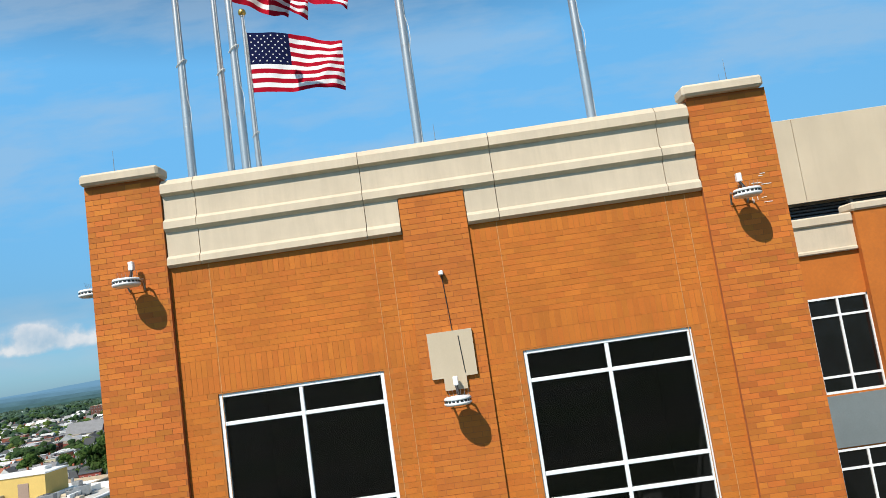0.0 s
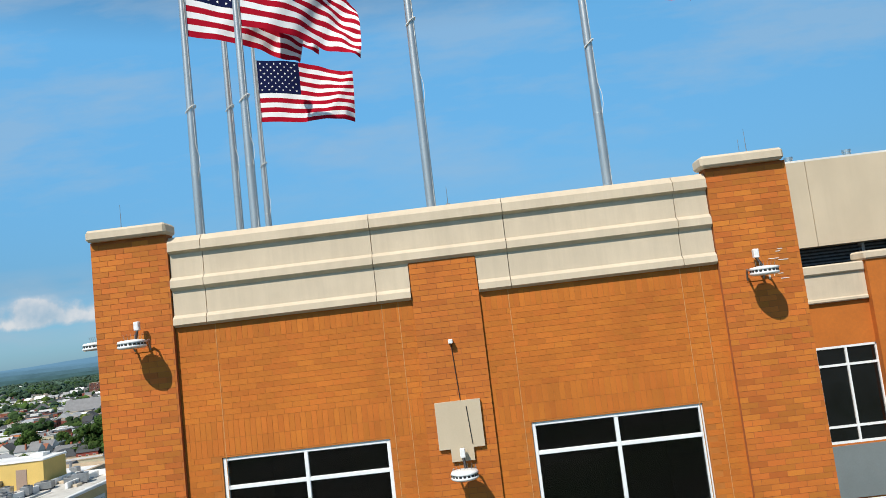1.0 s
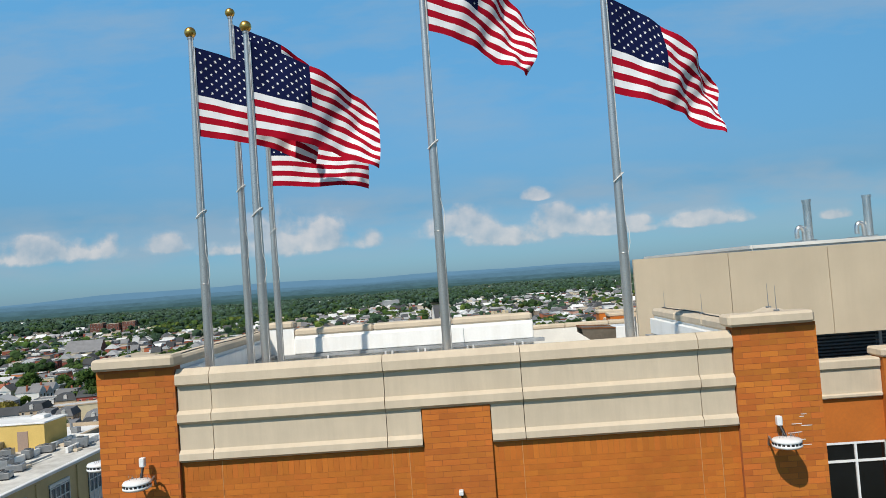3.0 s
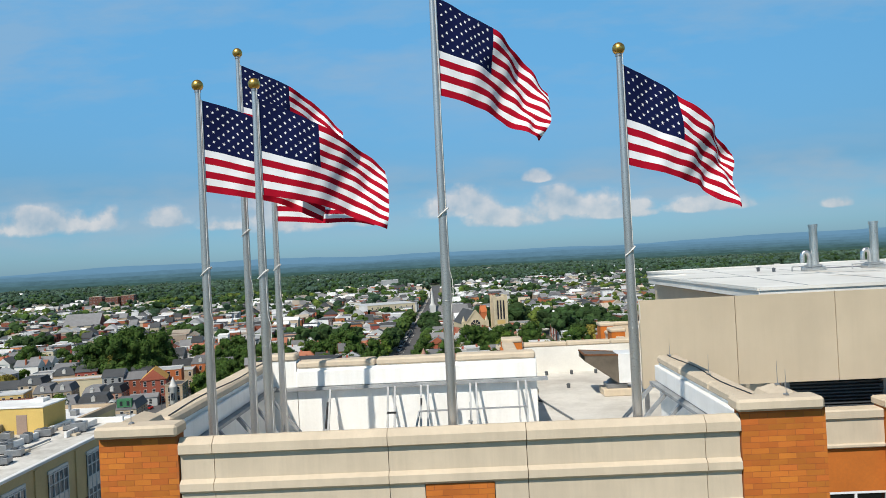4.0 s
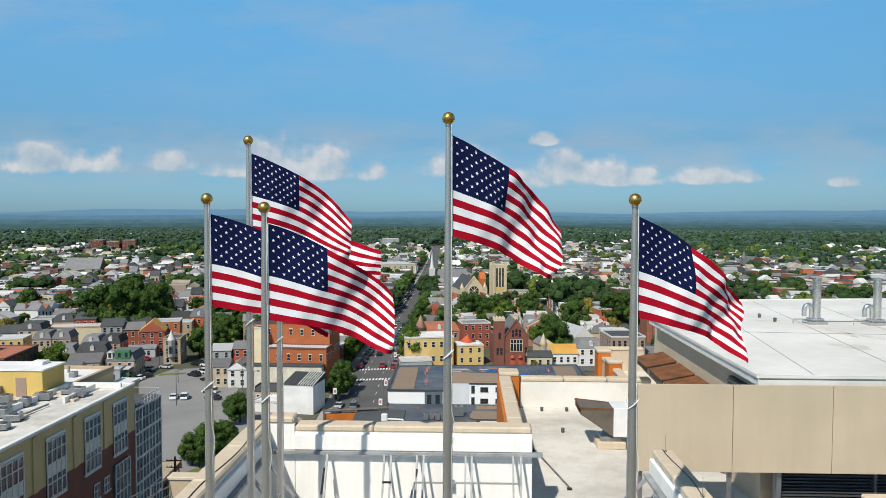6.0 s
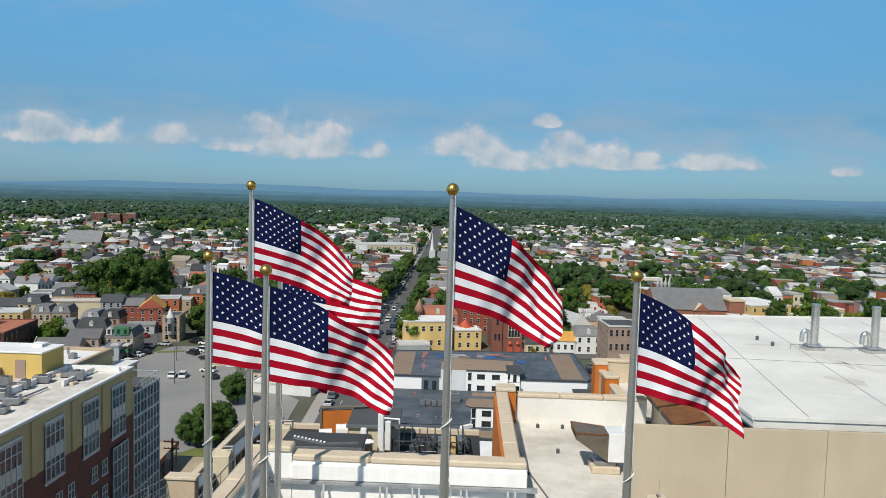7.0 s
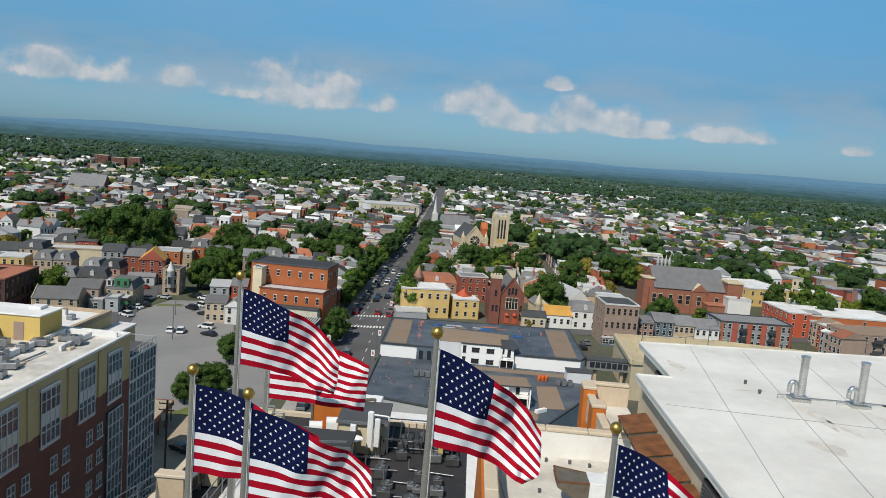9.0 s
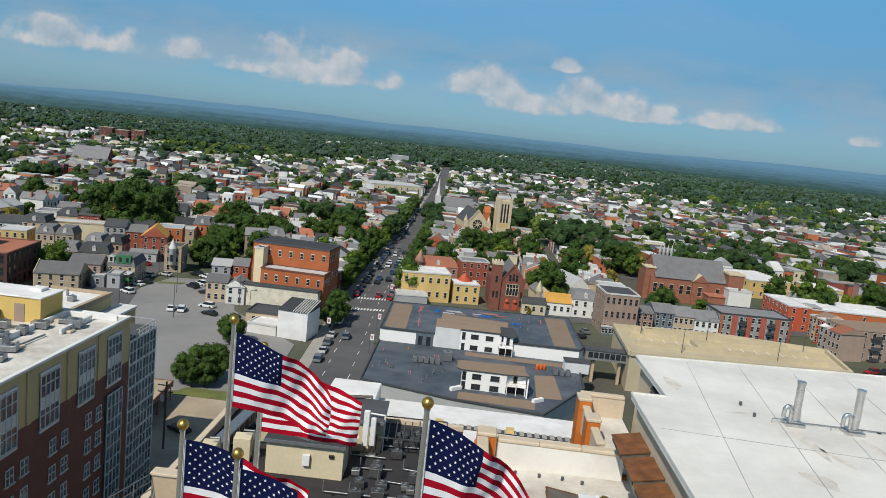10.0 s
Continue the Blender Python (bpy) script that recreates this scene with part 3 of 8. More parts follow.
# cable lying along the copings
cable = Shape()
pts = [(4.3 + 0.05 * math.sin(1.7 * y), y, 44.045) for y in np.linspace(0.9, 6.8, 24)]
cable.sweep(pts, 0.012, 6)
solid("lightning_cable", cable, M["black"], "dark conductor cable lying along the stone coping", "cable")
cable = Shape()
pts = [(-7.05 + 0.06 * math.sin(1.3 * y), y, 44.065) for y in np.linspace(1.6, 9.0, 28)]
cable.sweep(pts, 0.012, 6)
solid("lightning_cable", cable, M["black"], "dark conductor cable lying along the stone coping", "cable")


def floodlight(x, y, z, rz):
    t = thing("floodlight", "small white floodlight on a steel stand", "floodlight", (x, y, z), rz, group="roof floodlights")
    m_ = Matrix.Translation((0, 0, 0.62)) @ Matrix.Rotation(radians(35), 4, "X")
    part("housing", Shape().cbox(-0.2, 0.2, -0.14, 0.14, -0.1, 0.1, 0.02, 0, m_), M["lamp_white"], t)
    part("bracket", Shape().beam((-0.22, 0, 0.3), (-0.22, 0, 0.62), 0.04).beam((0.22, 0, 0.3), (0.22, 0, 0.62), 0.04).beam((-0.24, 0, 0.3), (0.24, 0, 0.3), 0.04), M["black"], t)
    part("stand", Shape().tube((0, 0, 0), (0, 0, 0.3), 0.04, n=8).cbox(-0.15, 0.15, -0.15, 0.15, 0, 0.03, 0.008), M["steel"], t)


floodlight(-5.0, 6.3, DECK, 25)
floodlight(-0.9, 6.0, DECK, -20)
floodlight(2.6, 6.4, DECK, -40)
for x, y, h in ((-3.9, 7.4, 0.35), (-2.2, 7.2, 0.35), (1.4, 5.6, 0.3), (1.9, 5.4, 0.45)):
    t = thing("junction_box", "grey weatherproof junction box on the deck", "junction box", (x, y, DECK), group="junction boxes")
    part("box", Shape().cbox(-0.12, 0.12, -0.08, 0.08, 0, h, 0.015), M["steel"], t)
    part("lid", Shape().cbox(-0.13, 0.13, -0.1, -0.075, 0.04, h - 0.02, 0.006), M["louvre"], t)

# ---- penthouse, screen wall and the wing to the east ----
screen = thing("screen_wall", "tan metal screen wall with fine vertical joints", "screen wall", kind="structure")
xs = [4.0, 6.75, 9.6, 12.5, 15.4, 18.3, 21.2, 24.1]
for a, b in zip(xs, xs[1:]):
    part("panel", Shape().box(a + 0.01, b - 0.01, 8.6, 8.74, 42.83, 45.38), M["tan_panel"], screen)
part("joint_backing", Shape().box(4.02, 24, 8.64, 8.7, 42.85, 45.35), M["duct"], screen)
part("soffit_frame", Shape().box(4.05, 24, 8.76, 9.2, 42.86, 42.95), M["steel"], screen)
for x in (4.15, 6.75, 8.2, 12.5, 15.4, 18.3):
    part("post", Shape().cbox(x - 0.06, x + 0.06, 8.78, 8.9, DECK - 0.2, 45.2, 0.01), M["steel"], screen)

ROOF = [(7.75, 9.35), (30, 9.35), (30, 31.3), (22.7, 30.5), (9.25, 28.9), (9.35, 22.25), (7.65, 22.2)]
penthouse = thing("penthouse", "tan plant penthouse under a flat white roof", "building", kind="structure")
inner = [(8.05, 9.8), (29.8, 9.8), (29.8, 31.0), (22.6, 30.2), (9.55, 28.6), (9.6, 21.95), (7.95, 21.9)]
part("wall", Shape().prism(inner, DECK - 3, 45.12), M["tan_panel"], penthouse)
part("roof", Shape().prism(ROOF, 45.2, 45.5), M["membrane"], penthouse, "white membrane roof with a metal edge")
rim = Shape()
for (ax, ay), (bx, by) in zip(ROOF, ROOF[1:] + ROOF[:1]):
    rim.beam((ax, ay, 45.5), (bx, by, 45.5), 0.10)
part("roof_edge", rim, M["membrane"], penthouse)
seams = Shape()
for x in (10.6, 13.6, 16.6, 19.6, 22.6, 25.6):
    seams.tube((x - 1.1, 9.6, 45.506), (x + 1.5, 28.9, 45.506), 0.009, n=5)
seams.tube((8.0, 18.0, 45.507), (29, 16.5, 45.507), 0.009, n=5)
part("seam", seams, M["steel"], penthouse)
part("soffit", Shape().box(8.1, 29, 9.36, 9.79, 45.13, 45.19), M["black"], penthouse)
for y0, y1, z0, z1 in ((10.2, 12.2, 43.6, 44.9), (23.5, 25.5, 43.4, 44.9)):
    lv = Shape()
    x = 7.93 if y0 < 20 else 9.5
    lv.box(x - 0.06, x + 0.2, y0, y1, z0, z1)
    vent = part("louvre_frame", lv, M["black"], penthouse)
    for i in range(9):
        z = z0 + 0.07 + i * (z1 - z0 - 0.1) / 9
        part("slat", Shape().box(x - 0.12, x - 0.05, y0 + 0.04, y1 - 0.04, z, z + 0.07), M["louvre"], vent)

stain_mt = material("rust_stain", (0.60, 0.565, 0.51), 0.7, vary=0.2, scale=1.5, fine=10)
for cx, cy, rx, ry, an in ((14.4, 18.2, 0.28, 1.9, 0.1), (15.0, 17.0, 0.22, 1.1, 0.35), (17.4, 18.4, 0.2, 1.3, 0.15), (12.6, 21.2, 0.9, 0.12, 0.2), (13.2, 14.6, 0.5, 0.9, 0.6), (19.4, 17.2, 0.26, 1.6, 0.2), (10.2, 24.5, 0.35, 1.1, 0.1)):
    ps = [(cx + rx * math.cos(q) * math.cos(an) - ry * math.sin(q) * math.sin(an) * (0.8 + 0.2 * math.cos(3 * q)), cy + rx * math.cos(q) * math.sin(an) + ry * math.sin(q) * math.cos(an) * (0.8 + 0.2 * math.cos(3 * q))) for q in np.linspace(0, 2 * math.pi, 22)[:-1]]
    part("rust_stain", Shape().prism(ps, 45.502, 45.504), stain_mt, penthouse, "brownish run-off stain")

lou = thing("louvre_bank", "dark horizontal louvres under the screen wall", "louvre", kind="structure")
part("backing", Shape().box(8.3, 22, 9.45, 9.5, 41.6, 42.82), M["black"], lou)
for i in range(11):
    z = 41.72 + i * 0.10
    part("slat", Shape().box(8.35, 14.5, 9.22, 9.30, z, z + 0.045, 0), M["louvre"], lou)
for x in (8.3, 11.2, 14.0):
    part("jamb", Shape().cbox(x - 0.05, x + 0.05, 9.2, 9.4, 41.4, 42.82, 0.01), M["steel"], lou)

# exhaust stacks on the penthouse roof


def exhaust_stack(x, y):
    t = thing("exhaust_stack", "tall stainless exhaust stack with a curved return pipe", "exhaust stack", (x, y, 45.5), group="exhaust stacks")
    part("curb", Shape().cbox(-0.42, 0.42, -0.35, 0.35, 0, 0.16, 0.02).cbox(-0.3, 0.3, -0.25, 0.25, 0.16, 0.26, 0.02), M["stack"], t)
    part("flue", Shape().tube((0.06, 0, 0.26), (0.06, 0, 1.95), 0.17, n=20), M["stack"], t)
    cap = Shape().tube((0.06, 0, 1.95), (0.06, 0, 2.06), 0.20, n=20)
    part("cap", cap, M["stack"], t)
    for z in (0.7, 1.2, 1.65):
        part("band", Shape().tube((0.06, 0, z), (0.06, 0, z + 0.05), 0.182, n=20), M["stack"], t)
    bend = Shape()
    pts = [(-0.32 + 0.16 * math.cos(a), 0.0, 0.62 + 0.22 * math.sin(a)) for a in np.linspace(0, math.pi, 9)]
    pts = [(pts[0][0], 0, 0.26)] + pts + [(pts[-1][0], 0, 0.35)]
    bend.sweep(pts, 0.10, 12)
    part("return_pipe", bend, M["stack"], t)
    part("gas_pipe", Shape().tube((-0.42, 0, 0.2), (-0.95, 0, 0.2), 0.025, n=6).tube((-0.95, 0, 0.2), (-0.95, 0, 0.0), 0.025, n=6), M["stack"], t)
    return t


exhaust_stack(14.55, 20.4)
exhaust_stack(17.1, 20.2)


def roof_vent(x, y, z):
    t = thing("roof_vent", "small capped vent pipe on the white roof", "vent", (x, y, z), group="small roof vents")
    part("pipe", Shape().tube((0, 0, 0), (0, 0, 0.12), 0.07, n=10), M["louvre"], t)
    part("cap", Shape().lathe((0, 0, 0.12), [(0.0, 0.0), (0.08, 0.0), (0.08, 0.05), (0.0, 0.09)], 10), M["louvre"], t)


for p in ((13.0, 20.9, 45.5), (12.85, 22.3, 45.5), (2.46, 20.8, 41.3), (3.6, 20.8, 41.3), (4.7, 20.8, 41.3), (5.6, 20.6, 41.3), (3.0, 17.5, 41.3)):
    roof_vent(*p)


def pipe_run(points, r=0.03):
    t = thing("pipe_run", "thin conduit on blocks across the white roof", "pipe", group="roof conduits")
    s = Shape()
    for p, q in zip(points, points[1:]):
        s.tube(p, q, r, n=6)
    part("conduit", s, M["steel"], t)
    for p in points:
        part("block", Shape().cbox(p[0] - 0.08, p[0] + 0.08, p[1] - 0.08, p[1] + 0.08, p[2] - 0.07, p[2] - 0.02, 0.01), M["black"], t)


pipe_run([(15.0, 20.6, 45.58), (18.5, 20.6, 45.58), (24, 20.4, 45.58)])
pipe_run([(2.4, 11.1, 41.37), (1.6, 15.0, 41.37), (0.95 + 0.2, 20.5, 41.37)])

# intake hoods on the penthouse's side


def side_hood(y, z, w):
    t = thing("intake_hood", "rust-brown sheet-metal intake hood on the penthouse wall", "hood", (7.95, y, z), group="intake hoods")
    vs = [(-1.2, 0, 0.72), (0, 0, 0.95), (0, w, 0.95), (-1.2, w, 0.72), (-1.2, 0, 0.52), (0, 0, -0.75), (0, w, -0.75), (-1.2, w, 0.52)]
    part("body", Shape().add(vs, [(0, 3, 2, 1), (4, 5, 6, 7), (0, 1, 5, 4), (3, 7, 6, 2), (0, 4, 7, 3)]), M["duct"], t)
    part("roof_sheet", Shape().add([(-1.28, -0.05, 0.75), (0.02, -0.05, 1.0), (0.02, w + 0.05, 1.0), (-1.28, w + 0.05, 0.75),
                                    (-1.28, -0.05, 0.71), (0.02, -0.05, 0.96), (0.02, w + 0.05, 0.96), (-1.28, w + 0.05, 0.71)],
                                   [(0, 1, 2, 3), (7, 6, 5, 4), (0, 4, 5, 1), (1, 5, 6, 2), (2, 6, 7, 3), (3, 7, 4, 0)]), M["rust"], t)
    part("grille", Shape().box(-1.23, -1.18, 0.05, w - 0.05, 0.51, 0.71), M["black"], t)


for y, w in ((11.4, 2.0), (13.8, 2.0), (16.2, 2.0), (18.7, 2.1)):
    side_hood(y, 43.1, w)

# exhaust hood standing on the low deck
t = thing("exhaust_hood", "white exhaust hood with a rusty flared mouth on the deck", "hood", (4.6, 15.8, DECK))
part("curb", Shape().cbox(-0.55, 0.55, -0.5, 0.5, 0, 0.28, 0.03), M["stone"], t)
part("fan_base", Shape().cbox(-0.4, 0.4, -0.38, 0.38, 0.28, 0.45, 0.02).lathe((0, 0, 0.45), [(0.38, 0), (0.3, 0.12), (0.12, 0.22)], 12), M["steel"], t)
part("housing", Shape().cbox(0.05, 0.75, -0.55, 0.55, 0.50, 1.62, 0.02), M["lamp_white"], t)
vs = [(0.05, -0.5, 0.50), (0.05, -0.5, 1.58), (0.05, 0.5, 1.58), (0.05, 0.5, 0.50), (-1.25, -0.72, 1.42), (-1.25, -0.72, 1.66), (-1.25, 0.72, 1.66), (-1.25, 0.72, 1.42)]
part("mouth", Shape().add(vs, [(0, 1, 5, 4), (1, 2, 6, 5), (2, 3, 7, 6), (3, 0, 4, 7)]), M["duct"], t)
part("mouth_edge", Shape().beam(vs[5], vs[6], 0.05).beam(vs[1], vs[5], 0.05).beam(vs[2], vs[6], 0.05), M["rust"], t)
t = thing("antenna_cluster", "small cluster of white antennas on a mast", "antenna", (5.55, 15.9, DECK))
part("mast", Shape().tube((0, 0, 0), (0, 0, 1.9), 0.03, n=8), M["steel"], t)
for i, (dx, z) in enumerate(((-0.22, 1.7), (0.2, 1.75), (-0.2, 1.3), (0.22, 1.35))):
    part("antenna_panel", Shape().cbox(dx - 0.07, dx + 0.07, -0.06, 0.06, z - 0.16, z + 0.16, 0.02), M["lamp_white"], t)

# far wing with brick piers
sh = Shape().box(6.75, 9.2, 22.3, 30, 0, DECK - 0.02)
solid("wing_north_block", sh, [M["brick_far"]], "orange brick block behind the deck with a white roof", "building", kind="structure")
solid("wing_north_roof", Shape().box(6.95, 9.2, 22.3, 29.6, DECK - 0.01, DECK + 0.05), M["roof_dirty"], "weathered white roof of the rear block", "roof", kind="structure")
parapet_run("parapet_rear_west", 6.6, 6.95, 23.2, 29.6, DECK - 0.5, 42.4, "stone-capped parapet on the rear block", M["stone"])
parapet_run("parapet_rear_north", 6.6, 9.2, 29.62, 30.0, DECK - 0.5, 42.7, "stone-capped parapet on the rear block", M["stone"])
for y in (25.2, 28.3):
    parapet_run("parapet_rear_pier", 6.35, 7.05, y, y + 1.1, 38, 42.8, "brick pier with a stone cap on the rear block", M["brick_far"])

# east wing facade
wing = thing("east_wing", "orange brick wing with stone parapet and dark windows", "building", kind="structure")
sh = Shape()
holes = [(8.47, 10.19, 37.38, 40.0), (8.47, 10.19, 33.2, 35.9), (12.2, 14.0, 37.38, 40.0), (12.2, 14.0, 33.2, 35.9)]
wall_with_openings(sh, 5.1, 26, 30, 41.2, 7.5, 7.8, holes)
sh.box(5.1, 26, 7.5, 7.8, 0, 30)
part("wall", sh, M["brick_far"], wing)
part("grey_spandrel", Shape().box(8.47, 10.19, 7.46, 7.499, 35.95, 37.33), M["grey_panel"], wing)
part("roof", Shape().box(5.12, 26, 7.81, 8.6, DECK - 0.4, DECK - 0.05), M["roof_dirty"], wing)
for a, b in ((5.12, 8.38), (8.4, 10.15)):
    sh = Shape().box(a, b, 7.44, 7.8, 41.22, 42.1).cbox(a, b, 7.36, 7.86, 41.98, 42.25, 0.04).cbox(a, b, 7.38, 7.6, 41.2, 41.32, 0.03)
    part("parapet_panel", sh, M["stone"], wing)
for a, b in ((10.17, 11.7), (14.5, 16.0), (19, 20.5)):
    part("pier", Shape().box(a, b, 7.3, 7.9, 0, 42.26), M["brick_far"], wing)
    part("pier_cap", Shape().cbox(a - 0.06, b + 0.06, 7.22, 8.0, 42.26, 42.5, 0.05), M["stone"], wing)
for a, b in ((11.72, 14.48), (16.02, 18.98)):
    part("parapet_panel", Shape().box(a, b, 7.44, 7.8, 41.2, 42.1).cbox(a, b, 7.36, 7.86, 41.98, 42.25, 0.04), M["stone"], wing)
for i, (a, b, z0, z1) in enumerate(holes):
    fr = Shape()
    fr.box(a, a + 0.06, 7.5, 7.6, z0, z1).box(b - 0.06, b, 7.5, 7.6, z0, z1).box(a, b, 7.5, 7.6, z1 - 0.06, z1).box(a, b, 7.5, 7.6, z0, z0 + 0.06)
    mid = (a + b) / 2
    fr.box(mid - 0.03, mid + 0.03, 7.503, 7.6, z0, z1).box(a, b, 7.506, 7.6, z1 - 0.55, z1 - 0.49).box(a, b, 7.506, 7.6, z0 + 0.42, z0 + 0.48)
    win = part("window_frame", fr, M["white_frame"], wing)
    for c, d in ((a + 0.05, mid - 0.02), (mid + 0.02, b - 0.05)):
        for e, f2 in ((z1 - 0.5, z1 - 0.05), (z0 + 0.46, z1 - 0.53), (z0 + 0.05, z0 + 0.43)):
            part("pane", Shape().box(c, d, 7.55, 7.57, e, f2), M["pane_dark"], win)

# ---- flagpoles and flags ----
POLES = [(-6.11, 1.60, 50.60), (-6.12, 4.39, 52.03), (-4.81, 1.03, 50.42), (-6.12, 7.1, 50.6), (-1.32, 0.62, 52.03), (2.04, 0.62, 50.57)]


def flagpole(x, y, top):
    h = top - DECK
    t = thing("flagpole", "tall tapered aluminium flagpole with a gilded ball", "flagpole", (x, y, DECK), group="rooftop flagpoles")
    shaft = Shape()
    for a, b, ra, rb in ((0, h * 0.45, 0.095, 0.090), (h * 0.45, h * 0.75, 0.090, 0.072), (h * 0.75, h - 0.12, 0.072, 0.05)):
        shaft.tube((0, 0, a), (0, 0, b), ra, rb, 20)
    shaft.lathe((0, 0, h * 0.45), [(0.091, -0.01), (0.0935, -0.005), (0.0935, 0.005), (0.091, 0.01)], 20)
    part("shaft", shaft, M["pole"], t)
    part("truck", Shape().tube((0, 0, h - 0.14), (0, 0, h - 0.06), 0.062, n=16), M["steel"], t)
    prof = [(0.115 * math.sin(a), -0.115 * math.cos(a)) for a in np.linspace(0.02, math.pi - 0.02, 14)]
    part("ball", Shape().lathe((0, 0, h), prof, 20), M["gold"], t, "gilded ball")
    rope = Shape()
    zs = np.linspace(1.0, h - 0.1, 40)
    pts = [(0.083 - 0.03 * (z / h) + 0.003 * math.sin(3 * z) + (0.05 if 0.46 < z / h < 0.50 else 0), -0.05, z) for z in zs]
    rope.sweep(pts, 0.006, 5)
    part("halyard", rope, M["rope"], t, "white halyard rope")
    tie = Shape()
    pts = [(0.105 * math.cos(a), 0.105 * math.sin(a), h * 0.60 + 0.09 * math.cos(a)) for a in np.linspace(-2.6, 1.0, 12)]
    tie.sweep(pts, 0.013, 6)
    part("weight_loop", tie, M["rope"], t, "white flag retainer loop")
    part("cleat", Shape().cbox(-0.02, 0.02, -0.16, -0.09, 1.1, 1.3, 0.008), M["steel"], t)
    part("flange", Shape().lathe((0, 0, 0), [(0.24, 0), (0.24, 0.03), (0.13, 0.05), (0.11, 0.2)], 20), M["pole"], t)
    return t


def cloth(s, v, L, W, droop, lean, ripple, phase, curl):
    """The place of a point of a flag: s along the fly, v down the hoist. droop: the angles of the upper and lower edge."""
    a = (droop[0] * (1 - v) + droop[1] * v) * (0.62 + 0.5 * s)
    run = L * s * (1 - 0.08 * s) * (1 - curl * v * s)
    wave = ripple * s ** 0.8 * (math.sin(2 * math.pi * (1.25 * s + 0.40 * v) + phase) + 0.4 * math.sin(2 * math.pi * (2.7 * s - 0.9 * v) + 2.3 * phase) + 0.15 * math.sin(2 * math.pi * (5.3 * s + 1.7 * v) + phase))
    sag = 0.06 * s * math.sin(2 * math.pi * (1.1 * s + 0.6 * v) + phase * 1.7)
    return Vector((run * math.cos(a), wave + lean * run, -W * v - run * math.sin(a) + sag))


def flag(x, y, top, droop, lean, ripple, phase, curl, L=3.05, W=1.83, yaw=0.0):
    rows, cols = 39, 54
    sh = Shape()
    vs = [cloth(c / cols, r / rows, L, W, droop, lean, ripple, phase, curl) for r in range(rows + 1) for c in range(cols + 1)]
    k = cols + 1
    reds, whites, blues = [], [], []
    for r in range(rows):
        for c in range(cols):
            q = (r * k + c, (r + 1) * k + c, (r + 1) * k + c + 1, r * k + c + 1)
            if r < 21 and c < 0.4 * cols:
                blues.append(q)
            elif (r // 3) % 2 == 0:
                reds.append(q)
            else:
                whites.append(q)
    t = thing("flag", "red, white and blue flag with stars and stripes, flying", "flag", (x + 0.07, y, top - 0.30), yaw, group="flying flags")
    me = Shape()
    me.add(vs, reds, 0, True)
    me.f.extend(whites)
    me.m.extend([1] * len(whites))
    me.f.extend(blues)
    me.m.extend([2] * len(blues))
    me.s.extend([True] * (len(whites) + len(blues)))
    part("cloth", me, [M["red"], M["white"], M["blue"]], t)
    for i in range(9):
        for j in range(11):
            if (i + j) % 2:
                continue
            s0, v0 = (j + 1) / 12 * 0.4, (i + 1) / 10 * 7 / 13
            c = cloth(s0, v0, L, W, droop, lean, ripple, phase, curl)
            e = 0.004
            ds = (cloth(s0 + e, v0, L, W, droop, lean, ripple, phase, curl) - c).normalized()
            dv = (cloth(s0, v0 - e, L, W, droop, lean, ripple, phase, curl) - c).normalized()
            nn = ds.cross(dv).normalized()
            star = Shape()
            for side in (1, -1):
                pts = [c + nn * (0.007 * side)]
                for q in range(10):
                    rr = (0.034 if q % 2 == 0 else 0.014) * W / 1.83
                    an = math.pi / 2 + q * math.pi / 5
                    pts.append(c + ds * (rr * math.cos(an)) + dv * (rr * math.sin(an)) + nn * (0.007 * side))
                fs = [(0, q + 1, (q + 1) % 10 + 1) for q in range(10)]
                star.add(pts, fs if side > 0 else [f[::-1] for f in fs])
            part("star", star, M["white"], t)
    hem = Shape()
    hem.sweep([vs[r * k] for r in range(rows + 1)], 0.012, 5)
    part("hoist_hem", hem, M["white"], t)
    for v in (0, 1):
        p = cloth(0, v, L, W, droop, lean, ripple, phase, curl)
        part("clip", Shape().beam(p, (-0.05, 0, p.z), 0.02), M["steel"], t)
    return t


for p in POLES:
    flagpole(*p)
flag(*POLES[0], (0.42, 0.24), 0.05, 0.17, 0.4, 0.16, yaw=14)
flag(*POLES[1], (0.52, 0.32), 0.10, 0.21, 2.1, 0.14, yaw=13)
flag(*POLES[2], (0.48, 0.27), 0.04, 0.22, 1.0, 0.12, yaw=15)
flag(POLES[3][0], POLES[3][1], POLES[3][2] - 0.33, (0.20, 0.08), 0.08, 0.13, 3.0, 0.06)
flag(*POLES[4], (0.58, 0.38), 0.06, 0.23, 1.6, 0.24, yaw=17)
flag(*POLES[5], (0.58, 0.33), 0.02, 0.23, 0.2, 0.20, yaw=13)

# ---- the ground ----


def ground_height(x, y):
    d = math.hypot(x, y)
    u = min(1, max(0, (d - 520) / 700))
    u = u * u * (3 - 2 * u)
    w = min(1, max(0, (d - 2200) / 2200))
    f = min(1, max(0, (d - 1150) / 900))
    return 6 * u * (1 - f * f * (3 - 2 * f)) + 0 * w + 2 * u * math.sin(x * 0.004 + 1.3) * math.cos(y * 0.003)


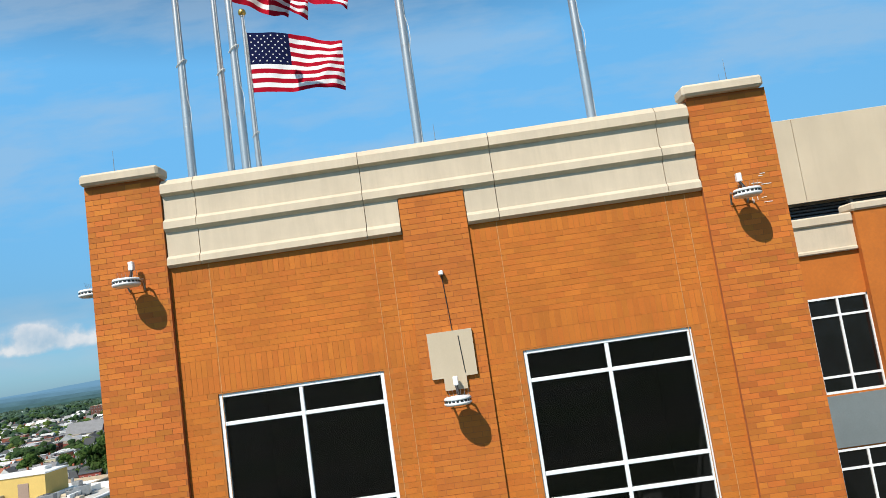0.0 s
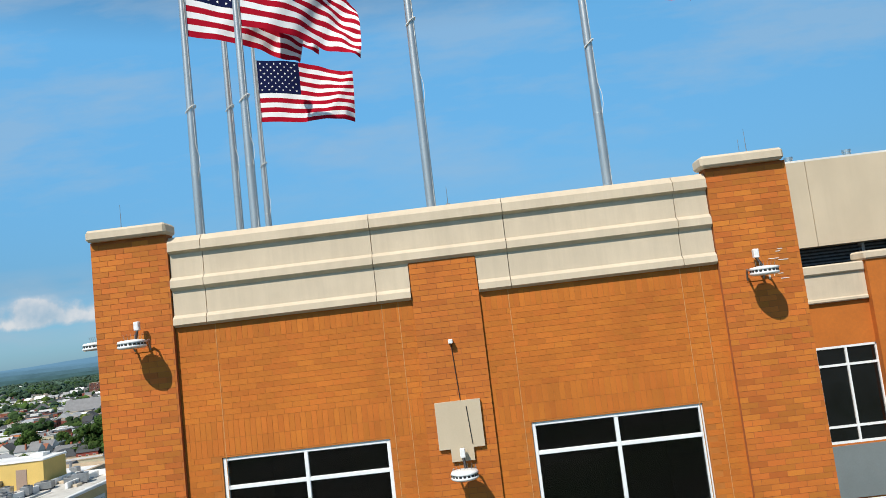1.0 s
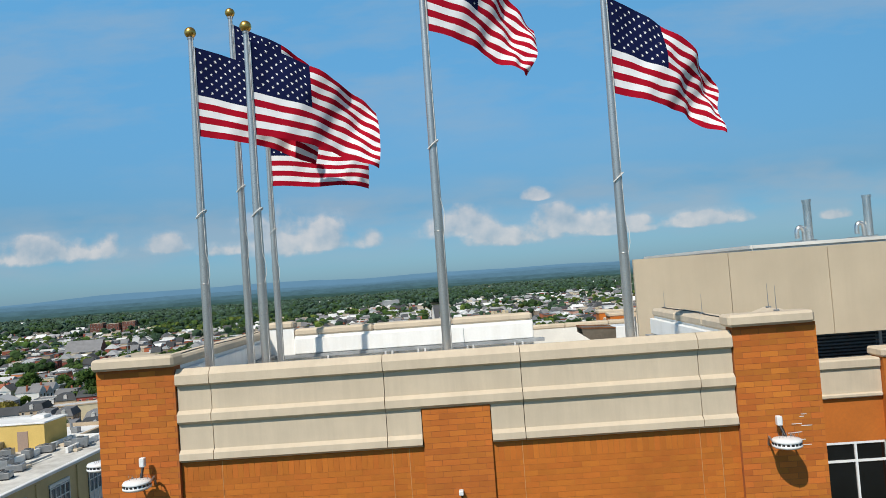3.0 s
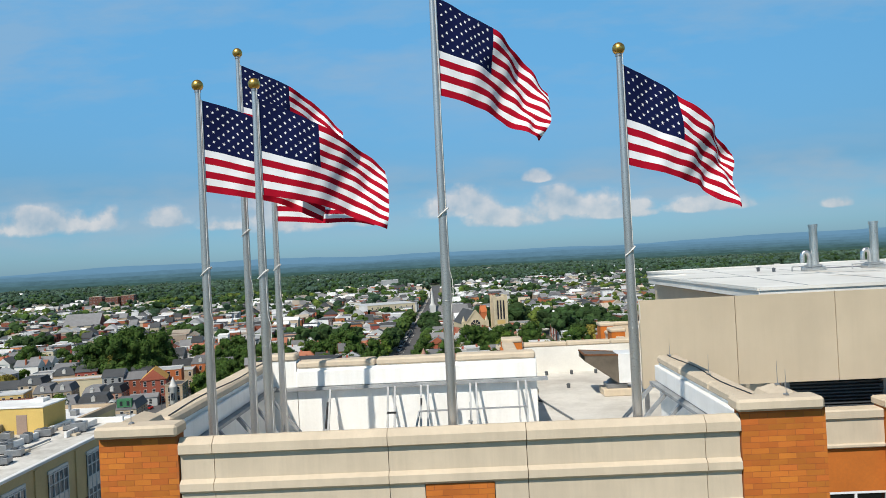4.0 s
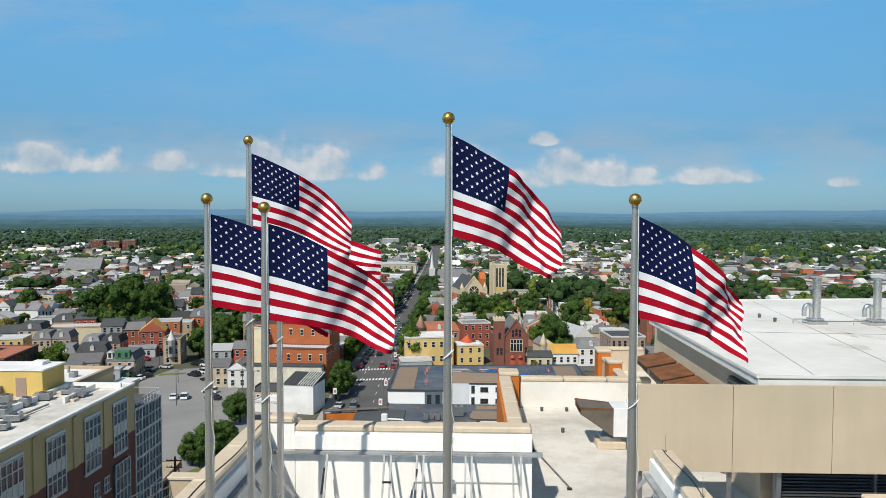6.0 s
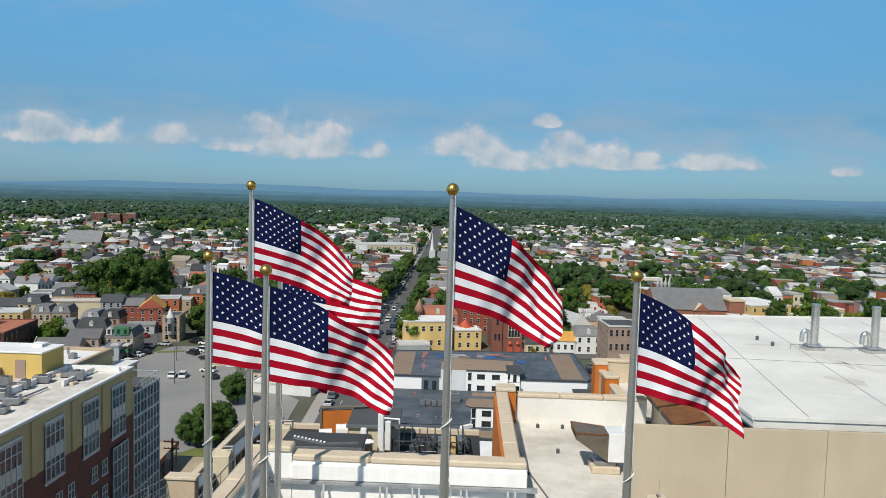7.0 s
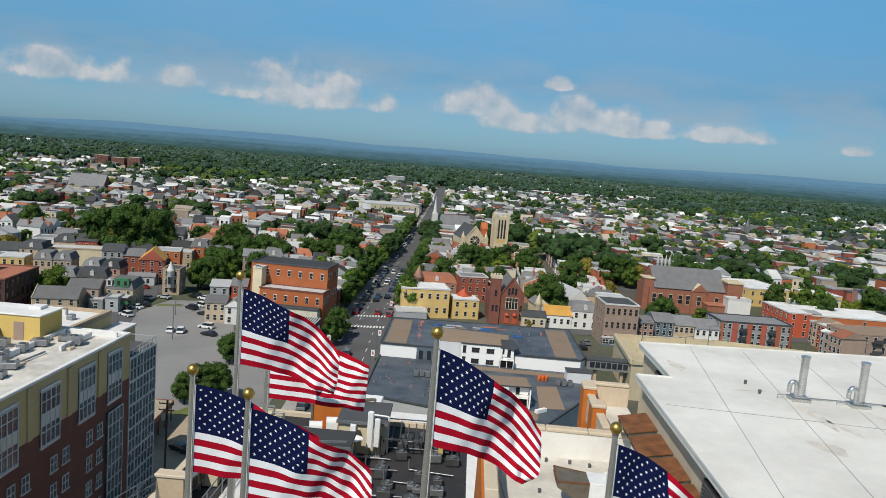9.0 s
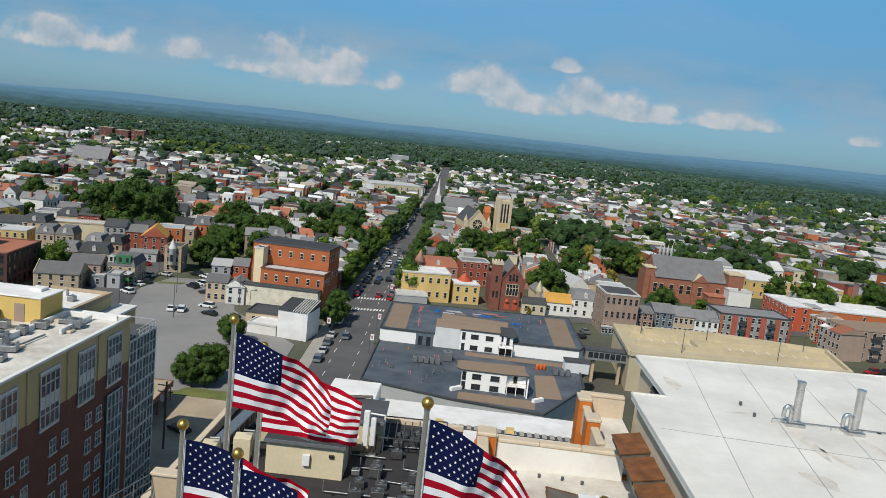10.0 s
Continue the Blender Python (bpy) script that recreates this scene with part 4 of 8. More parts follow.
M["ground"] = material("town_ground", (0.10, 0.095, 0.075), 0.95, vary=0.3, scale=0.02, fine=0.6, bump=0.0, stain=(0.055, 0.085, 0.03), stain_scale=0.012, stain_amount=1.1)
M["asphalt"] = material("asphalt", (0.085, 0.086, 0.09), 0.92, vary=0.14, scale=0.08, fine=4, bump=0.1, stain=(0.13, 0.13, 0.13), stain_scale=0.05, stain_amount=0.6)
M["lot"] = material("worn_asphalt", (0.215, 0.212, 0.21), 0.92, vary=0.10, scale=0.06, fine=3, bump=0.1, stain=(0.28, 0.275, 0.265), stain_scale=0.04, stain_amount=0.7)
M["pave"] = material("concrete_pavement", (0.34, 0.32, 0.29), 0.9, vary=0.12, scale=0.2, fine=3)
M["paint"] = material("road_paint", (0.72, 0.72, 0.70), 0.8, vary=0.2, scale=1, fine=8)
M["grass"] = material("dry_grass", (0.13, 0.15, 0.045), 0.95, vary=0.25, scale=0.3, fine=4)
rs = [0, 30, 60, 90, 120, 160, 200, 250, 300, 360, 430, 500, 560, 620, 700, 780, 860, 950, 1050, 1200, 1400, 1700, 2000, 2400, 2900, 3400, 4000, 4500, 4800]
na = 96
sh = Shape()
vs = [(r * math.cos(2 * math.pi * i / na), r * math.sin(2 * math.pi * i / na), ground_height(r * math.cos(2 * math.pi * i / na), r * math.sin(2 * math.pi * i / na)) - 0.05) for r in rs for i in range(na)]
sh.add(vs, [(k * na + i, (k + 1) * na + i, (k + 1) * na + (i + 1) % na, k * na + (i + 1) % na) for k in range(len(rs) - 1) for i in range(na)], 0, True)
solid("ground", sh, M["ground"], "town ground of yards, gardens and grass", "ground", kind="structure")


def street_x(y):
    """The middle of the main street at y."""
    return -27.7 - 0.048 * (y - 147) if y < 214 else -30.9 - 0.0085 * (y - 214) - 0.00003 * max(0, y - 520) ** 2


def ribbon(points, w, z=0.02):
    """A strip of road along points, following the ground."""
    s = Shape()
    vs, fs = [], []
    for i, (x, y) in enumerate(points):
        a, b = points[max(0, i - 1)], points[min(len(points) - 1, i + 1)]
        d = Vector((b[0] - a[0], b[1] - a[1])).normalized()
        n = Vector((-d.y, d.x)) * (w / 2)
        h = ground_height(x, y) + z
        vs += [(x + n.x, y + n.y, h), (x - n.x, y - n.y, h)]
        if i:
            fs.append((2 * i - 2, 2 * i - 1, 2 * i + 1, 2 * i))
    return s.add(vs, fs)


main_pts = [(street_x(y), y) for y in range(30, 1120, 15)]
solid("pavement_main", ribbon(main_pts, 19.5, 0.05), M["pave"], "pale concrete pavements along the main street", "pavement", kind="structure")
solid("road_main", ribbon(main_pts, 13.6, 0.10), M["asphalt"], "grey asphalt main street with worn lane lines", "road", kind="structure")
SKEW = radians(13)


def grid(u, v):
    """A place in the skewed street grid: u across the main street, v along it."""
    return (street_x(v) + u * math.cos(SKEW), v + u * math.sin(SKEW))


for i, v in enumerate((212, 300, 395, 490, 590, 690)):
    pts = [grid(u, v) for u in range(-420, 421, 20)]
    solid("road_cross_%d" % (i + 1), ribbon(pts, 8.0, 0.075), M["asphalt"], "asphalt cross street between the houses", "road", kind="structure")
for i, u in enumerate((-330, -240, -160, -82, 72, 150, 230, 320)):
    pts = [grid(u, v) for v in range(215, 700, 20)]
    solid("road_side_%d" % (i + 1), ribbon(pts, 6.5, 0.06), M["asphalt"], "asphalt side street between the houses", "road", kind="structure")
sh = Shape()
for y in range(100, 460, 9):
    for off in (-2.9, 2.9):
        x = street_x(y) + off
        sh.box(x - 0.07, x + 0.07, y, y + 3, 0.11, 0.125)
for k in range(12):
    for yy in (206.5, 221.5):
        x = street_x(yy) - 5.4 + k * 0.95
        sh.box(x, x + 0.5, yy + 0.2 * k, yy + 2.4 + 0.2 * k, 0.11, 0.125)
solid("road_marking", sh, M["paint"], "worn white lane dashes and crosswalk bars", "road marking", kind="structure")
sh = Shape().prism([(-104, 132), (-60, 100), (-58, 126), (-39.5, 129.5), (-42, 165), (-66, 190), (-78, 226), (-97.5, 221), (-100, 205), (-98, 190)], -0.04, 0.08)
solid("parking_lot", sh, M["lot"], "worn grey asphalt parking lot", "parking lot", kind="structure")
solid("lawn_strip", Shape().prism([(-98, 211.0), (-90.5, 213.5), (-91, 216), (-98.4, 213.6)], 0.0, 0.14), M["grass"], "strip of dry grass beside the lot", "lawn", kind="structure")
SAND = material("sandy_gravel", (0.40, 0.33, 0.24), 0.95, vary=0.15, scale=0.2, fine=3, stain=(0.26, 0.22, 0.16), stain_scale=0.15, stain_amount=0.5)
solid("yard_lawn", Shape().prism([(-57, 124.1), (-38, 124.1), (-37.5, 129), (-55, 128.5)], -0.04, 0.12), M["grass"], "strip of dry grass under the lot trees", "lawn", kind="structure")
solid("yard", Shape().prism([(-62, 92), (-33, 92), (-35, 124), (-58, 124)], -0.04, 0.10), SAND, "pale gravel yard behind the brick block", "yard", kind="structure")

# ---- town materials ----
WALLS = {
    "red": material("red_brick_house", (0.30, 0.085, 0.05), 0.9, vary=0.12, scale=0.4, fine=5, rand=0.25, hue=0.01),
    "orange": material("orange_brick_house", (0.42, 0.125, 0.045), 0.9, vary=0.10, scale=0.4, fine=5, rand=0.12),
    "brown": material("brown_brick_house", (0.155, 0.065, 0.048), 0.9, vary=0.12, scale=0.4, fine=5, rand=0.2),
    "cream": material("cream_stucco", (0.60, 0.52, 0.36), 0.85, vary=0.07, scale=0.3, fine=4, rand=0.12),
    "white": material("white_siding", (0.66, 0.65, 0.62), 0.8, vary=0.06, scale=0.3, fine=4, rand=0.12),
    "grey": material("grey_siding", (0.33, 0.345, 0.35), 0.8, vary=0.08, scale=0.3, fine=4, rand=0.25),
    "yellow": material("yellow_stucco", (0.60, 0.42, 0.16), 0.85, vary=0.07, scale=0.3, fine=4, rand=0.05),
    "tan": material("tan_stone_house", (0.44, 0.34, 0.235), 0.9, vary=0.1, scale=0.4, fine=5, rand=0.15),
    "taupe": material("taupe_brick", (0.33, 0.24, 0.19), 0.9, vary=0.1, scale=0.4, fine=5, rand=0.12),
    "blue": material("slate_blue_siding", (0.10, 0.14, 0.17), 0.8, vary=0.08, scale=0.4, fine=5, rand=0.15),
    "pink": material("faded_rose_paint", (0.36, 0.20, 0.145), 0.85, vary=0.08, scale=0.4, fine=5, rand=0.15),
    "vivid": material("vivid_red_paint", (0.43, 0.085, 0.040), 0.75, vary=0.08, scale=0.4, fine=5, rand=0.1),
}
ROOFS = {
    "dark": material("dark_roofing", (0.055, 0.058, 0.062), 0.85, vary=0.15, scale=0.3, fine=4, rand=0.3),
    "grey": material("grey_shingles", (0.17, 0.17, 0.175), 0.9, vary=0.12, scale=0.4, fine=5, rand=0.3),
    "silver": material("silver_roof_coating", (0.50, 0.51, 0.52), 0.6, vary=0.10, scale=0.3, fine=4, rand=0.2, stain=(0.28, 0.27, 0.26), stain_scale=0.3, stain_amount=0.6),
    "white": material("white_roof_coating", (0.76, 0.76, 0.75), 0.65, vary=0.06, scale=0.3, fine=4, rand=0.06, stain=(0.5, 0.48, 0.45), stain_scale=0.25, stain_amount=0.5),
    "rust": material("rust_red_roof", (0.34, 0.13, 0.075), 0.85, vary=0.12, scale=0.3, fine=4, rand=0.2),
    "ochre": material("ochre_sheathing", (0.50, 0.27, 0.06), 0.85, vary=0.12, scale=0.3, fine=4, rand=0.1),
    "brown": material("brown_gravel_deck", (0.27, 0.195, 0.135), 0.95, vary=0.16, scale=0.3, fine=3, rand=0.12, stain=(0.15, 0.13, 0.11), stain_scale=0.3, stain_amount=0.5),
    "slateblue": material("dark_blue_membrane", (0.052, 0.066, 0.086), 0.6, vary=0.2, scale=0.15, fine=3, stain=(0.15, 0.165, 0.18), stain_scale=0.16, stain_amount=0.7),
}
TRIM = material("white_house_trim", (0.56, 0.55, 0.52), 0.7, vary=0.08, fine=6)
STONE = material("church_stone", (0.55, 0.46, 0.31), 0.9, vary=0.12, scale=0.5, fine=5)

WINDOW_MESH = {}


def window_mesh(w, h, arch=False, trim=None):
    """A sash window: the meshes of its frame and its pane, the middle at the origin, facing -y."""
    key = (w, h, arch, trim.name if trim else "")
    if key not in WINDOW_MESH:
        s = Shape()
        s.box(-w / 2 - 0.08, w / 2 + 0.08, -0.10, 0.02, -h / 2 - 0.10, -h / 2, 0)
        s.box(-w / 2 - 0.10, w / 2 + 0.10, -0.08, 0.02, h / 2, h / 2 + (0.26 if arch else 0.12), 0)
        s.box(-w / 2 - 0.05, -w / 2, -0.06, 0.02, -h / 2, h / 2, 0).box(w / 2, w / 2 + 0.05, -0.06, 0.02, -h / 2, h / 2, 0)
        s.box(-w / 2, w / 2, -0.045, -0.016, -0.035, 0.035, 0)
        if w > 1.5:
            s.box(-0.04, 0.04, -0.042, -0.016, -h / 2, h / 2, 0)
        p = Shape().box(-w / 2, w / 2, -0.015, 0.0, -h / 2, h / 2)
        WINDOW_MESH[key] = (s.mesh("window", [trim or TRIM]), p.mesh("pane", [M["pane"]]))
    return WINDOW_MESH[key]


def window_part(t, meshes):
    ob = part("window", meshes[0], None, t)
    part("pane", meshes[1], None, ob)
    return ob


def put_windows(t, mesh, face, width, z0, floors, storey, cols, w0=0.0, depth=0.0, skip=(), every=None):
    """Windows in a grid on the south, east or west face of a building that stands in its own coordinates."""
    for f in range(floors):
        for c in range(cols):
            if (f, c) in skip:
                continue
            p = w0 + (c + 0.5) * (width / cols)
            z = z0 + f * storey
            ob = window_part(t, mesh)
            if face == "south":
                ob.matrix_local = pose(p, -0.005, z)
            elif face == "east":
                ob.matrix_local = pose(depth + 0.005, p, z, 0, 0, 90)
            elif face == "west":
                ob.matrix_local = pose(-0.005, p, z, 0, 0, -90)


def building(name, label, x, y, rz, w, d, h, wall, roof, floors=3, cols=4, side=0, style="flat", group="", win=(0.9, 1.6), arch=False,
             category="building", cornice=None, z0=None, west=False, rise=3.0, base=0.0, trim=None, side_cols=4):
    """A town building with its front along +x from (x, y), turned by rz degrees."""
    t = thing(name, label, category, (x, y, ground_height(x, y) - 0.05 + base), rz, group)
    part("wall", Shape().box(0, w, 0, d, 0, h), wall, t)
    if style == "flat":
        part("roof", Shape().box(0.3, w - 0.3, 0.3, d - 0.3, h + 0.004, h + 0.15), roof, t)
        rimw = cornice or TRIM
        rim = Shape().box(-0.12, w + 0.12, -0.15, 0.3, h, h + 0.45).box(-0.12, w + 0.12, d - 0.3, d + 0.12, h, h + 0.45)
        rim.box(-0.12, 0.3, 0.3, d - 0.3, h, h + 0.45).box(w - 0.3, w + 0.12, 0.3, d - 0.3, h, h + 0.45)
        part("cornice", rim, rimw, t)
    elif style in ("x", "y"):
        part("roof", Shape().gable(0, w, 0, d, h, h + rise, style, 0.3, 0, 1), [roof, wall], t)
    elif style == "mansard":
        s = Shape()
        i = 0.9
        vs = [(-0.2, -0.2, h), (w + 0.2, -0.2, h), (w + 0.2, d + 0.2, h), (-0.2, d + 0.2, h), (i, i, h + 2.4), (w - i, i, h + 2.4), (w - i, d - i, h + 2.4), (i, d - i, h + 2.4)]
        s.add(vs, [(0, 1, 5, 4), (1, 2, 6, 5), (2, 3, 7, 6), (3, 0, 4, 7), (4, 5, 6, 7), (3, 2, 1, 0)])
        part("roof", s, roof, t)
        dm = Shape().box(w / 2 - 0.6, w / 2 + 0.6, 0.1, 1.6, h + 0.3, h + 1.9).gable(w / 2 - 0.6, w / 2 + 0.6, 0.1, 1.6, h + 1.9, h + 2.5, "y", 0.1)
        part("dormer", dm, TRIM, t)
    storey = h / floors
    mesh = window_mesh(win[0], win[1], arch, trim)
    zz = z0 if z0 is not None else storey * 0.55
    if cols:
        put_windows(t, mesh, "south", w, zz, floors, storey, cols)
    if side:
        put_windows(t, mesh, "east", d, zz, floors, storey, side_cols, 0, w)
    if west:
        put_windows(t, mesh, "west", d, zz, floors, storey, side_cols)
    return t


def front(xa, ya, xb, yb):
    """Where a front line from a to b starts, how it is turned and how long it is."""
    return xa, ya, math.degrees(math.atan2(yb - ya, xb - xa)), math.hypot(xb - xa, yb - ya)


# ---- brick apartment block across the side street ----
BX, BY0, BY1, BZ = -44.5, 14.0, 80.3, 28.5
blk = thing("apartment_block", "dark red brick apartment block with a yellow top band", "building")
brickdark = material("dark_red_brick", (0.16, 0.065, 0.048), 0.9, vary=0.12, scale=0.5, fine=6)
ochre = material("ochre_cladding", (0.50, 0.39, 0.20), 0.8, vary=0.08, scale=0.4, fine=5)
curtain = material("curtain_wall_frame", (0.50, 0.55, 0.57), 0.45, 0.3, vary=0.08, fine=8)
glz = dark_glass("blue_grey_glazing", (0.075, 0.10, 0.115))
part("wall", Shape().box(BX - 26, BX, BY0, BY1, 0, BZ - 6.2), brickdark, blk)
part("top_band", Shape().box(BX - 26, BX, BY0, BY1, BZ - 6.2, BZ - 0.3), ochre, blk, "yellow clad upper band")
part("roof", Shape().box(BX - 25.6, BX - 0.4, BY0 + 0.4, BY1 - 0.4, BZ - 0.3, BZ - 0.15), M["roof_dirty"], blk, "weathered white flat roof")
rim = Shape().cbox(BX - 0.4, BX + 0.12, BY0, BY1 + 0.1, BZ - 0.32, BZ, 0.04).cbox(BX - 26, BX - 0.41, BY1 - 0.4, BY1 + 0.1, BZ - 0.32, BZ, 0.04)
part("roof_edge", rim, ROOFS["white"], blk)
bay_parts = {"window_box": (Shape().box(0, 0.10, -1.75, 1.75, -3.1, 3.1), glz), "spandrel": (Shape().box(0.101, 0.14, -1.72, 1.72, -0.75, 0.55), TRIM),
             "hood": (Shape().box(0.0, 0.16, -1.85, 1.85, 3.11, 3.45), curtain), "sill": (Shape().box(0.0, 0.18, -1.85, 1.85, -3.35, -3.11), TRIM),
             "mullion": (Shape().box(0.101, 0.20, -0.055, 0.055, -3.1, 3.1), curtain), "transom": (Shape().box(0.101, 0.19, -1.75, 1.75, -0.055, 0.055), curtain)}
bay_parts = {k: v[0].mesh(k, [v[1]]) for k, v in bay_parts.items()}
small_frame = Shape().box(0.05, 0.10, -0.05, 0.05, -0.85, 0.85)
small_frame.box(0.05, 0.10, -0.68, -0.58, -0.85, 0.85).box(0.05, 0.10, 0.58, 0.68, -0.85, 0.85).box(0.05, 0.1, -0.68, 0.68, 0.78, 0.9).box(0.05, 0.1, -0.62, 0.62, -0.05, 0.05)
small_frame = small_frame.mesh("window", [curtain])
small_pane = Shape().box(0.0, 0.05, -0.62, 0.62, -0.85, 0.85).mesh("pane", [glz])
small_sill = Shape().box(0.0, 0.2, -0.8, 0.8, -1.0, -0.86).mesh("sill", [TRIM])


def bay_window(y, z):
    ob = part("bay_window", bay_parts["window_box"], None, blk)
    ob.location = (BX, y, z)
    for k in ("spandrel", "hood", "sill"):
        part(k, bay_parts[k], None, ob)
    for k in range(5):
        part("mullion", bay_parts["mullion"], None, ob).location = (0, -1.75 + k * 0.875, 0)
    for zz in (-3.0, -1.5, -0.75, 0.55, 1.9, 3.0):
        part("transom", bay_parts["transom"], None, ob).location = (0, 0, zz)


for y in (46.5, 54.5, 62.0, 69.5, 76.2):
    bay_window(y, BZ - 4.7)
    if y < 75:
        for dy in (-1.1, 1.3):
            for fl in range(5):
                ob = part("window", small_frame, None, blk)
                ob.location = (BX, y + dy + 1.9, BZ - 10.6 - fl * 3.25)
                part("pane", small_pane, None, ob)
                part("sill", small_sill, None, ob)
    part("pilaster", Shape().box(BX, BX + 0.16, y - 4.1, y - 3.3, BZ - 6.2, BZ - 0.5), ochre, blk)
tall = Shape().box(0, 0.3, -1.9, 1.9, -9, 9, 0)
for k in range(5):
    yk = -1.9 + k * 0.95
    tall.box(0.31, 0.42, yk - 0.06, yk + 0.06, -9, 9, 1)
for k in range(11):
    tall.box(0.31, 0.41, -1.9, 1.9, -9 + k * 1.8 - 0.07, -9 + k * 1.8 + 0.07, 1)
ob = part("stair_glazing", tall.mesh("stair_glazing", [glz, curtain]), None, blk)
ob.location = (BX, 76.2, BZ - 18)
# glazed north end with a roof terrace behind a rail
CN, CZ = 88.4, BZ - 3.6
part("glass_corner", Shape().box(BX - 7.0, BX - 0.02, BY1 + 0.02, CN, 0, CZ), glz, blk, "glazed corner with a grey metal grid")
part("terrace_deck", Shape().box(BX - 6.9, BX - 0.1, BY1 + 0.1, CN - 0.1, CZ + 0.002, CZ + 0.08), M["asphalt"], blk)
for k in range(9):
    yk = BY1 + 0.1 + k * (CN - BY1 - 0.2) / 8
    w_ = 0.10 if k % 2 == 0 else 0.05
    part("mullion", Shape().box(BX - 0.01, BX + 0.12, yk - w_, yk + w_, 0, CZ), curtain, blk)
    part("rail_post", Shape().box(BX - 0.08, BX - 0.02, yk - 0.03, yk + 0.03, CZ, CZ + 1.05), curtain, blk)
for k in range(15):
    z = CZ - 0.1 - k * 1.66
    part("transom", Shape().box(BX - 0.01, BX + 0.10, BY1 + 0.05, CN, z - (0.16 if k % 2 == 0 else 0.06), z + (0.16 if k % 2 == 0 else 0.06)), curtain, blk)
rail = Shape().beam((BX - 0.05, BY1 + 0.1, CZ + 1.05), (BX - 0.05, CN, CZ + 1.05), 0.09).beam((BX - 0.05, CN - 0.05, CZ + 1.05), (BX - 6.9, CN - 0.05, CZ + 1.05), 0.09)
rail.beam((BX - 0.05, BY1 + 0.1, CZ + 0.55), (BX - 0.05, CN, CZ + 0.55), 0.05)
part("roof_rail", rail, curtain, blk)
rear = thing("apartment_rear_block", "lower rear block with a white flat roof", "building")
part("wall", Shape().box(-62, -53.0, 80.6, 92, 0, 27.6), ochre, rear)
part("roof", Shape().box(-61.8, -53.2, 80.8, 91.8, 27.6, 27.75), ROOFS["white"], rear)
part("parapet", Shape().cbox(-53.5, -52.9, 80.6, 92.1, 27.4, 28.2, 0.04).cbox(-62.1, -53.51, 91.5, 92.1, 27.4, 28.2, 0.04), WALLS["tan"], rear, "tan roof parapet")
part("low_wing", Shape().box(-52.9, -50.3, 88.5, 94.2, 0, 25.6), ochre, rear)
part("low_roof", Shape().cbox(-52.88, -50.1, 88.4, 94.4, 25.6, 25.95, 0.05), ROOFS["white"], rear)
part("vent_hood", Shape().cbox(-56.4, -55.5, 86, 87, 27.75, 28.5, 0.05).tube((-58, 89, 27.7), (-58, 89, 28.7), 0.2, n=10), M["steel"], rear)
t = thing("roof_penthouse", "yellow rooftop stair house with a grey door", "penthouse", (-63.8, 73.0, BZ - 0.15))
ph_yellow = material("yellow_panel", (0.60, 0.42, 0.13), 0.8, vary=0.06, scale=0.5, fine=6)
part("wall", Shape().box(0, 11.5, 0, 4.8, 0, 3.1), ph_yellow, t)
part("roof", Shape().cbox(-0.15, 11.65, -0.15, 4.95, 3.1, 3.3, 0.04), ROOFS["white"], t)
part("door", Shape().cbox(8.2, 9.5, -0.06, 0.02, 0.0, 2.3, 0.02), WALLS["taupe"], t, "grey metal door")
part("roof_hatch", Shape().cbox(8.4, 10.0, 2.6, 4.2, 3.3, 3.7, 0.05), ROOFS["white"], t)


def roof_unit(x, y, z, w=1.6, d=1.1, h=0.9, rz=0.0, case=None):
    t = thing("rooftop_unit", "grey rooftop air-conditioning unit with a fan", "air conditioner", (x, y, z), rz, group="rooftop units")
    part("case", Shape().cbox(-w / 2, w / 2, -d / 2, d / 2, 0.12, h, 0.03), case or M["steel"], t)
    fr_ = min(1.0, 0.9 * min(w, d))
    part("fan_ring", Shape().lathe((0, 0, h), [(r_ * fr_, z_) for r_, z_ in ((0.40, 0.0), (0.42, 0.10), (0.34, 0.10), (0.32, 0.02), (0.06, 0.02), (0.0, 0.05))], 14), M["louvre"], t)
    part("skid", Shape().box(-w / 2, w / 2, -d / 2, -d / 2 + 0.1, 0, 0.12).box(-w / 2, w / 2, d / 2 - 0.1, d / 2, 0, 0.12), M["black"], t)
    return t


rng = random.Random(7)
for i in range(16):
    roof_unit(-47.5 - rng.random() * 8.5, 52 + i * 1.5, BZ - 0.15, rng.uniform(0.9, 2.0), rng.uniform(0.8, 1.4), rng.uniform(0.6, 1.2), rng.uniform(0, 20))
for k in range(9):
    x0, y0 = -45.6 - rng.random() * 9, 46 + k * 3.6
    t = thing("roof_pipe", "pale pipe and curb run on a white roof", "pipe", (x0, y0, BZ - 0.15), rng.uniform(-12, 12), group="roof pipes")
    part("pipe", Shape().tube((0, 0, 0.25), (0, rng.uniform(2, 5), 0.25), 0.12, n=8).tube((0, 0, 0.0), (0, 0, 0.7), 0.16, n=8), M["steel"], t)
    part("curb", Shape().cbox(-0.6, 0.6, -0.5, 0.5, 0, 0.3, 0.04), M["stone"], t)
for x0, y0, w_, d_ in ((-51.5, 77.5, 6.6, 0.35), (-51.9, 66, 0.35, 11.8), (-48.2, 70, 0.35, 7)):
    t = thing("roof_divider", "low white kerb wall across a roof", "kerb", (x0, y0, BZ - 0.15), 0, group="roof kerbs")
    part("kerb", Shape().cbox(0, w_, 0, d_, 0, 0.7, 0.04), ROOFS["white"], t)
t = thing("roof_duct", "long galvanized duct run on a white roof", "duct", (-57, 55, BZ - 0.15), 4)
part("duct", Shape().cbox(0, 1.0, 0, 22, 0.5, 1.3, 0.04), M["steel"], t)
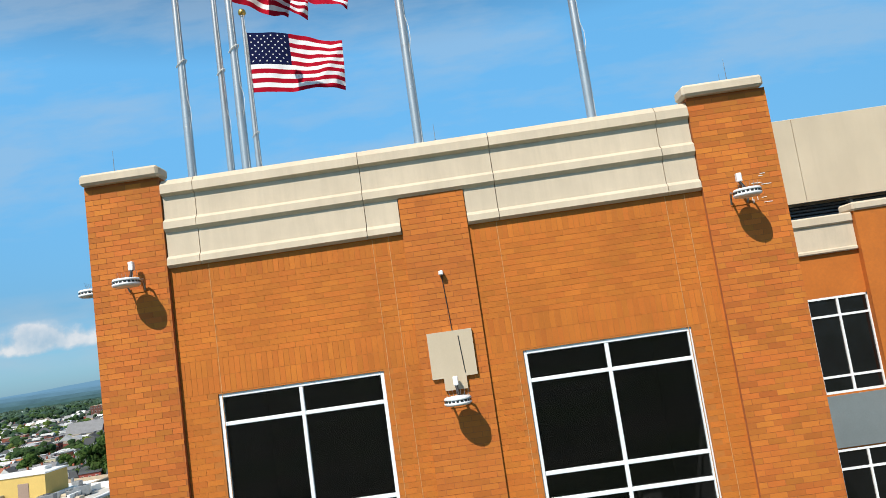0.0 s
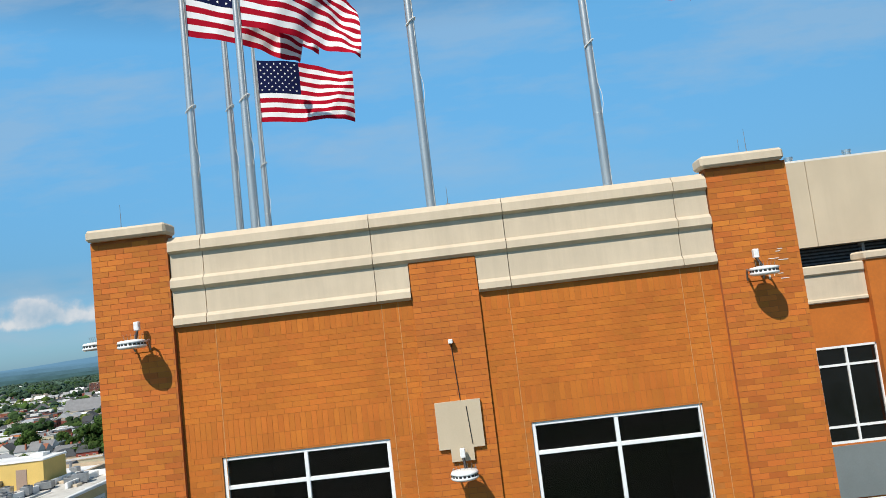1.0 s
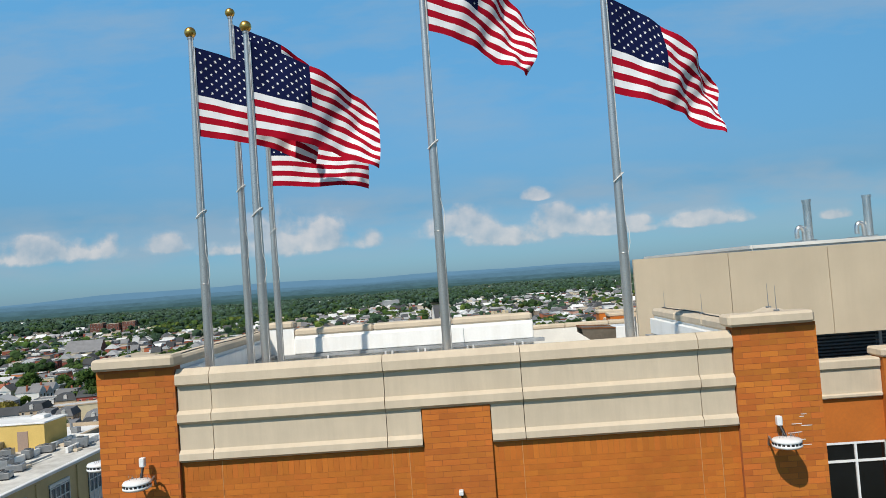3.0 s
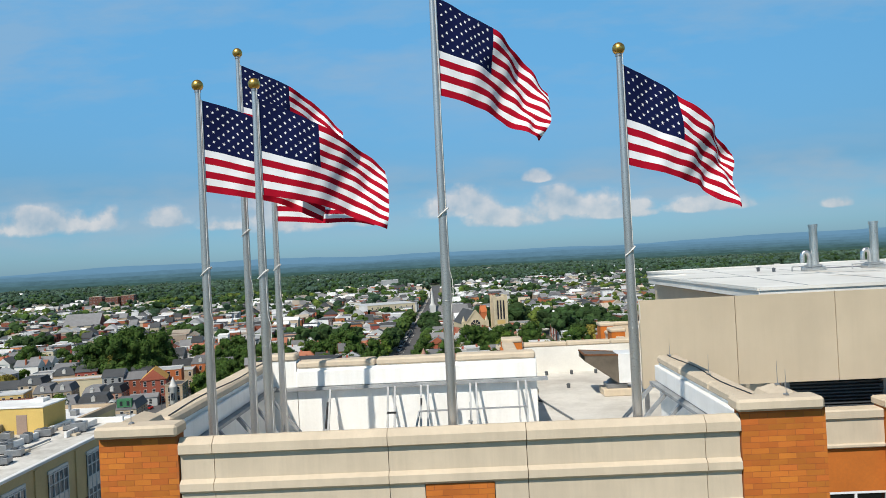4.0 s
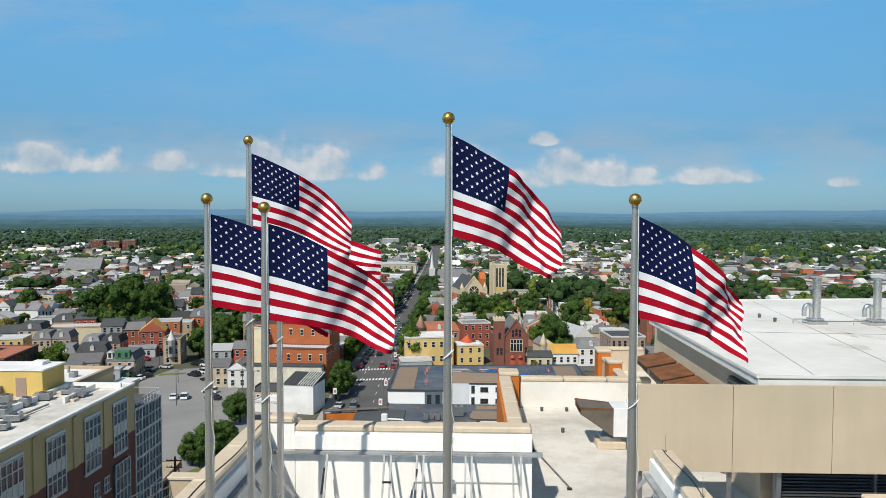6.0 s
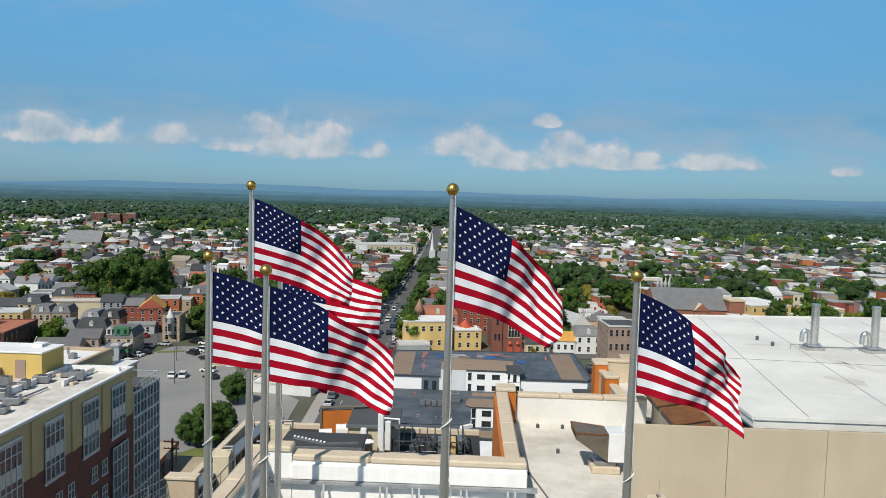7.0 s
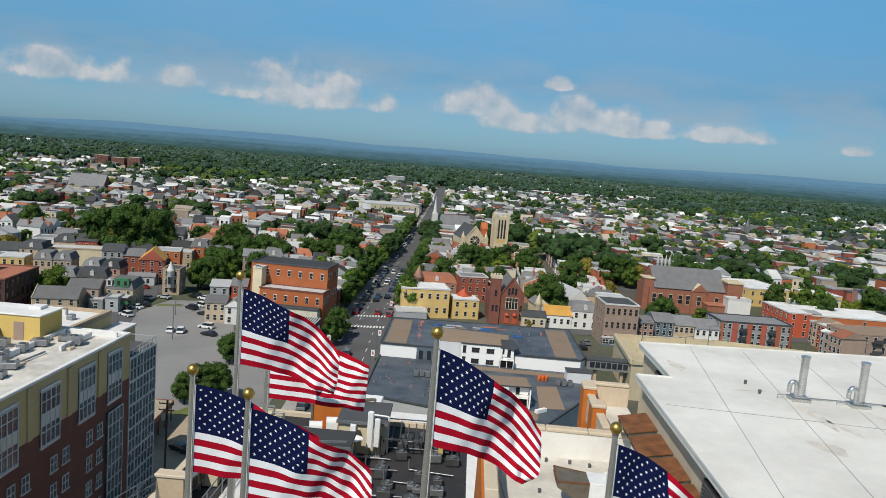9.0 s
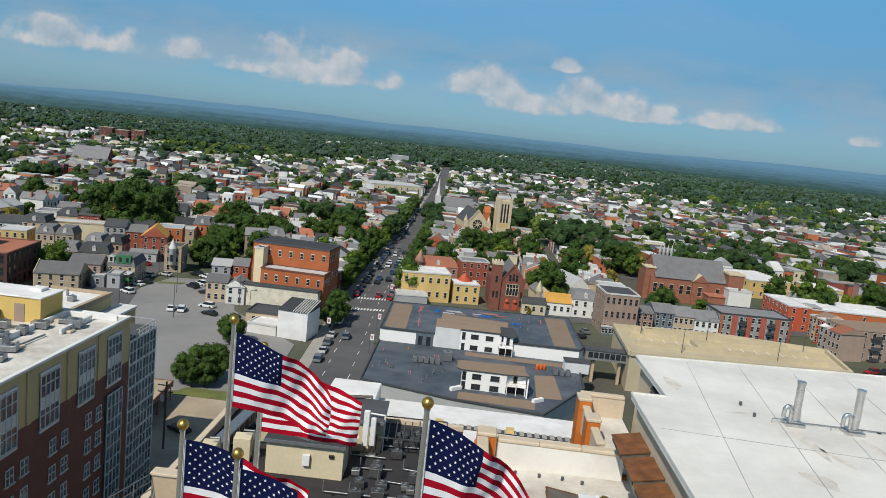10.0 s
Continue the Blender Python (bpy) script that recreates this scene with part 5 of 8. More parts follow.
for k in range(6):
    part("stand", Shape().beam((0.2, 1 + 4 * k, 0), (0.2, 1 + 4 * k, 0.5), 0.1).beam((0.8, 1 + 4 * k, 0), (0.8, 1 + 4 * k, 0.5), 0.1), M["steel"], t)

# ---- plant roof behind the tower ----
PITCH = material("black_pitch_roof", (0.028, 0.027, 0.030), 0.8, vary=0.25, scale=0.3, fine=5, stain=(0.05, 0.047, 0.046), stain_scale=0.35, stain_amount=0.6)
UNIT = material("sooty_sheet_metal", (0.085, 0.088, 0.092), 0.5, 0.3, vary=0.3, scale=1.0, fine=12)
plant = thing("plant_block", "dark-roofed plant block behind the tower", "building", kind="structure")
part("wall", Shape().box(-19, 0.39, 22.1, 47, 0, 32.0).box(-7.5, 0.39, 9.25, 22.09, 0, 32.0), WALLS["tan"], plant)
part("roof", Shape().box(-18.8, 0.38, 22.2, 46.8, 32.0, 32.2), PITCH, plant, "dark roof membrane")
part("kerb", Shape().cbox(-19.1, -18.6, 22.1, 47.1, 32.0, 33.0, 0.04).cbox(-18.59, 0.38, 46.7, 47.1, 32, 32.6, 0.04), M["stone"], plant)
cream = WALLS["cream"]


def plant_house(x, y, w, d, h, rz):
    t = thing("plant_house", "cream rooftop plant house with a dark flat roof", "plant house", (x, y, 32.2), rz)
    part("wall", Shape().box(0, w, 0, d, 0, h), cream, t)
    part("roof", Shape().cbox(-0.15, w + 0.15, -0.15, d + 0.15, h, h + 0.2, 0.03), ROOFS["dark"], t)
    part("gutter", Shape().box(-0.17, w + 0.17, -0.25, -0.16, h - 0.05, h + 0.18), M["steel"], t)
    return t


ph = plant_house(-13.3, 35.5, 5.4, 2.6, 2.4, 1)
part("junction_box", Shape().cbox(2.6, 3.1, -0.25, -0.01, 0.9, 1.7, 0.02), M["lamp_white"], ph)
part("wall_lamp", Shape().cbox(4.4, 4.75, -0.15, -0.01, 1.6, 1.85, 0.03), M["black"], ph)
lad = Shape().beam((0.6, 1.2, 2.68), (3.0, 0.1, 2.68), 0.14).beam((3.0, 0.1, 2.68), (5.2, 0.5, 2.68), 0.14)
part("cable_tray", lad, M["steel"], ph)
for k in range(9):
    part("roof_light", Shape().lathe((0.7 + 0.28 * k, 1.15 - 0.13 * k, 2.75), [(0.0, 0), (0.09, 0), (0.09, 0.1), (0, 0.14)], 8), M["lamp_white"], ph)
ph2 = plant_house(-9.5, 40.5, 3.6, 4.2, 2.4, 2)
part("pipe_run", Shape().tube((3.75, 0.4, 0), (3.75, 0.4, 2.9), 0.07, n=8).tube((3.75, 0.4, 2.9), (2.6, 0.6, 2.9), 0.07, n=8), M["lamp_white"], ph2)
part("wall_box", Shape().cbox(0.5, 1.1, -0.25, -0.01, 0.7, 1.5, 0.03), M["lamp_white"], ph2)
for x, y, h in ((-8.3, 39.9, 1.6), (-7.0, 39.7, 2.8), (-6.5, 39.9, 2.2)):
    t = thing("cell_antenna", "tall white antenna panel on a steel mast", "antenna", (x, y, 32.2), group="antenna panels")
    part("panel", Shape().cbox(-0.22, 0.22, -0.15, 0.15, 0.9, 0.9 + h, 0.05), M["lamp_white"], t)
    part("mast", Shape().tube((0, 0.25, 0), (0, 0.25, 0.9 + h), 0.05, n=8), M["steel"], t)
    part("foot", Shape().cbox(-0.35, 0.35, 0.0, 0.5, 0, 0.12, 0.02), M["steel"], t)
t = thing("satellite_dish", "white satellite dish on a rooftop stand", "satellite dish", (-8.0, 39.0, 32.2))
part("dish", Shape().lathe((0, 0, 1.6), [(0.05, 0.0), (0.35, 0.06), (0.6, 0.2), (0.62, 0.2), (0.36, 0.03), (0.05, -0.04)], 18), M["lamp_white"], t)
part("stand", Shape().tube((0, 0, 0), (0, 0, 1.6), 0.06, n=8), M["steel"], t)
pr = random.Random(9)
for cx, cy, nx, ny, st in ((-6.6, 33.6, 3, 2, 1.6), (-3.0, 33.4, 2, 3, 1.5), (-4.6, 40.2, 4, 4, 1.25), (-14.0, 39.8, 3, 3, 1.6), (-11.8, 31.0, 2, 1, 1.8), (-7.2, 36.6, 2, 2, 1.4)):
    for i in range(nx):
        for j in range(ny):
            if pr.random() < 0.8:
                roof_unit(cx + st * i + pr.uniform(-0.15, 0.15), cy + st * j + pr.uniform(-0.2, 0.2), 32.2, pr.uniform(0.5, 0.95), pr.uniform(0.5, 0.85), pr.uniform(0.4, 0.8), pr.uniform(0, 14), UNIT if pr.random() < 0.75 else None)
for k in range(16):
    x0, y0 = pr.uniform(-13, -2), pr.uniform(31, 45)
    t = thing("roof_pipe", "grey pipe run lying on a dark roof", "pipe", (x0, y0, 32.25), pr.uniform(-8, 8), group="roof pipes")
    part("pipe", Shape().tube((0, 0, 0.12), (pr.uniform(1.5, 4), 0, 0.12), 0.06, n=8).tube((0, 0, 0.12), (0, 0, 0.9), 0.06, n=8), M["steel"], t)
    part("support", Shape().box(0.6, 0.8, -0.15, 0.15, -0.04, 0.06), M["black"], t)

# brick screen behind the plant houses, and the duct and rail along the western edge
t = thing("brick_screen", "orange brick roof screen with a steel post frame", "screen wall", (-12.2, 43.6, 32.2), 14, group="")
for k in range(2):
    part("panel", Shape().box(0.1 + 2.5 * k, 2.4 + 2.5 * k, 0, 0.3, 0, 2.5), M["brick_far"], t)
for k in range(3):
    part("post", Shape().cbox(-0.08 + 2.5 * k, 0.08 + 2.5 * k, -0.08, 0.38, 0, 2.7, 0.02), M["duct"], t)
part("coping", Shape().cbox(-0.1, 5.1, -0.06, 0.36, 2.7, 2.82, 0.03), M["duct"], t)
for x, y, h, r_ in ((-11.6, 42.3, 1.5, 0.5), (-10.4, 42.7, 1.9, 0.45), (-12.4, 41.6, 1.1, 0.5)):
    t = thing("white_air_handler", "white sheet-metal air handler with a rounded top", "air handler", (x, y, 32.2), 12, group="white air handlers")
    part("case", Shape().cbox(-r_, r_, -0.4, 0.4, 0, h * 0.75, 0.03), M["lamp_white"], t)
    part("hood", Shape().tube((-r_, 0, h * 0.75), (r_, 0, h * 0.75), 0.4, n=14), M["lamp_white"], t)
    part("grille", Shape().box(-r_ * 0.8, r_ * 0.8, -0.42, -0.401, 0.2, h * 0.5), M["louvre"], t)
t = thing("roof_duct_run", "long grey louvred duct along a roof edge", "duct", (-17.6, 28.5, 32.2), -4)
part("duct", Shape().cbox(-0.45, 0.45, 0, 15, 0.6, 1.5, 0.04), M["steel"], t)
for k in range(14):
    part("louvre", Shape().box(0.455, 0.50, 0.4 + 1.05 * k, 1.1 + 1.05 * k, 0.75, 1.35), M["black"], t)
for k in range(5):
    part("stand", Shape().box(-0.35, 0.35, 0.5 + 3.4 * k, 0.65 + 3.4 * k, 0, 0.6), M["steel"], t)
t = thing("roof_corner_post", "cream rendered corner post with a steel guard rail", "guard rail", (-17.4, 27.6, 32.2))
part("post", Shape().cbox(-0.35, 1.3, -0.3, 0.3, 0, 3.2, 0.05), WALLS["tan"], t)
part("cap", Shape().cbox(-0.45, 1.4, -0.4, 0.4, 3.2, 3.4, 0.04), M["stone"], t)
for k in range(4):
    part("rail_post", Shape().tube((-0.4 - 0.4 * k, -0.1 - 1.5 * k, 1.0), (-0.4 - 0.4 * k, -0.1 - 1.5 * k, 3.3), 0.04, n=6), M["steel"], t)
for z in (2.3, 2.8, 3.3):
    part("rail", Shape().tube((-0.3, 0, z), (-1.7, -5.0, z), 0.035, n=6), M["steel"], t)
part("parapet", Shape().cbox(-1.9, -0.2, -5.4, -0.31, -3, 1.0, 0.04), WALLS["grey"], t)
for x, y, w_, d_, h in ((-16.6, 33.5, 1.0, 1.4, 2.6), (-15.4, 37.0, 1.2, 1.2, 1.8), (-14.6, 40.5, 1.4, 1.0, 2.2), (-16.2, 43.5, 1.6, 1.2, 1.5)):
    t = thing("plant_cabinet", "cream and grey plant cabinet with pipe stubs", "cabinet", (x, y, 32.2), 8, group="plant cabinets")
    part("case", Shape().cbox(-w_ / 2, w_ / 2, -d_ / 2, d_ / 2, 0.1, h, 0.03), cream, t)
    part("base", Shape().box(-w_ / 2, w_ / 2, -d_ / 2, d_ / 2, 0, 0.1), M["black"], t)
    part("pipe", Shape().tube((w_ / 2 + 0.15, 0, 0), (w_ / 2 + 0.15, 0, h + 0.4), 0.07, n=8).tube((w_ / 2 + 0.15, 0, h + 0.4), (0, 0, h + 0.4), 0.07, n=8), M["steel"], t)
rack = thing("cooling_rack", "dark frame of pipes and small fan coils", "cooling rack", (-6.2, 40.2, 32.2), 3)
part("frame", Shape().beam((0, 0, 0), (0, 0, 1.5), 0.08).beam((5.4, 0, 0), (5.4, 0, 1.5), 0.08).beam((0, 0, 1.5), (5.4, 0, 1.5), 0.08).beam((0, 4.2, 0), (0, 4.2, 1.5), 0.08).beam((5.4, 4.2, 0), (5.4, 4.2, 1.5), 0.08).beam((0, 4.2, 1.5), (5.4, 4.2, 1.5), 0.08).beam((0, 0, 1.5), (0, 4.2, 1.5), 0.08).beam((5.4, 0, 1.5), (5.4, 4.2, 1.5), 0.08), UNIT, rack)
for k in range(9):
    part("pipe", Shape().tube((0.2 + 0.6 * k, 0.1, 1.15 + 0.1 * (k % 3)), (0.2 + 0.6 * k, 4.1, 1.15 + 0.1 * (k % 3)), 0.05, n=6), UNIT, rack)
for k in range(4):
    part("coil", Shape().cbox(3.4 + 0.5 * k, 3.75 + 0.5 * k, 0.4 + 0.3 * (k % 2), 1.6 + 0.3 * (k % 2), 0.4, 1.45, 0.03), (WALLS["yellow"] if k == 2 else M["steel"]), rack)

FASCIA = material("weathered_red_brown_boards", (0.24, 0.10, 0.06), 0.85, vary=0.15, scale=0.6, fine=6, stain=(0.12, 0.07, 0.05), stain_scale=0.6, stain_amount=0.6)
t = thing("loading_shed", "open loading shed with a tan flat roof and red-brown fascia", "shed", (-53.8, 106.5, 0.1), 4.5)
part("wall", Shape().box(-11.0, -2.2, 0.4, 14.2, 0, 3.2), WALLS["brown"], t)
part("roof", Shape().cbox(-11.3, 0, 0, 14.6, 3.75, 3.95, 0.03), SAND, t)
part("fascia", Shape().box(0.005, 0.16, -0.15, 14.75, 3.1, 4.05).box(-11.3, 0.0, -0.15, -0.005, 3.1, 4.05).box(-11.3, 0.0, 14.605, 14.75, 3.1, 4.05), FASCIA, t)
for k in range(5):
    part("post", Shape().box(-0.25, -0.07, 0.1 + 3.5 * k, 0.28 + 3.5 * k, 0, 3.74), FASCIA, t)
part("ceiling", Shape().box(-10.9, -0.3, 0.3, 14.3, 3.3, 3.4), WALLS["brown"], t)
PALE_CAN = material("pale_grey_can_paint", (0.46, 0.47, 0.47), 0.5, vary=0.08, fine=8)
POLEWOOD = material("creosoted_pole_wood", (0.085, 0.062, 0.048), 0.9, vary=0.2, scale=0.8, fine=14)
t = thing("utility_pole", "dark wooden utility pole with a pale transformer can", "utility pole", (-47.7, 100.7, 0.05))
part("pole", Shape().tube((0, 0, 0), (0.1, 0, 11.8), 0.17, n=10), POLEWOOD, t)
for z in (11.2, 10.1):
    part("crossarm", Shape().box(-1.2, 1.3, -0.32, -0.2, z, z + 0.14), POLEWOOD, t)
    for x in (-1.1, -0.4, 0.5, 1.2):
        part("insulator", Shape().lathe((x, -0.26, z + 0.14), [(0.05, 0), (0.07, 0.06), (0.04, 0.12), (0.06, 0.18), (0, 0.2)], 8), M["louvre"], t)
part("transformer", Shape().lathe((-0.5, -0.1, 8.4), [(0.28, 0), (0.3, 0.05), (0.3, 0.95), (0.22, 1.05), (0, 1.08)], 14), PALE_CAN, t, "pale grey transformer can")

# annex on the tower's west side
annex = thing("west_annex", "lower annex roof with a steel guard rail", "building", kind="structure")
part("wall", Shape().box(-11.5, -7.52, 9.6, 22, 0, 38.5), WALLS["tan"], annex)
part("roof", Shape().box(-11.4, -7.53, 9.7, 21.9, 38.5, 38.65), M["roof_dirty"], annex)
for k in range(7):
    part("post", Shape().tube((-11.4, 9.8 + 2 * k, 38.6), (-11.4, 9.8 + 2 * k, 39.7), 0.03, n=6), M["steel"], annex)
part("rail", Shape().tube((-11.4, 9.8, 39.7), (-11.4, 21.8, 39.7), 0.03, n=6).tube((-11.4, 9.8, 39.2), (-11.4, 21.8, 39.2), 0.03, n=6), M["steel"], annex)

# ---- low white-roofed hall and the wide flat-roofed market building ----
hall = thing("white_roof_hall", "low hall with a bright white flat roof", "building")
part("wall", Shape().box(-16, 22, 66, 104, 0, 12), WALLS["tan"], hall)
part("roof", Shape().box(-16.1, 22.1, 65.9, 104.1, 12.0, 12.25), ROOFS["white"], hall)
part("walkway", Shape().box(-10, 20.5, 95.0, 96.2, 12.3, 12.45), ROOFS["dark"], hall)
for k in range(26):
    part("walkway_plank", Shape().box(-9.8 + 1.17 * k, -9.1 + 1.17 * k, 94.9, 96.3, 12.45, 12.55), M["pave"], hall)
for x in (-3, 8):
    part("yellow_gate", Shape().box(x, x + 1.2, 95.0, 96.2, 12.5, 13.1), WALLS["yellow"], hall)
box = thing("roof_white_box", "white box-shaped stair house on a flat roof", "penthouse", (-20.5, 97.5, 0))
part("wall", Shape().box(0, 7.5, 0, 7, 0, 13.6), WALLS["orange"], box)
part("roof", Shape().cbox(-0.2, 7.7, -0.2, 7.2, 11.6, 14.6, 0.1), ROOFS["white"], box)

PALE_GREY = material("pale_grey_render", (0.60, 0.61, 0.62), 0.85, vary=0.06, scale=0.4, fine=5)
RENDER = material("bright_white_render", (0.82, 0.82, 0.81), 0.8, vary=0.05, scale=0.4, fine=5, stain=(0.6, 0.58, 0.55), stain_scale=0.4, stain_amount=0.3)
market = thing("market_building", "wide flat-roofed building with dark blue and brown roof", "building")
south = [(-20, 131.5), (-0.8, 126.1), (17, 123.4), (27.5, 142), (28.5, 160.9), (-20.2, 160.9)]
part("wall", Shape().prism(south, 0, 5.0), WALLS["grey"], market)
part("roof", Shape().prism(south, 5.004, 5.15), ROOFS["slateblue"], market, "dark blue roof membrane with pale scuffs")
rim = Shape()
for a, b in ((0, 1), (1, 2), (2, 3), (3, 4), (5, 0)):
    rim.beam((*south[a], 5.3), (*south[b], 5.3), 0.35)
part("roof_edge", rim, ROOFS["dark"], market)
for poly in ([(0.1, 127.2), (15.6, 125.9), (16.1, 130.9), (0.3, 131.2)], [(16.4, 133.0), (21.8, 133.6), (21.6, 148.8), (17.0, 147.5)], [(1, 156.5), (25, 156.0), (25, 159.0), (1, 159.5)],
             [(0, 147.0), (15.2, 148.9), (15.3, 153.6), (-0.6, 152.0)]):
    part("roof_patch", Shape().prism(poly, 5.155, 5.2), ROOFS["brown"], market, "brown gravel patch")
NZ = 8.2
north = [(-20.2, 161), (28.6, 161.2), (30, 164), (29.6, 193), (-20.6, 189)]
part("north_wall", Shape().prism(north, 0, NZ), RENDER, market, "white rendered walls")
part("north_roof", Shape().prism(north, NZ + 0.02, NZ + 0.2), ROOFS["slateblue"], market)
edge = Shape()
for a, b in [(north[0], (-6.8, 161.05)), ((12.4, 161.1), north[1])] + list(zip(north[1:], north[2:] + north[:1])):
    edge.beam((*a, NZ + 0.15), (*b, NZ + 0.15), 0.4)
part("north_edge", edge, ROOFS["dark"], market)
for poly in ([(-19.4, 162.2), (-14.0, 162.2), (-14.6, 187.5), (-19.8, 187.5)], [(-6, 168.5), (11, 168.5), (12, 180), (-6, 182)], [(22.5, 162.5), (28, 162.8), (28.2, 191), (22.5, 190.5)]):
    part("roof_patch", Shape().prism(poly, NZ + 0.205, NZ + 0.25), ROOFS["brown"], market, "brown gravel patch")
part("raised_wall", Shape().box(-6.7, -0.6, 160.85, 168.3, NZ + 0.21, 10.25).box(-0.6, 9.0, 160.8, 168.3, 5.2, 10.0), RENDER, market)
part("grey_front", Shape().box(-6.7, -0.6, 160.7, 160.84, 5.2, 10.25), PALE_GREY, market, "plain pale grey rendered front")
part("raised_roof", Shape().cbox(-6.8, 9.2, 160.66, 168.5, 10.26, 10.4, 0.04), ROOFS["brown"], market)
part("raised_fascia", Shape().box(-0.6, 9.22, 160.60, 160.655, 10.1, 10.42), ROOFS["dark"], market)
part("blue_front", Shape().box(-11.3, -7.1, 160.8, 160.95, 5.2, 8.0), WALLS["blue"], market, "dark blue painted front")
for x in (-10.2, -8.2):
    part("blue_door", Shape().box(x - 0.5, x + 0.5, 160.7, 160.79, 5.2, 7.4), M["pane"], market)
wmesh = window_mesh(1.75, 0.95, False, ROOFS["dark"])
nmesh = window_mesh(0.7, 1.6, False, ROOFS["dark"])
for x, m_ in ((0.3, nmesh), (3.0, wmesh), (6.6, wmesh)):
    for z in (8.75, 6.0):
        ob = window_part(market, m_)
        ob.matrix_local = pose(x, 160.79, z)
# Black panel on the solid wall paints the shade inside the porch.
part("recess", Shape().box(9.05, 12.2, 160.6, 160.9, 5.2, 7.2), M["pane_dark"], market, "dark panel painted as a shaded porch")
part("bay", Shape().box(9.02, 9.5, 160.5, 161.5, 7.3, 9.9).box(10.0, 12.3, 160.3, 161.5, 7.3, 9.9), RENDER, market)
part("bay_roof", Shape().prism([(8.9, 160.3), (12.7, 159.6), (13.6, 161.0), (12.6, 168.4), (9.22, 168.4)], 9.92, 10.06), ROOFS["dark"], market)
ob = window_part(market, nmesh)
ob.matrix_local = pose(11.1, 160.29, 8.75)
part("balcony", Shape().box(9.1, 12.4, 159.5, 160.55, 7.1, 7.25), RENDER, market)
part("balcony_rail", Shape().beam((9.1, 159.55, 7.95), (12.4, 159.55, 7.95), 0.08), M["louvre"], market)
for x in (9.1, 10.7, 12.3):
    part("balcony_post", Shape().beam((x, 159.6, 5.16), (x, 159.6, 7.95), 0.14), RENDER, market)
court = thing("roof_courtyard_block", "white two-storey block rising from a flat roof", "building", (0.6, 133.2, 5.16), 0, group="")
part("wall", Shape().prism([(0, 0), (9.3, 0), (9.3, 1.2), (13.4, 1.0), (12.4, 5.6), (0, 5.8)], 0, 4.0), RENDER, court)
part("roof", Shape().prism([(-1.2, 0.9), (-0.1, -0.04), (9.5, -0.04), (14.0, 0.3), (12.8, 6.1), (-0.6, 6.3)], 4.0, 4.15), ROOFS["brown"], court)
part("fascia", Shape().beam((-0.1, -0.04, 4.08), (9.5, -0.04, 4.08), 0.2).beam((9.5, -0.04, 4.08), (14.0, 0.3, 4.08), 0.2).beam((-1.2, 0.9, 4.08), (-0.1, -0.04, 4.08), 0.2), ROOFS["dark"], court)
for x, m_ in ((0.5, nmesh), (3.1, wmesh), (6.9, wmesh)):
    for z in (2.9, 0.75):
        ob = window_part(court, m_)
        ob.matrix_local = pose(x, -0.01, z)
ob = window_part(court, nmesh)
ob.matrix_local = pose(11.2, 1.08, 2.95)
# Again a black panel, painting the porch's shade under the balcony.
part("recess", Shape().box(9.32, 13.2, 0.7, 0.98, 0, 1.75), M["pane_dark"], court, "dark panel painted as a shaded porch")
part("balcony", Shape().box(9.35, 13.4, -0.5, 0.98, 1.78, 1.92), RENDER, court)
part("balcony_rail", Shape().beam((9.4, -0.45, 2.65), (13.35, -0.45, 2.65), 0.08), WALLS["tan"], court)
for x in (9.5, 11.4, 13.3):
    part("balcony_post", Shape().beam((x, -0.42, 0), (x, -0.42, 2.65), 0.16), RENDER, court)
part("side_wall", Shape().prism([(13.45, -1.2), (13.75, -1.3), (14.0, 1.0), (13.7, 1.1)], 0, 3.4), RENDER, court)
for x, y in ((-2.2, -1.6), (14.6, -3.0)):
    part("stair_wall", Shape().prism([(x, y), (x + 0.5, y - 0.6), (x + 2.6, y + 1.2), (x + 2.1, y + 1.8)], 0, 0.7), RENDER, court)
for i in range(8):
    roof_unit(-10.2 + 1.3 * i if i < 5 else 15 + 1.4 * i, 147.3 + 0.3 * (i % 2) if i < 5 else 150, 5.15, 1.0, 1.2, 1.4, 5)
roof_unit(-3.0, 151.0, 5.15, 2.0, 2.0, 2.2, 8)

# small things left about on the market roofs
mr_ = random.Random(17)
PINK = material("faded_pink_plastic", (0.40, 0.14, 0.17), 0.6, vary=0.15, fine=8)
ORANGE = material("safety_orange_plastic", (0.62, 0.12, 0.02), 0.5, vary=0.1, fine=8)
TARP = material("blue_tarpaulin", (0.02, 0.10, 0.30), 0.6, vary=0.15, fine=6)
cone_mesh = Shape().lathe((0, 0, 0), [(0.22, 0), (0.22, 0.04), (0.12, 0.05), (0.03, 0.45), (0.0, 0.46)], 10)
cone_mesh = [cone_mesh.mesh("cone", [m_]) for m_ in (PINK, ORANGE)]
vent_mesh = Shape().lathe((0, 0, 0), [(0.22, 0), (0.14, 0.1), (0.12, 0.4), (0.2, 0.42), (0.18, 0.52), (0.0, 0.56)], 10).mesh("vent", [ROOFS["grey"]])
for k in range(40):
    north_side = k % 2
    line = k % 4
    x = (-11.8 + mr_.uniform(-0.7, 0.7) if line < 2 else mr_.uniform(-7, 33))
    x = min(x, 21.0)
    y, z = (mr_.uniform(163, 187), 8.41) if line < 2 or north_side else (mr_.uniform(134, 158), 5.16)
    if line >= 2 and north_side:
        y = mr_.uniform(182, 187)
    if z < 6 and (x > 15 or -2.5 < x < 16):
        x = mr_.uniform(-19, -3)
    t = thing("warning_cone", "faded warning cone standing on a flat roof", "cone", (x, y, z), group="roof cones")
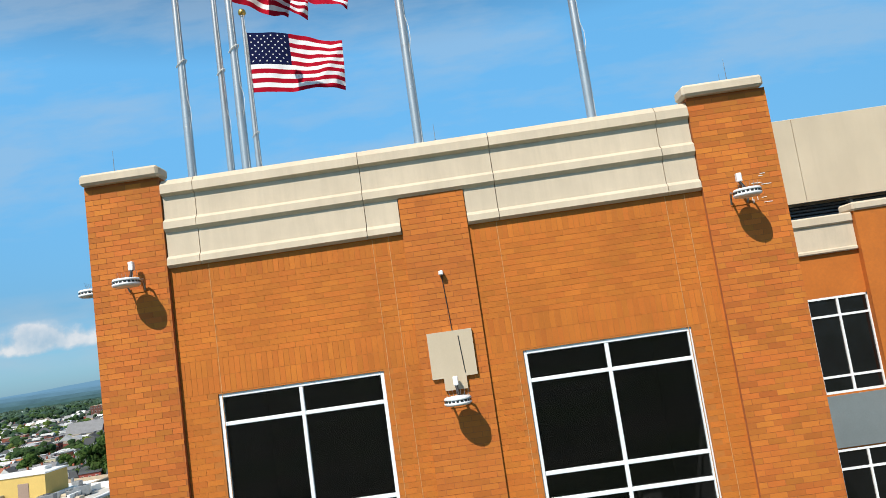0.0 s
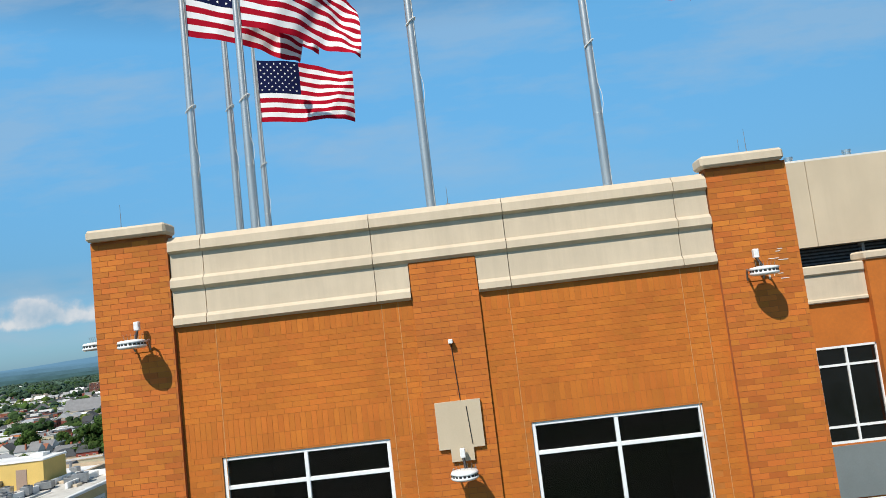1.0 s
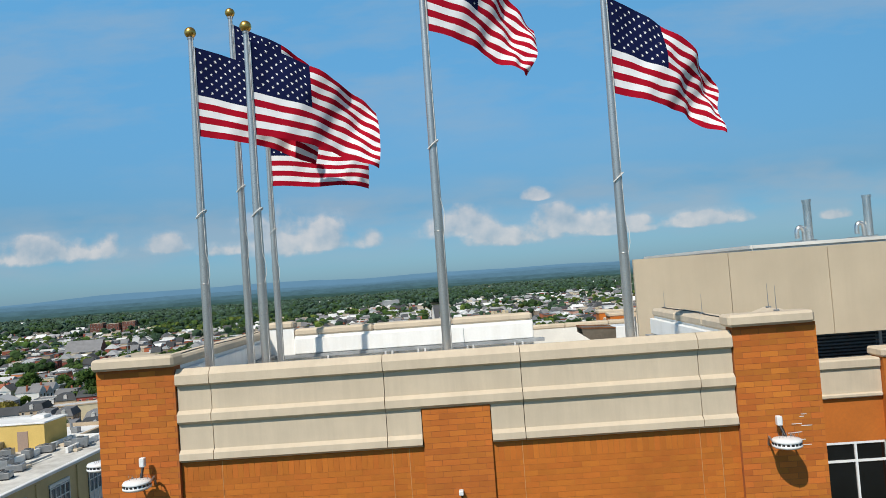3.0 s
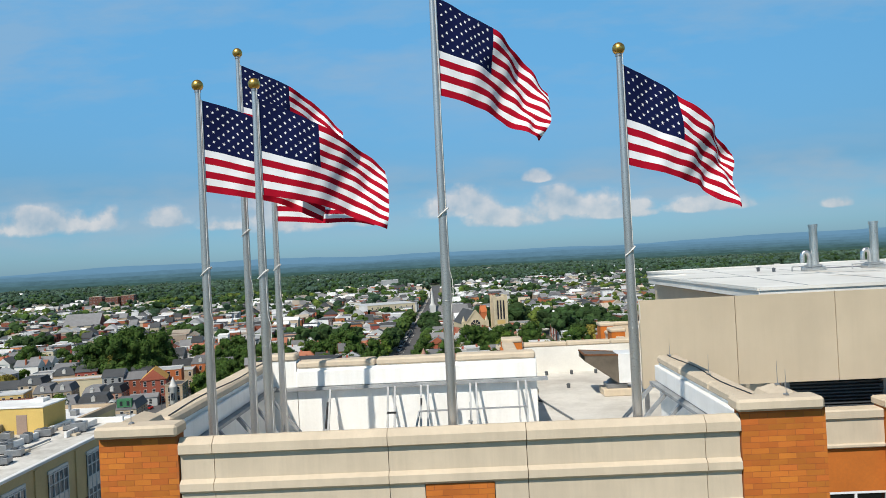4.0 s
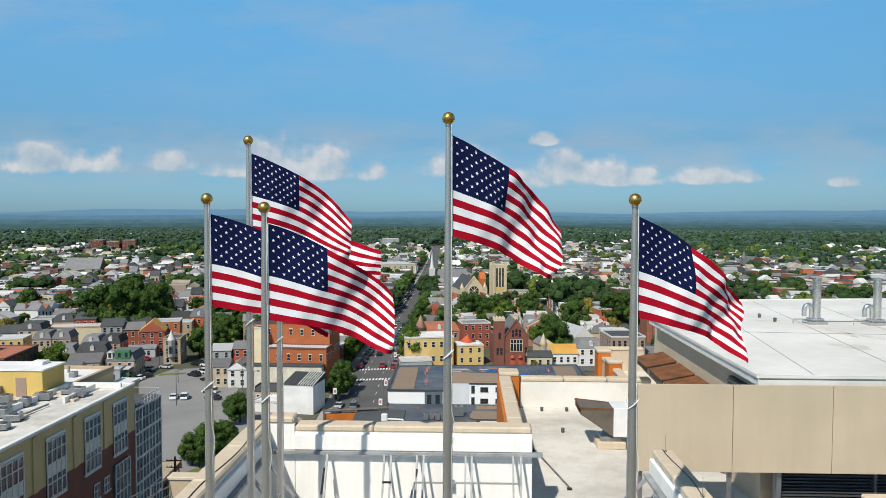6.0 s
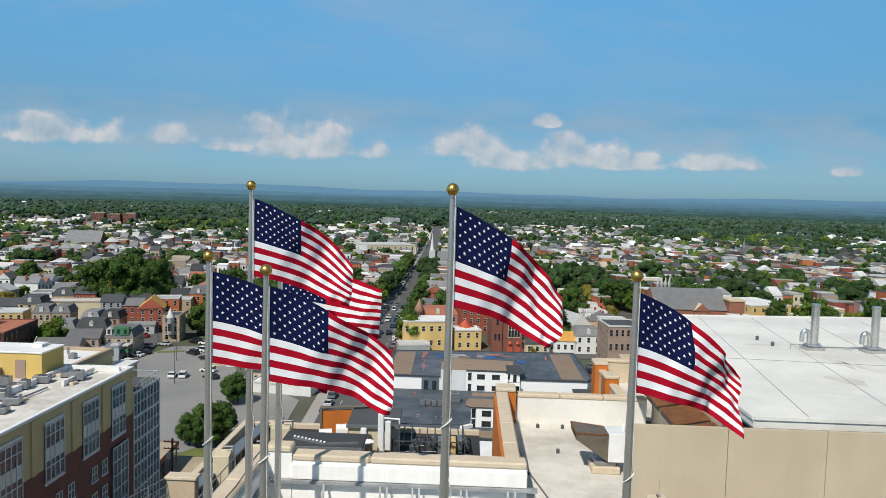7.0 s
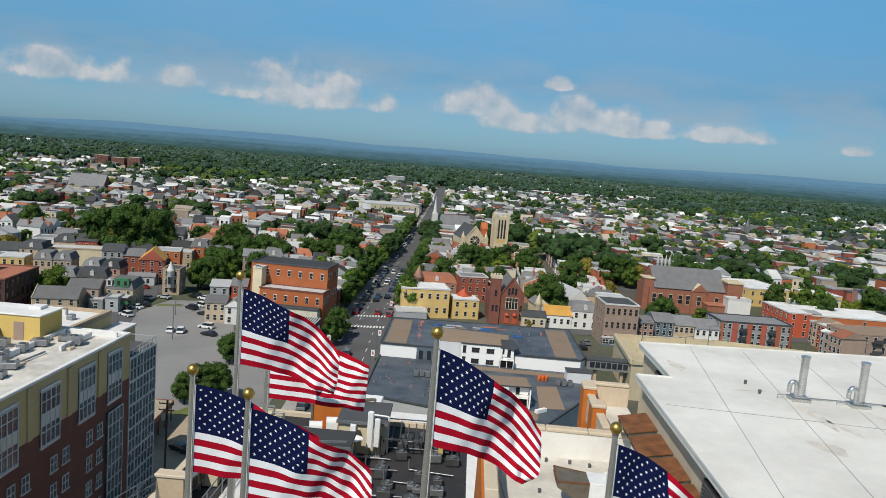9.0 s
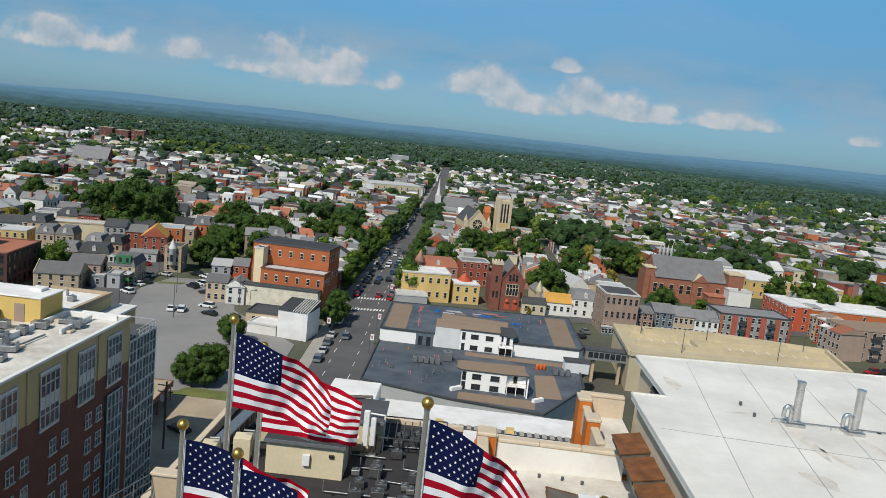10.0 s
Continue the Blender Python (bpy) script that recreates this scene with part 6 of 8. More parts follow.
    part("cone", cone_mesh[k % 3 == 0], None, t)
for k in range(26):
    x, y, z = mr_.uniform(-18, -3), mr_.uniform(134, 146), 5.16
    if k % 2:
        x, y, z = mr_.uniform(12.5, 22), mr_.uniform(164, 188), 8.41
    t = thing("roof_vent", "small grey roof vent with a cap", "vent", (x, y, z), group="roof vents")
    part("vent", vent_mesh, None, t)
for k in range(3):
    t = thing("red_barrel", "bright red-orange barrel on a flat roof", "barrel", (18.0 + 0.85 * k, 152.4 + 0.3 * k, 5.16), group="red barrels")
    part("drum", Shape().lathe((0, 0, 0), [(0.36, 0), (0.38, 0.05), (0.36, 0.3), (0.38, 0.35), (0.36, 0.7), (0.38, 1.15), (0.3, 1.2), (0, 1.2)], 12), ORANGE, t)
for x, y, w_, d_ in ((4, 183, 3.6, 1.6), (13, 178.5, 2.6, 1.6), (-8.5, 183, 1.6, 2.2)):
    t = thing("tarpaulin", "crumpled blue tarpaulin on a dark roof", "tarpaulin", (x, y, 8.41), mr_.uniform(-20, 20), group="tarpaulins")
    s_ = Shape()
    n_ = 8
    vs = [(w_ * i / n_, d_ * j / n_, 0.06 + 0.22 * abs(mr_.gauss(0, 0.6)) * (0 < i < n_) * (0 < j < n_)) for j in range(n_ + 1) for i in range(n_ + 1)]
    s_.add(vs, [(j * (n_ + 1) + i, j * (n_ + 1) + i + 1, (j + 1) * (n_ + 1) + i + 1, (j + 1) * (n_ + 1) + i) for j in range(n_) for i in range(n_)])
    s_.box(0, w_, 0, d_, 0, 0.05)
    part("sheet", s_, TARP, t)
t = thing("roof_shed", "pale flat-roofed shed on the market roof", "shed", (24.4, 152.8, 5.16), 2)
part("wall", Shape().box(0, 5.6, 0, 3.4, 0, 2.5), PALE_GREY, t)
part("roof", Shape().cbox(-0.15, 5.75, -0.15, 3.55, 2.5, 2.65, 0.03), ROOFS["dark"], t)
for k in range(9):
    x, y = mr_.uniform(-6, 12), mr_.uniform(182.5, 187)
    part("roof_scuff", Shape().prism([(x, y), (x + mr_.uniform(2, 5), y + mr_.uniform(-0.4, 0.3)), (x + mr_.uniform(2, 5), y + mr_.uniform(0.8, 1.6)), (x + mr_.uniform(-0.5, 0.8), y + mr_.uniform(0.7, 1.4))], 8.40, 8.415 + 0.002 * k), (ROOFS["rust"], ROOFS["brown"], ROOFS["silver"])[k % 3], market)
for x, y in ((-25.5, 226), (-36.2, 175.3), (-24.0, 185.5), (-23.0, 164.8)):
    t = thing("banner_post", "street post with a white and red banner", "banner", (x, y, 0.1), group="street banners")
    part("post", Shape().tube((0, 0, 0), (0, 0, 5.6), 0.07, n=8), M["louvre"], t)
    part("banner", Shape().box(0.1, 1.0, -0.02, 0.02, 3.6, 5.2), ROOFS["white"], t)
    part("red_field", Shape().box(0.3, 0.8, -0.03, 0.03, 4.0, 4.8), PINK, t)

# ---- parking deck ----
deckm = material("pale_concrete_deck", (0.52, 0.44, 0.29), 0.9, vary=0.08, scale=0.1, fine=2, stain=(0.36, 0.31, 0.23), stain_scale=0.08, stain_amount=0.6)
pk = thing("parking_deck", "pale concrete parking deck with worn bay lines", "parking deck")
poly = [(40.5, 160), (96, 166), (99, 186), (70, 190), (41.5, 187)]
part("deck", Shape().prism(poly, 0, 9.0), deckm, pk)
rim = Shape()
for a, b in zip(poly, poly[1:] + poly[:1]):
    rim.beam((*a, 9.45), (*b, 9.45), 0.9)
part("guard_wall", rim, deckm, pk)
for k in range(14):
    part("bay_line", Shape().box(46 + 3.4 * k, 46.2 + 3.4 * k, 172 + 0.35 * k, 177.5 + 0.35 * k, 9.02, 9.05), M["paint"], pk)
for y0_, x0_, x1_ in ((171.0, 44, 93), (178.6, 44, 96), (184.2, 46, 88)):
    part("deck_wall", Shape().box(x0_, x1_, y0_, y0_ + 0.35, 9.0, 10.15), deckm, pk)
# Flat dark sheet on the solid deck paints the ramp opening's shade.
part("ramp_slot", Shape().box(47, 88, 179.0, 181.4, 9.005, 9.03), ROOFS["dark"], pk, "dark strip painted as the shaded ramp opening")
part("ramp_wall", Shape().box(60, 60.4, 171.36, 178.5, 9.0, 10.2).box(60.41, 68, 175.5, 175.9, 9.0, 10.2), deckm, pk)


def street_lamp(x, y, z=0.0, h=8.0):
    t = thing("street_lamp", "dark steel lamp post with one arm", "street lamp", (x, y, z), group="street lamps")
    part("post", Shape().tube((0, 0, 0), (0, 0, h), 0.12, 0.07, 8), M["louvre"], t)
    part("arm", Shape().tube((0, 0, h), (1.4, 0, h + 0.25), 0.05, n=6), M["louvre"], t)
    part("head", Shape().cbox(1.2, 1.9, -0.15, 0.15, h + 0.15, h + 0.32, 0.03), M["louvre"], t)


for x, y in ((55, 168), (66, 184), (80, 171), (92, 184), (48, 183)):
    street_lamp(x, y, 9.0, 6.0)
for x, y in ((-88, 202), (-78, 176), (-95, 180), (-104, 226), (-66, 194)):
    street_lamp(x, y, 0.0, 9.5)
walkway = thing("footbridge", "enclosed footbridge between market and parking deck", "footbridge")
part("box", Shape().box(30.5, 41, 163, 166, 5.9, 8.3), ROOFS["grey"], walkway)
part("roof", Shape().box(30.3, 41.2, 162.8, 166.2, 8.3, 8.5), ROOFS["dark"], walkway)
for k in range(7):
    part("pane", Shape().box(31.2 + 1.35 * k, 32.3 + 1.35 * k, 162.93, 162.99, 6.5, 7.9), M["pane"], walkway)
for x in (32.5, 39):
    part("pillar", Shape().box(x, x + 0.7, 164, 165, 0, 5.9), WALLS["tan"], walkway)

# ---- landmarks of the town ----
W, R = WALLS, ROOFS
x, y, a, w = front(-62.8, 203.0, -43.0, 201.4)
b = building("corner_store_block", "large orange brick block with a dark roof and arched windows", x, y, a, w, 6.5, 10.6, W["orange"], R["silver"], 1, 6, 1, win=(0.85, 1.75), arch=True, cornice=W["brown"], z0=8.1, side_cols=3)
b = building("brick_warehouse", "tall orange brick rear block under a dark roof", x - 4.8, y + 6.75, a, w + 4.6, 12, 17.2, W["orange"], R["dark"], 3, 7, 1, win=(0.9, 1.7), arch=True, cornice=R["dark"], side_cols=4)
building("stair_tower", "cream rendered stair tower on a brick block", x - 3.0, y + 2.4, a, 2.8, 4, 16.2, W["cream"], R["dark"], 3, 0)
PALE = material("weathered_pale_render", (0.66, 0.61, 0.50), 0.9, vary=0.1, scale=0.4, fine=5, stain=(0.36, 0.32, 0.26), stain_scale=0.5, stain_amount=0.6)
x, y, a, w = front(-67.3, 198.1, -43.7, 197.7)
building("beige_hall", "long windowless beige hall wall with a dark edge", x, y, a, w, 3.3, 6.1, PALE, R["dark"], 1, 0, cornice=R["dark"])
building("beige_annex", "low tan annex with two small windows", x + 8.5, y - 20.5, a, 9, 9, 3.6, W["tan"], R["dark"], 1, 2, cornice=R["dark"])
x, y, a, w = front(-48.0, 170.0, -40.0, 168.9)
t = building("white_shed", "tall white boarded shed with a ribbed metal lean-to roof", x, y, a, w, 9, 7.4, R["white"], R["dark"], 1, 0, style="none")
part("roof", Shape().add([(-0.2, -0.2, 7.41), (w + 0.2, -0.2, 7.41), (w + 0.2, 9.2, 7.41), (-0.2, 9.2, 7.41), (-0.2, 9.2, 8.9), (w + 0.2, 9.2, 8.9)], [(0, 1, 5, 4), (0, 4, 3), (1, 2, 5), (2, 3, 4, 5), (0, 3, 2, 1)]), R["dark"], t)
for k in range(7):
    part("roof_rib", Shape().beam((w * 0.5 + k * 0.66, -0.2, 7.5), (w * 0.5 + k * 0.66, 9.2, 9.0), 0.24), TRIM, t)
building("white_low_shed", "low white shed with a flat roof", x - 8.2, y + 1.0, a, 8, 7, 2.6, W["white"], R["white"], 1, 0)
x, y, a, w = front(-77, 196, -68.5, 207)
building("grey_cottage", "small grey sided cottage with a pitched roof", -77.2, 197, 10, 6, 9, 6, W["tan"], R["grey"], 2, 3, 1, "x", rise=1.6, side_cols=3)
building("white_cottage", "small white fronted cottage", -71.0, 196.5, 8, 5.4, 9, 5.4, W["white"], R["grey"], 2, 2, 1, "y", rise=2.0, side_cols=3)
building("red_cottage", "small red painted house with a grey roof", -73.2, 208.5, 10, 4.6, 8, 9.2, W["vivid"], R["grey"], 3, 2, 1, "x", rise=2.0, side_cols=3)
building("pale_blue_cottage", "pale grey house with a pitched roof", -79.2, 206.5, 10, 5.6, 9, 9.0, W["grey"], R["silver"], 3, 2, 1, "x", rise=1.6, side_cols=3)
# houses beyond the lot
PALE_BLUE = material("pale_blue_cladding", (0.24, 0.36, 0.43), 0.6, vary=0.08, scale=0.4, fine=4)
# Dark purple-brown brick, with the shadow on the mill put into its colour.
MILL = material("shadow_dark_brick", (0.075, 0.038, 0.033), 0.9, vary=0.15, scale=0.5, fine=6)
GREEN = material("green_painted_trim", (0.04, 0.16, 0.07), 0.7, vary=0.15, fine=6)
building("gabled_brick_house", "red brick house with a pale-edged gable", -119, 244, 18, 8.6, 11, 8.4, W["red"], R["ochre"], 3, 3, 1, "y", rise=3.8, side_cols=3)
building("low_brick_porch", "low grey-roofed extension before a brick gable", -120.5, 238.5, 14, 9, 5, 3.2, W["grey"], R["grey"], 1, 2, 0, "x", rise=1.2)
building("long_brick_house", "long red brick house with a flat roof", -119, 257, 16, 9, 9, 10, W["orange"], R["silver"], 3, 3)
t = building("turret_house", "narrow cream stone house with a white bay turret", -103.8, 228.8, 9, 5.6, 9, 8.6, W["tan"], R["dark"], 3, 2, 1, side_cols=3, cornice=W["tan"])
part("turret", Shape().lathe((2.8, -0.5, 2.6), [(1.0, 0), (1.25, 0.3), (1.25, 5.6), (1.4, 5.8), (1.3, 6.0), (0.05, 9.2)], 8), TRIM, t, "white bay turret with a pointed cap")
for k in range(3):
    part("turret_window", Shape().box(2.2 + 0.45 * k, 2.5 + 0.45 * k, -1.82, -1.70, 4.0, 6.4), M["pane"], t)
building("slate_gable_house", "dark slate house with a steep roof", -101, 266, 20, 8, 11, 8, W["grey"], R["grey"], 2, 3, 1, "x", rise=4.0, side_cols=3)
t = building("dormer_house", "grey terraced house with green trim and dormers", -111.5, 204.5, 9, 8.5, 12, 5.8, W["tan"], R["grey"], 2, 3, 1, "mansard", side_cols=5)
part("green_dormer", Shape().box(3.0, 7.2, -0.1, 1.6, 6.6, 9.0), GREEN, t, "green boarded dormer")
part("white_dormer", Shape().box(0.6, 2.2, -0.05, 1.5, 6.6, 8.4).gable(0.6, 2.2, -0.05, 1.5, 8.4, 9.2, "y", 0.15), TRIM, t, "white arched dormer")
for px in (1.4, 4.2, 6.2):
    part("dormer_window", Shape().box(px - 0.4, px + 0.4, -0.16, -0.1, 7.0, 8.4), M["pane"], t)
part("porch_roof", Shape().box(3.2, 8.2, -4.2, -0.02, 4.0, 4.25), R["silver"], t)
for px in (3.4, 5.7, 8.0):
    part("porch_post", Shape().beam((px, -4.1, 0), (px, -4.1, 4.0), 0.18), W["brown"], t)
part("porch_deck", Shape().box(3.2, 8.2, -4.2, -0.02, 2.0, 2.2).box(3.2, 8.2, -4.2, -4.1, 2.2, 3.1), GREEN, t, "green painted rear porch")
t = building("slate_terrace", "dark slate-roofed terrace with a cream gable wall", -124.5, 188.5, 14, 12, 10, 4.8, W["tan"], R["grey"], 2, 4, 1, "x", rise=2.8, side_cols=3)
part("gable_wall", Shape().gable(-0.15, 0.0, 0, 10, 5.2, 8.0, "x", 0.0).box(-0.15, -0.01, 0, 10, 0, 5.2), W["cream"], t, "cream gable wall")
building("rear_terrace", "grey boarded rear terrace under a slate roof", -120.5, 199.5, 12, 9, 9, 6.2, W["taupe"], R["grey"], 2, 3, 1, "x", rise=2.2, side_cols=3)
for k in range(2):
    building("lean_to", "grey boarded lean-to shed with a silver roof", -112.5 + 4.4 * k, 197.5 + k, 12, 3.8, 6, 3.4 + 0.8 * k, W["grey"], R["silver"], 1, 1, 1, "flat", side_cols=2, cornice=W["grey"], group="lean-to sheds")
building("orange_terrace", "orange terraced house with a white dormer", -134.5, 217, 18, 6.2, 9, 5.4, W["orange"], R["grey"], 2, 2, 0, "mansard")
building("grey_terrace", "grey-tan terraced house with a white dormer", -128.5, 219, 18, 9.5, 9, 5.4, W["tan"], R["dark"], 2, 3, 1, "mansard", side_cols=3)
building("rust_terrace", "red brick terraced house with a white dormer", -136, 236, 9, 6.3, 9, 5.6, W["red"], R["grey"], 2, 2, 0, "mansard")
building("slate_dormer_terrace", "grey terraced house with a slate mansard", -129.6, 237, 9, 6.6, 9, 5.6, W["pink"], R["dark"], 2, 2, 1, "mansard", side_cols=3)
for k in range(2):
    building("manor_terrace", "tan stone terraced house with a slate mansard", -154 + 6.2 * k, 237 + 1.5 * k, 14, 6.1, 10, 6.6, W["tan"], R["grey"], 2, 3, 1 if k else 0, "mansard", side_cols=3, group="manor terraces")
building("yellow_bay_house", "yellow corner house with white bays", -166, 233, 14, 10, 9, 7, W["yellow"], R["silver"], 2, 4, 1, "flat", side_cols=3)
building("long_cream_hall", "long cream hall with a plain wall", -164, 262, 16, 23, 9, 6.6, W["cream"], R["silver"], 1, 0, cornice=W["tan"])
t = building("mill_building", "dark brick mill with a pale blue roof house", -164.5, 177.5, 9, 36, 22, 10.4, MILL, R["rust"], 3, 11, 1, win=(1.3, 2.2), cornice=W["brown"], side_cols=7, trim=MILL)
part("roof_house", Shape().box(6, 26.5, 4, 16, 10.6, 14.6), PALE_BLUE, t, "pale blue-grey clad roof house")
solid("road_lot_side", ribbon([(-96, 176), (-101, 192), (-105.5, 205), (-108, 220), (-110, 238), (-112, 262)], 8.5, 0.09), M["asphalt"], "dark asphalt side street beside the lot", "road", kind="structure")
# right of the main street
x, y, a, w = front(-21.8, 227.5, -5.8, 231)
t = building("yellow_house", "yellow stucco house with white cornice", x, y, a, w, 12, 9.6, W["yellow"], R["white"], 2, 6, 0, win=(0.9, 1.7), west=True, side_cols=3, arch=True)
building("yellow_annex", "small yellow annex with a pale roof", x + w + 1.0, y + 4, a, 9, 8, 6.5, W["yellow"], R["white"], 2, 3)
t = building("silver_porch", "low shop porch with a silver roof", x - 0.5, y - 8, a, 10, 7, 3.4, W["grey"], R["silver"], 1, 0)
t = thing("red_cupola", "small red hipped cupola roof", "cupola", (-1, 240, 6.4))
part("roof", Shape().lathe((0, 0, 0), [(3.0, 0), (3.0, 0.2), (0.1, 3.0)], 4), W["vivid"], t)
part("base", Shape().box(-2, 2, -2, 2, -6.4, 0.05), W["cream"], t)
x, y, a, w = front(-18, 243, -4, 246.5)
t = building("rose_house", "rose painted house with a round corner turret", x, y, a, w, 10, 9.5, W["pink"], R["rust"], 3, 5, 0, "mansard", west=True, side_cols=3)
part("turret", Shape().lathe((0.5, 0.5, 0), [(1.6, 0), (1.6, 11), (1.9, 11.2), (0.05, 15.5)], 12), [W["pink"]], t)
building("red_row_house", "red brick house with a white cornice", -3, 262, 13, 11, 9, 9.5, W["red"], R["grey"], 3, 4)
# red-brown brick chapel
t = thing("brick_chapel", "red-brown brick chapel with a gabled front and red doors", "church", (8.2, 229.5, 0), 5)
t.scale = (0.88, 0.9, 1.03)
rb = material("chapel_brick", (0.20, 0.075, 0.052), 0.9, vary=0.12, scale=0.5, fine=6)
part("wall", Shape().box(0, 12.6, 0, 18, 0, 9.6), rb, t)
part("tower", Shape().box(-0.4, 3.4, -0.6, 3.6, 0, 15.0), rb, t)
crown_ = Shape().box(-0.6, 3.6, -0.8, 3.8, 15.0, 15.4)
for k in range(4):
    crown_.box(-0.6 + 1.15 * k, 0.1 + 1.15 * k, -0.8, -0.2, 15.4, 16.2).box(-0.6 + 1.15 * k, 0.1 + 1.15 * k, 3.2, 3.8, 15.4, 16.2)
part("parapet", crown_, M["stone"], t)
part("roof", Shape().gable(3.4, 12.6, 0.5, 18, 9.6, 15.0, "y", 0.15, 0, 1), [R["grey"], rb], t)
part("gable_coping", Shape().beam((3.2, -0.1, 9.7), (8.0, -0.1, 15.5), 0.4).beam((12.8, -0.1, 9.7), (8.0, -0.1, 15.5), 0.4), rb, t)
part("gable_wall", Shape().gable(3.4, 12.6, 0.0, 0.5, 9.6, 15.1, "y", 0.0), rb, t)
part("spire", Shape().lathe((10.5, 6.0, 11.5), [(1.4, 0), (1.3, 0.3), (0.05, 4.0)], 4), R["silver"], t)
big = Shape()
big_pane = Shape().box(-2.3, 2.3, -0.06, 0.0, -1.9, 1.9)
for k in range(5):
    big.box(-2.3 + 1.15 * k - 0.08, -2.3 + 1.15 * k + 0.08, -0.14, -0.06, -1.9, 1.9, 0)
for z in (-1.9, 0.6, 1.9):
    big.box(-2.4, 2.4, -0.13, -0.06, z - 0.08, z + 0.08, 0)
ob = part("great_window", big, [STONE], t)
ob.location = (8.0, -0.01, 7.0)
part("pane", big_pane, M["pane"], ob)
wm = window_mesh(0.9, 2.2, False, rb)
for px, pz in ((0.8, 5.2), (2.2, 5.2), (11.6, 5.4), (1.5, 10.2), (6.7, 10.9), (8.0, 11.2), (9.3, 10.9), (11.6, 2.6)):
    ob = window_part(t, wm)
    ob.location = (px, -0.61 if px < 4 else -0.01, pz)
for px in (5.6, 8.6):
    part("door", Shape().box(px, px + 1.8, -0.12, 0, 0.3, 3.0).lathe((px + 0.9, -0.06, 3.0), [(0.9, 0), (0.7, 0.6), (0.1, 0.95)], 10), W["vivid"], t, "bright red arched door")
t = building("little_turret_house", "cream narrow house with a pointed cap", 24.0, 238, 14, 5, 8, 6, W["cream"], R["grey"], 2, 2, 0, "y", rise=2)
part("turret", Shape().lathe((1.2, 0.4, 0), [(1.3, 0), (1.3, 6.2), (1.5, 6.4), (0.05, 10)], 8), [W["cream"]], t)
building("ochre_roof_house", "small house with an orange sheathed roof", 27, 231, 4, 9, 9, 4.4, W["white"], R["ochre"], 1, 4, 0, "x", rise=2.6)
building("white_row_house", "white row house with a grey mansard", 36, 232, 4, 9, 9, 6.2, W["white"], R["grey"], 2, 3, 1, "mansard", side_cols=3)
building("dark_low_house", "low shop with a dark sloped roof", 19, 228, 4, 8, 7, 3.8, W["cream"], R["dark"], 1, 3, 0, "x", rise=1.6)
building("white_gable_house", "white gabled house with a silver roof", 36.5, 246, 20, 8, 16, 7, W["white"], R["silver"], 2, 2, 1, "y", rise=4, side_cols=4)
# taupe corner block and its neighbours
x, y, a, w = front(43.2, 212.9, 53.9, 213.8)
building("taupe_corner_block", "taupe brick corner block with a white cornice", x, y, a, w, 13, 13.0, W["taupe"], R["dark"], 3, 6, 0, win=(0.8, 1.9), west=True, side_cols=5, trim=W["taupe"])
building("taupe_shopfront", "dark shop front under a brick block", x - 0.05, y - 0.5, a, w, 0.6, 2.6, W["blue"], R["dark"], 1, 5, win=(1.8, 1.4))
building("ochre_top_house", "ochre sheathed roof house on a flat roof", x + 3, y + 26, a, 9, 8, 10.5, W["yellow"], R["silver"], 3, 0)
xx, yy = x + (w + 0.5) * math.cos(radians(a)), y + (w + 0.5) * math.sin(radians(a))
building("pink_row_house", "pale rose row house", xx + 0.3, yy + 3.2, a, 5.2, 11, 7.4, W["pink"], R["grey"], 3, 3, 0, "x", rise=1.4)
xx, yy = 61.6, 222.6
building("navy_row_house", "navy sided row house with white windows", xx, yy, 3, 6.2, 11, 7.0, W["blue"], R["grey"], 3, 3, 0, "x", rise=2.2, west=True, side_cols=3)
building("stone_row_house", "grey stone row house with a slate roof", xx + 6.3, yy + 0.4, 3, 6.6, 11, 6.4, W["tan"], R["grey"], 2, 4, 0, "x", rise=2.4)
building("white_bay_house", "white row house with bay balconies", xx + 13.2, yy + 0.8, 3, 8, 11, 5.8, W["white"], R["grey"], 2, 4, 0, "x", rise=2.4)
# apartment house with balconies
x, y, a, w = front(83.6, 225.6, 107.4, 227.2)
t = building("balcony_apartments", "grey and brick apartment house with balconies", x, y, a, w, 13, 8.3, W["grey"], R["grey"], 3, 12, 0, win=(1.0, 1.6), cornice=R["dark"], west=True, side_cols=4)
for k in range(6):
    part("brick_pilaster", Shape().box(k * w / 5 - 0.9 if k else 0, k * w / 5 + 0.9 if k < 5 else w, -0.22, -0.02, 0, 8.3), W["red"], t)
for k in (1, 3):
    for f in range(3):
        part("balcony", Shape().box(k * w / 5 + 1.2, (k + 1) * w / 5 - 1.2, -1.4, -0.23, 0.4 + f * 2.77, 0.55 + f * 2.77).box(k * w / 5 + 1.2, (k + 1) * w / 5 - 1.2, -1.4, -1.3, 0.55 + f * 2.77, 1.4 + f * 2.77), R["dark"], t)
# brick church with a wide slate roof
x, y, a, w = front(69.5, 277.5, 106.0, 279.0)
church_brick = material("church_brick", (0.27, 0.110, 0.068), 0.9, vary=0.12, scale=0.5, fine=6)
t = thing("brick_church", "red-orange brick church with a wide slate roof", "church", (x, y, 0), a)
part("wall", Shape().box(3, w, 0, 19, 0, 9.6), church_brick, t)
part("roof", Shape().gable(5, w - 3.5, 0, 19, 9.6, 17.2, "x", 0.4, 0, 1), [R["grey"], church_brick], t)
part("west_tower", Shape().box(1, 5, 2, 8, 0, 12.5), church_brick, t)
part("west_tower_cap", Shape().cbox(0.8, 5.2, 1.7, 8.3, 12.5, 13.1, 0.1), STONE, t)
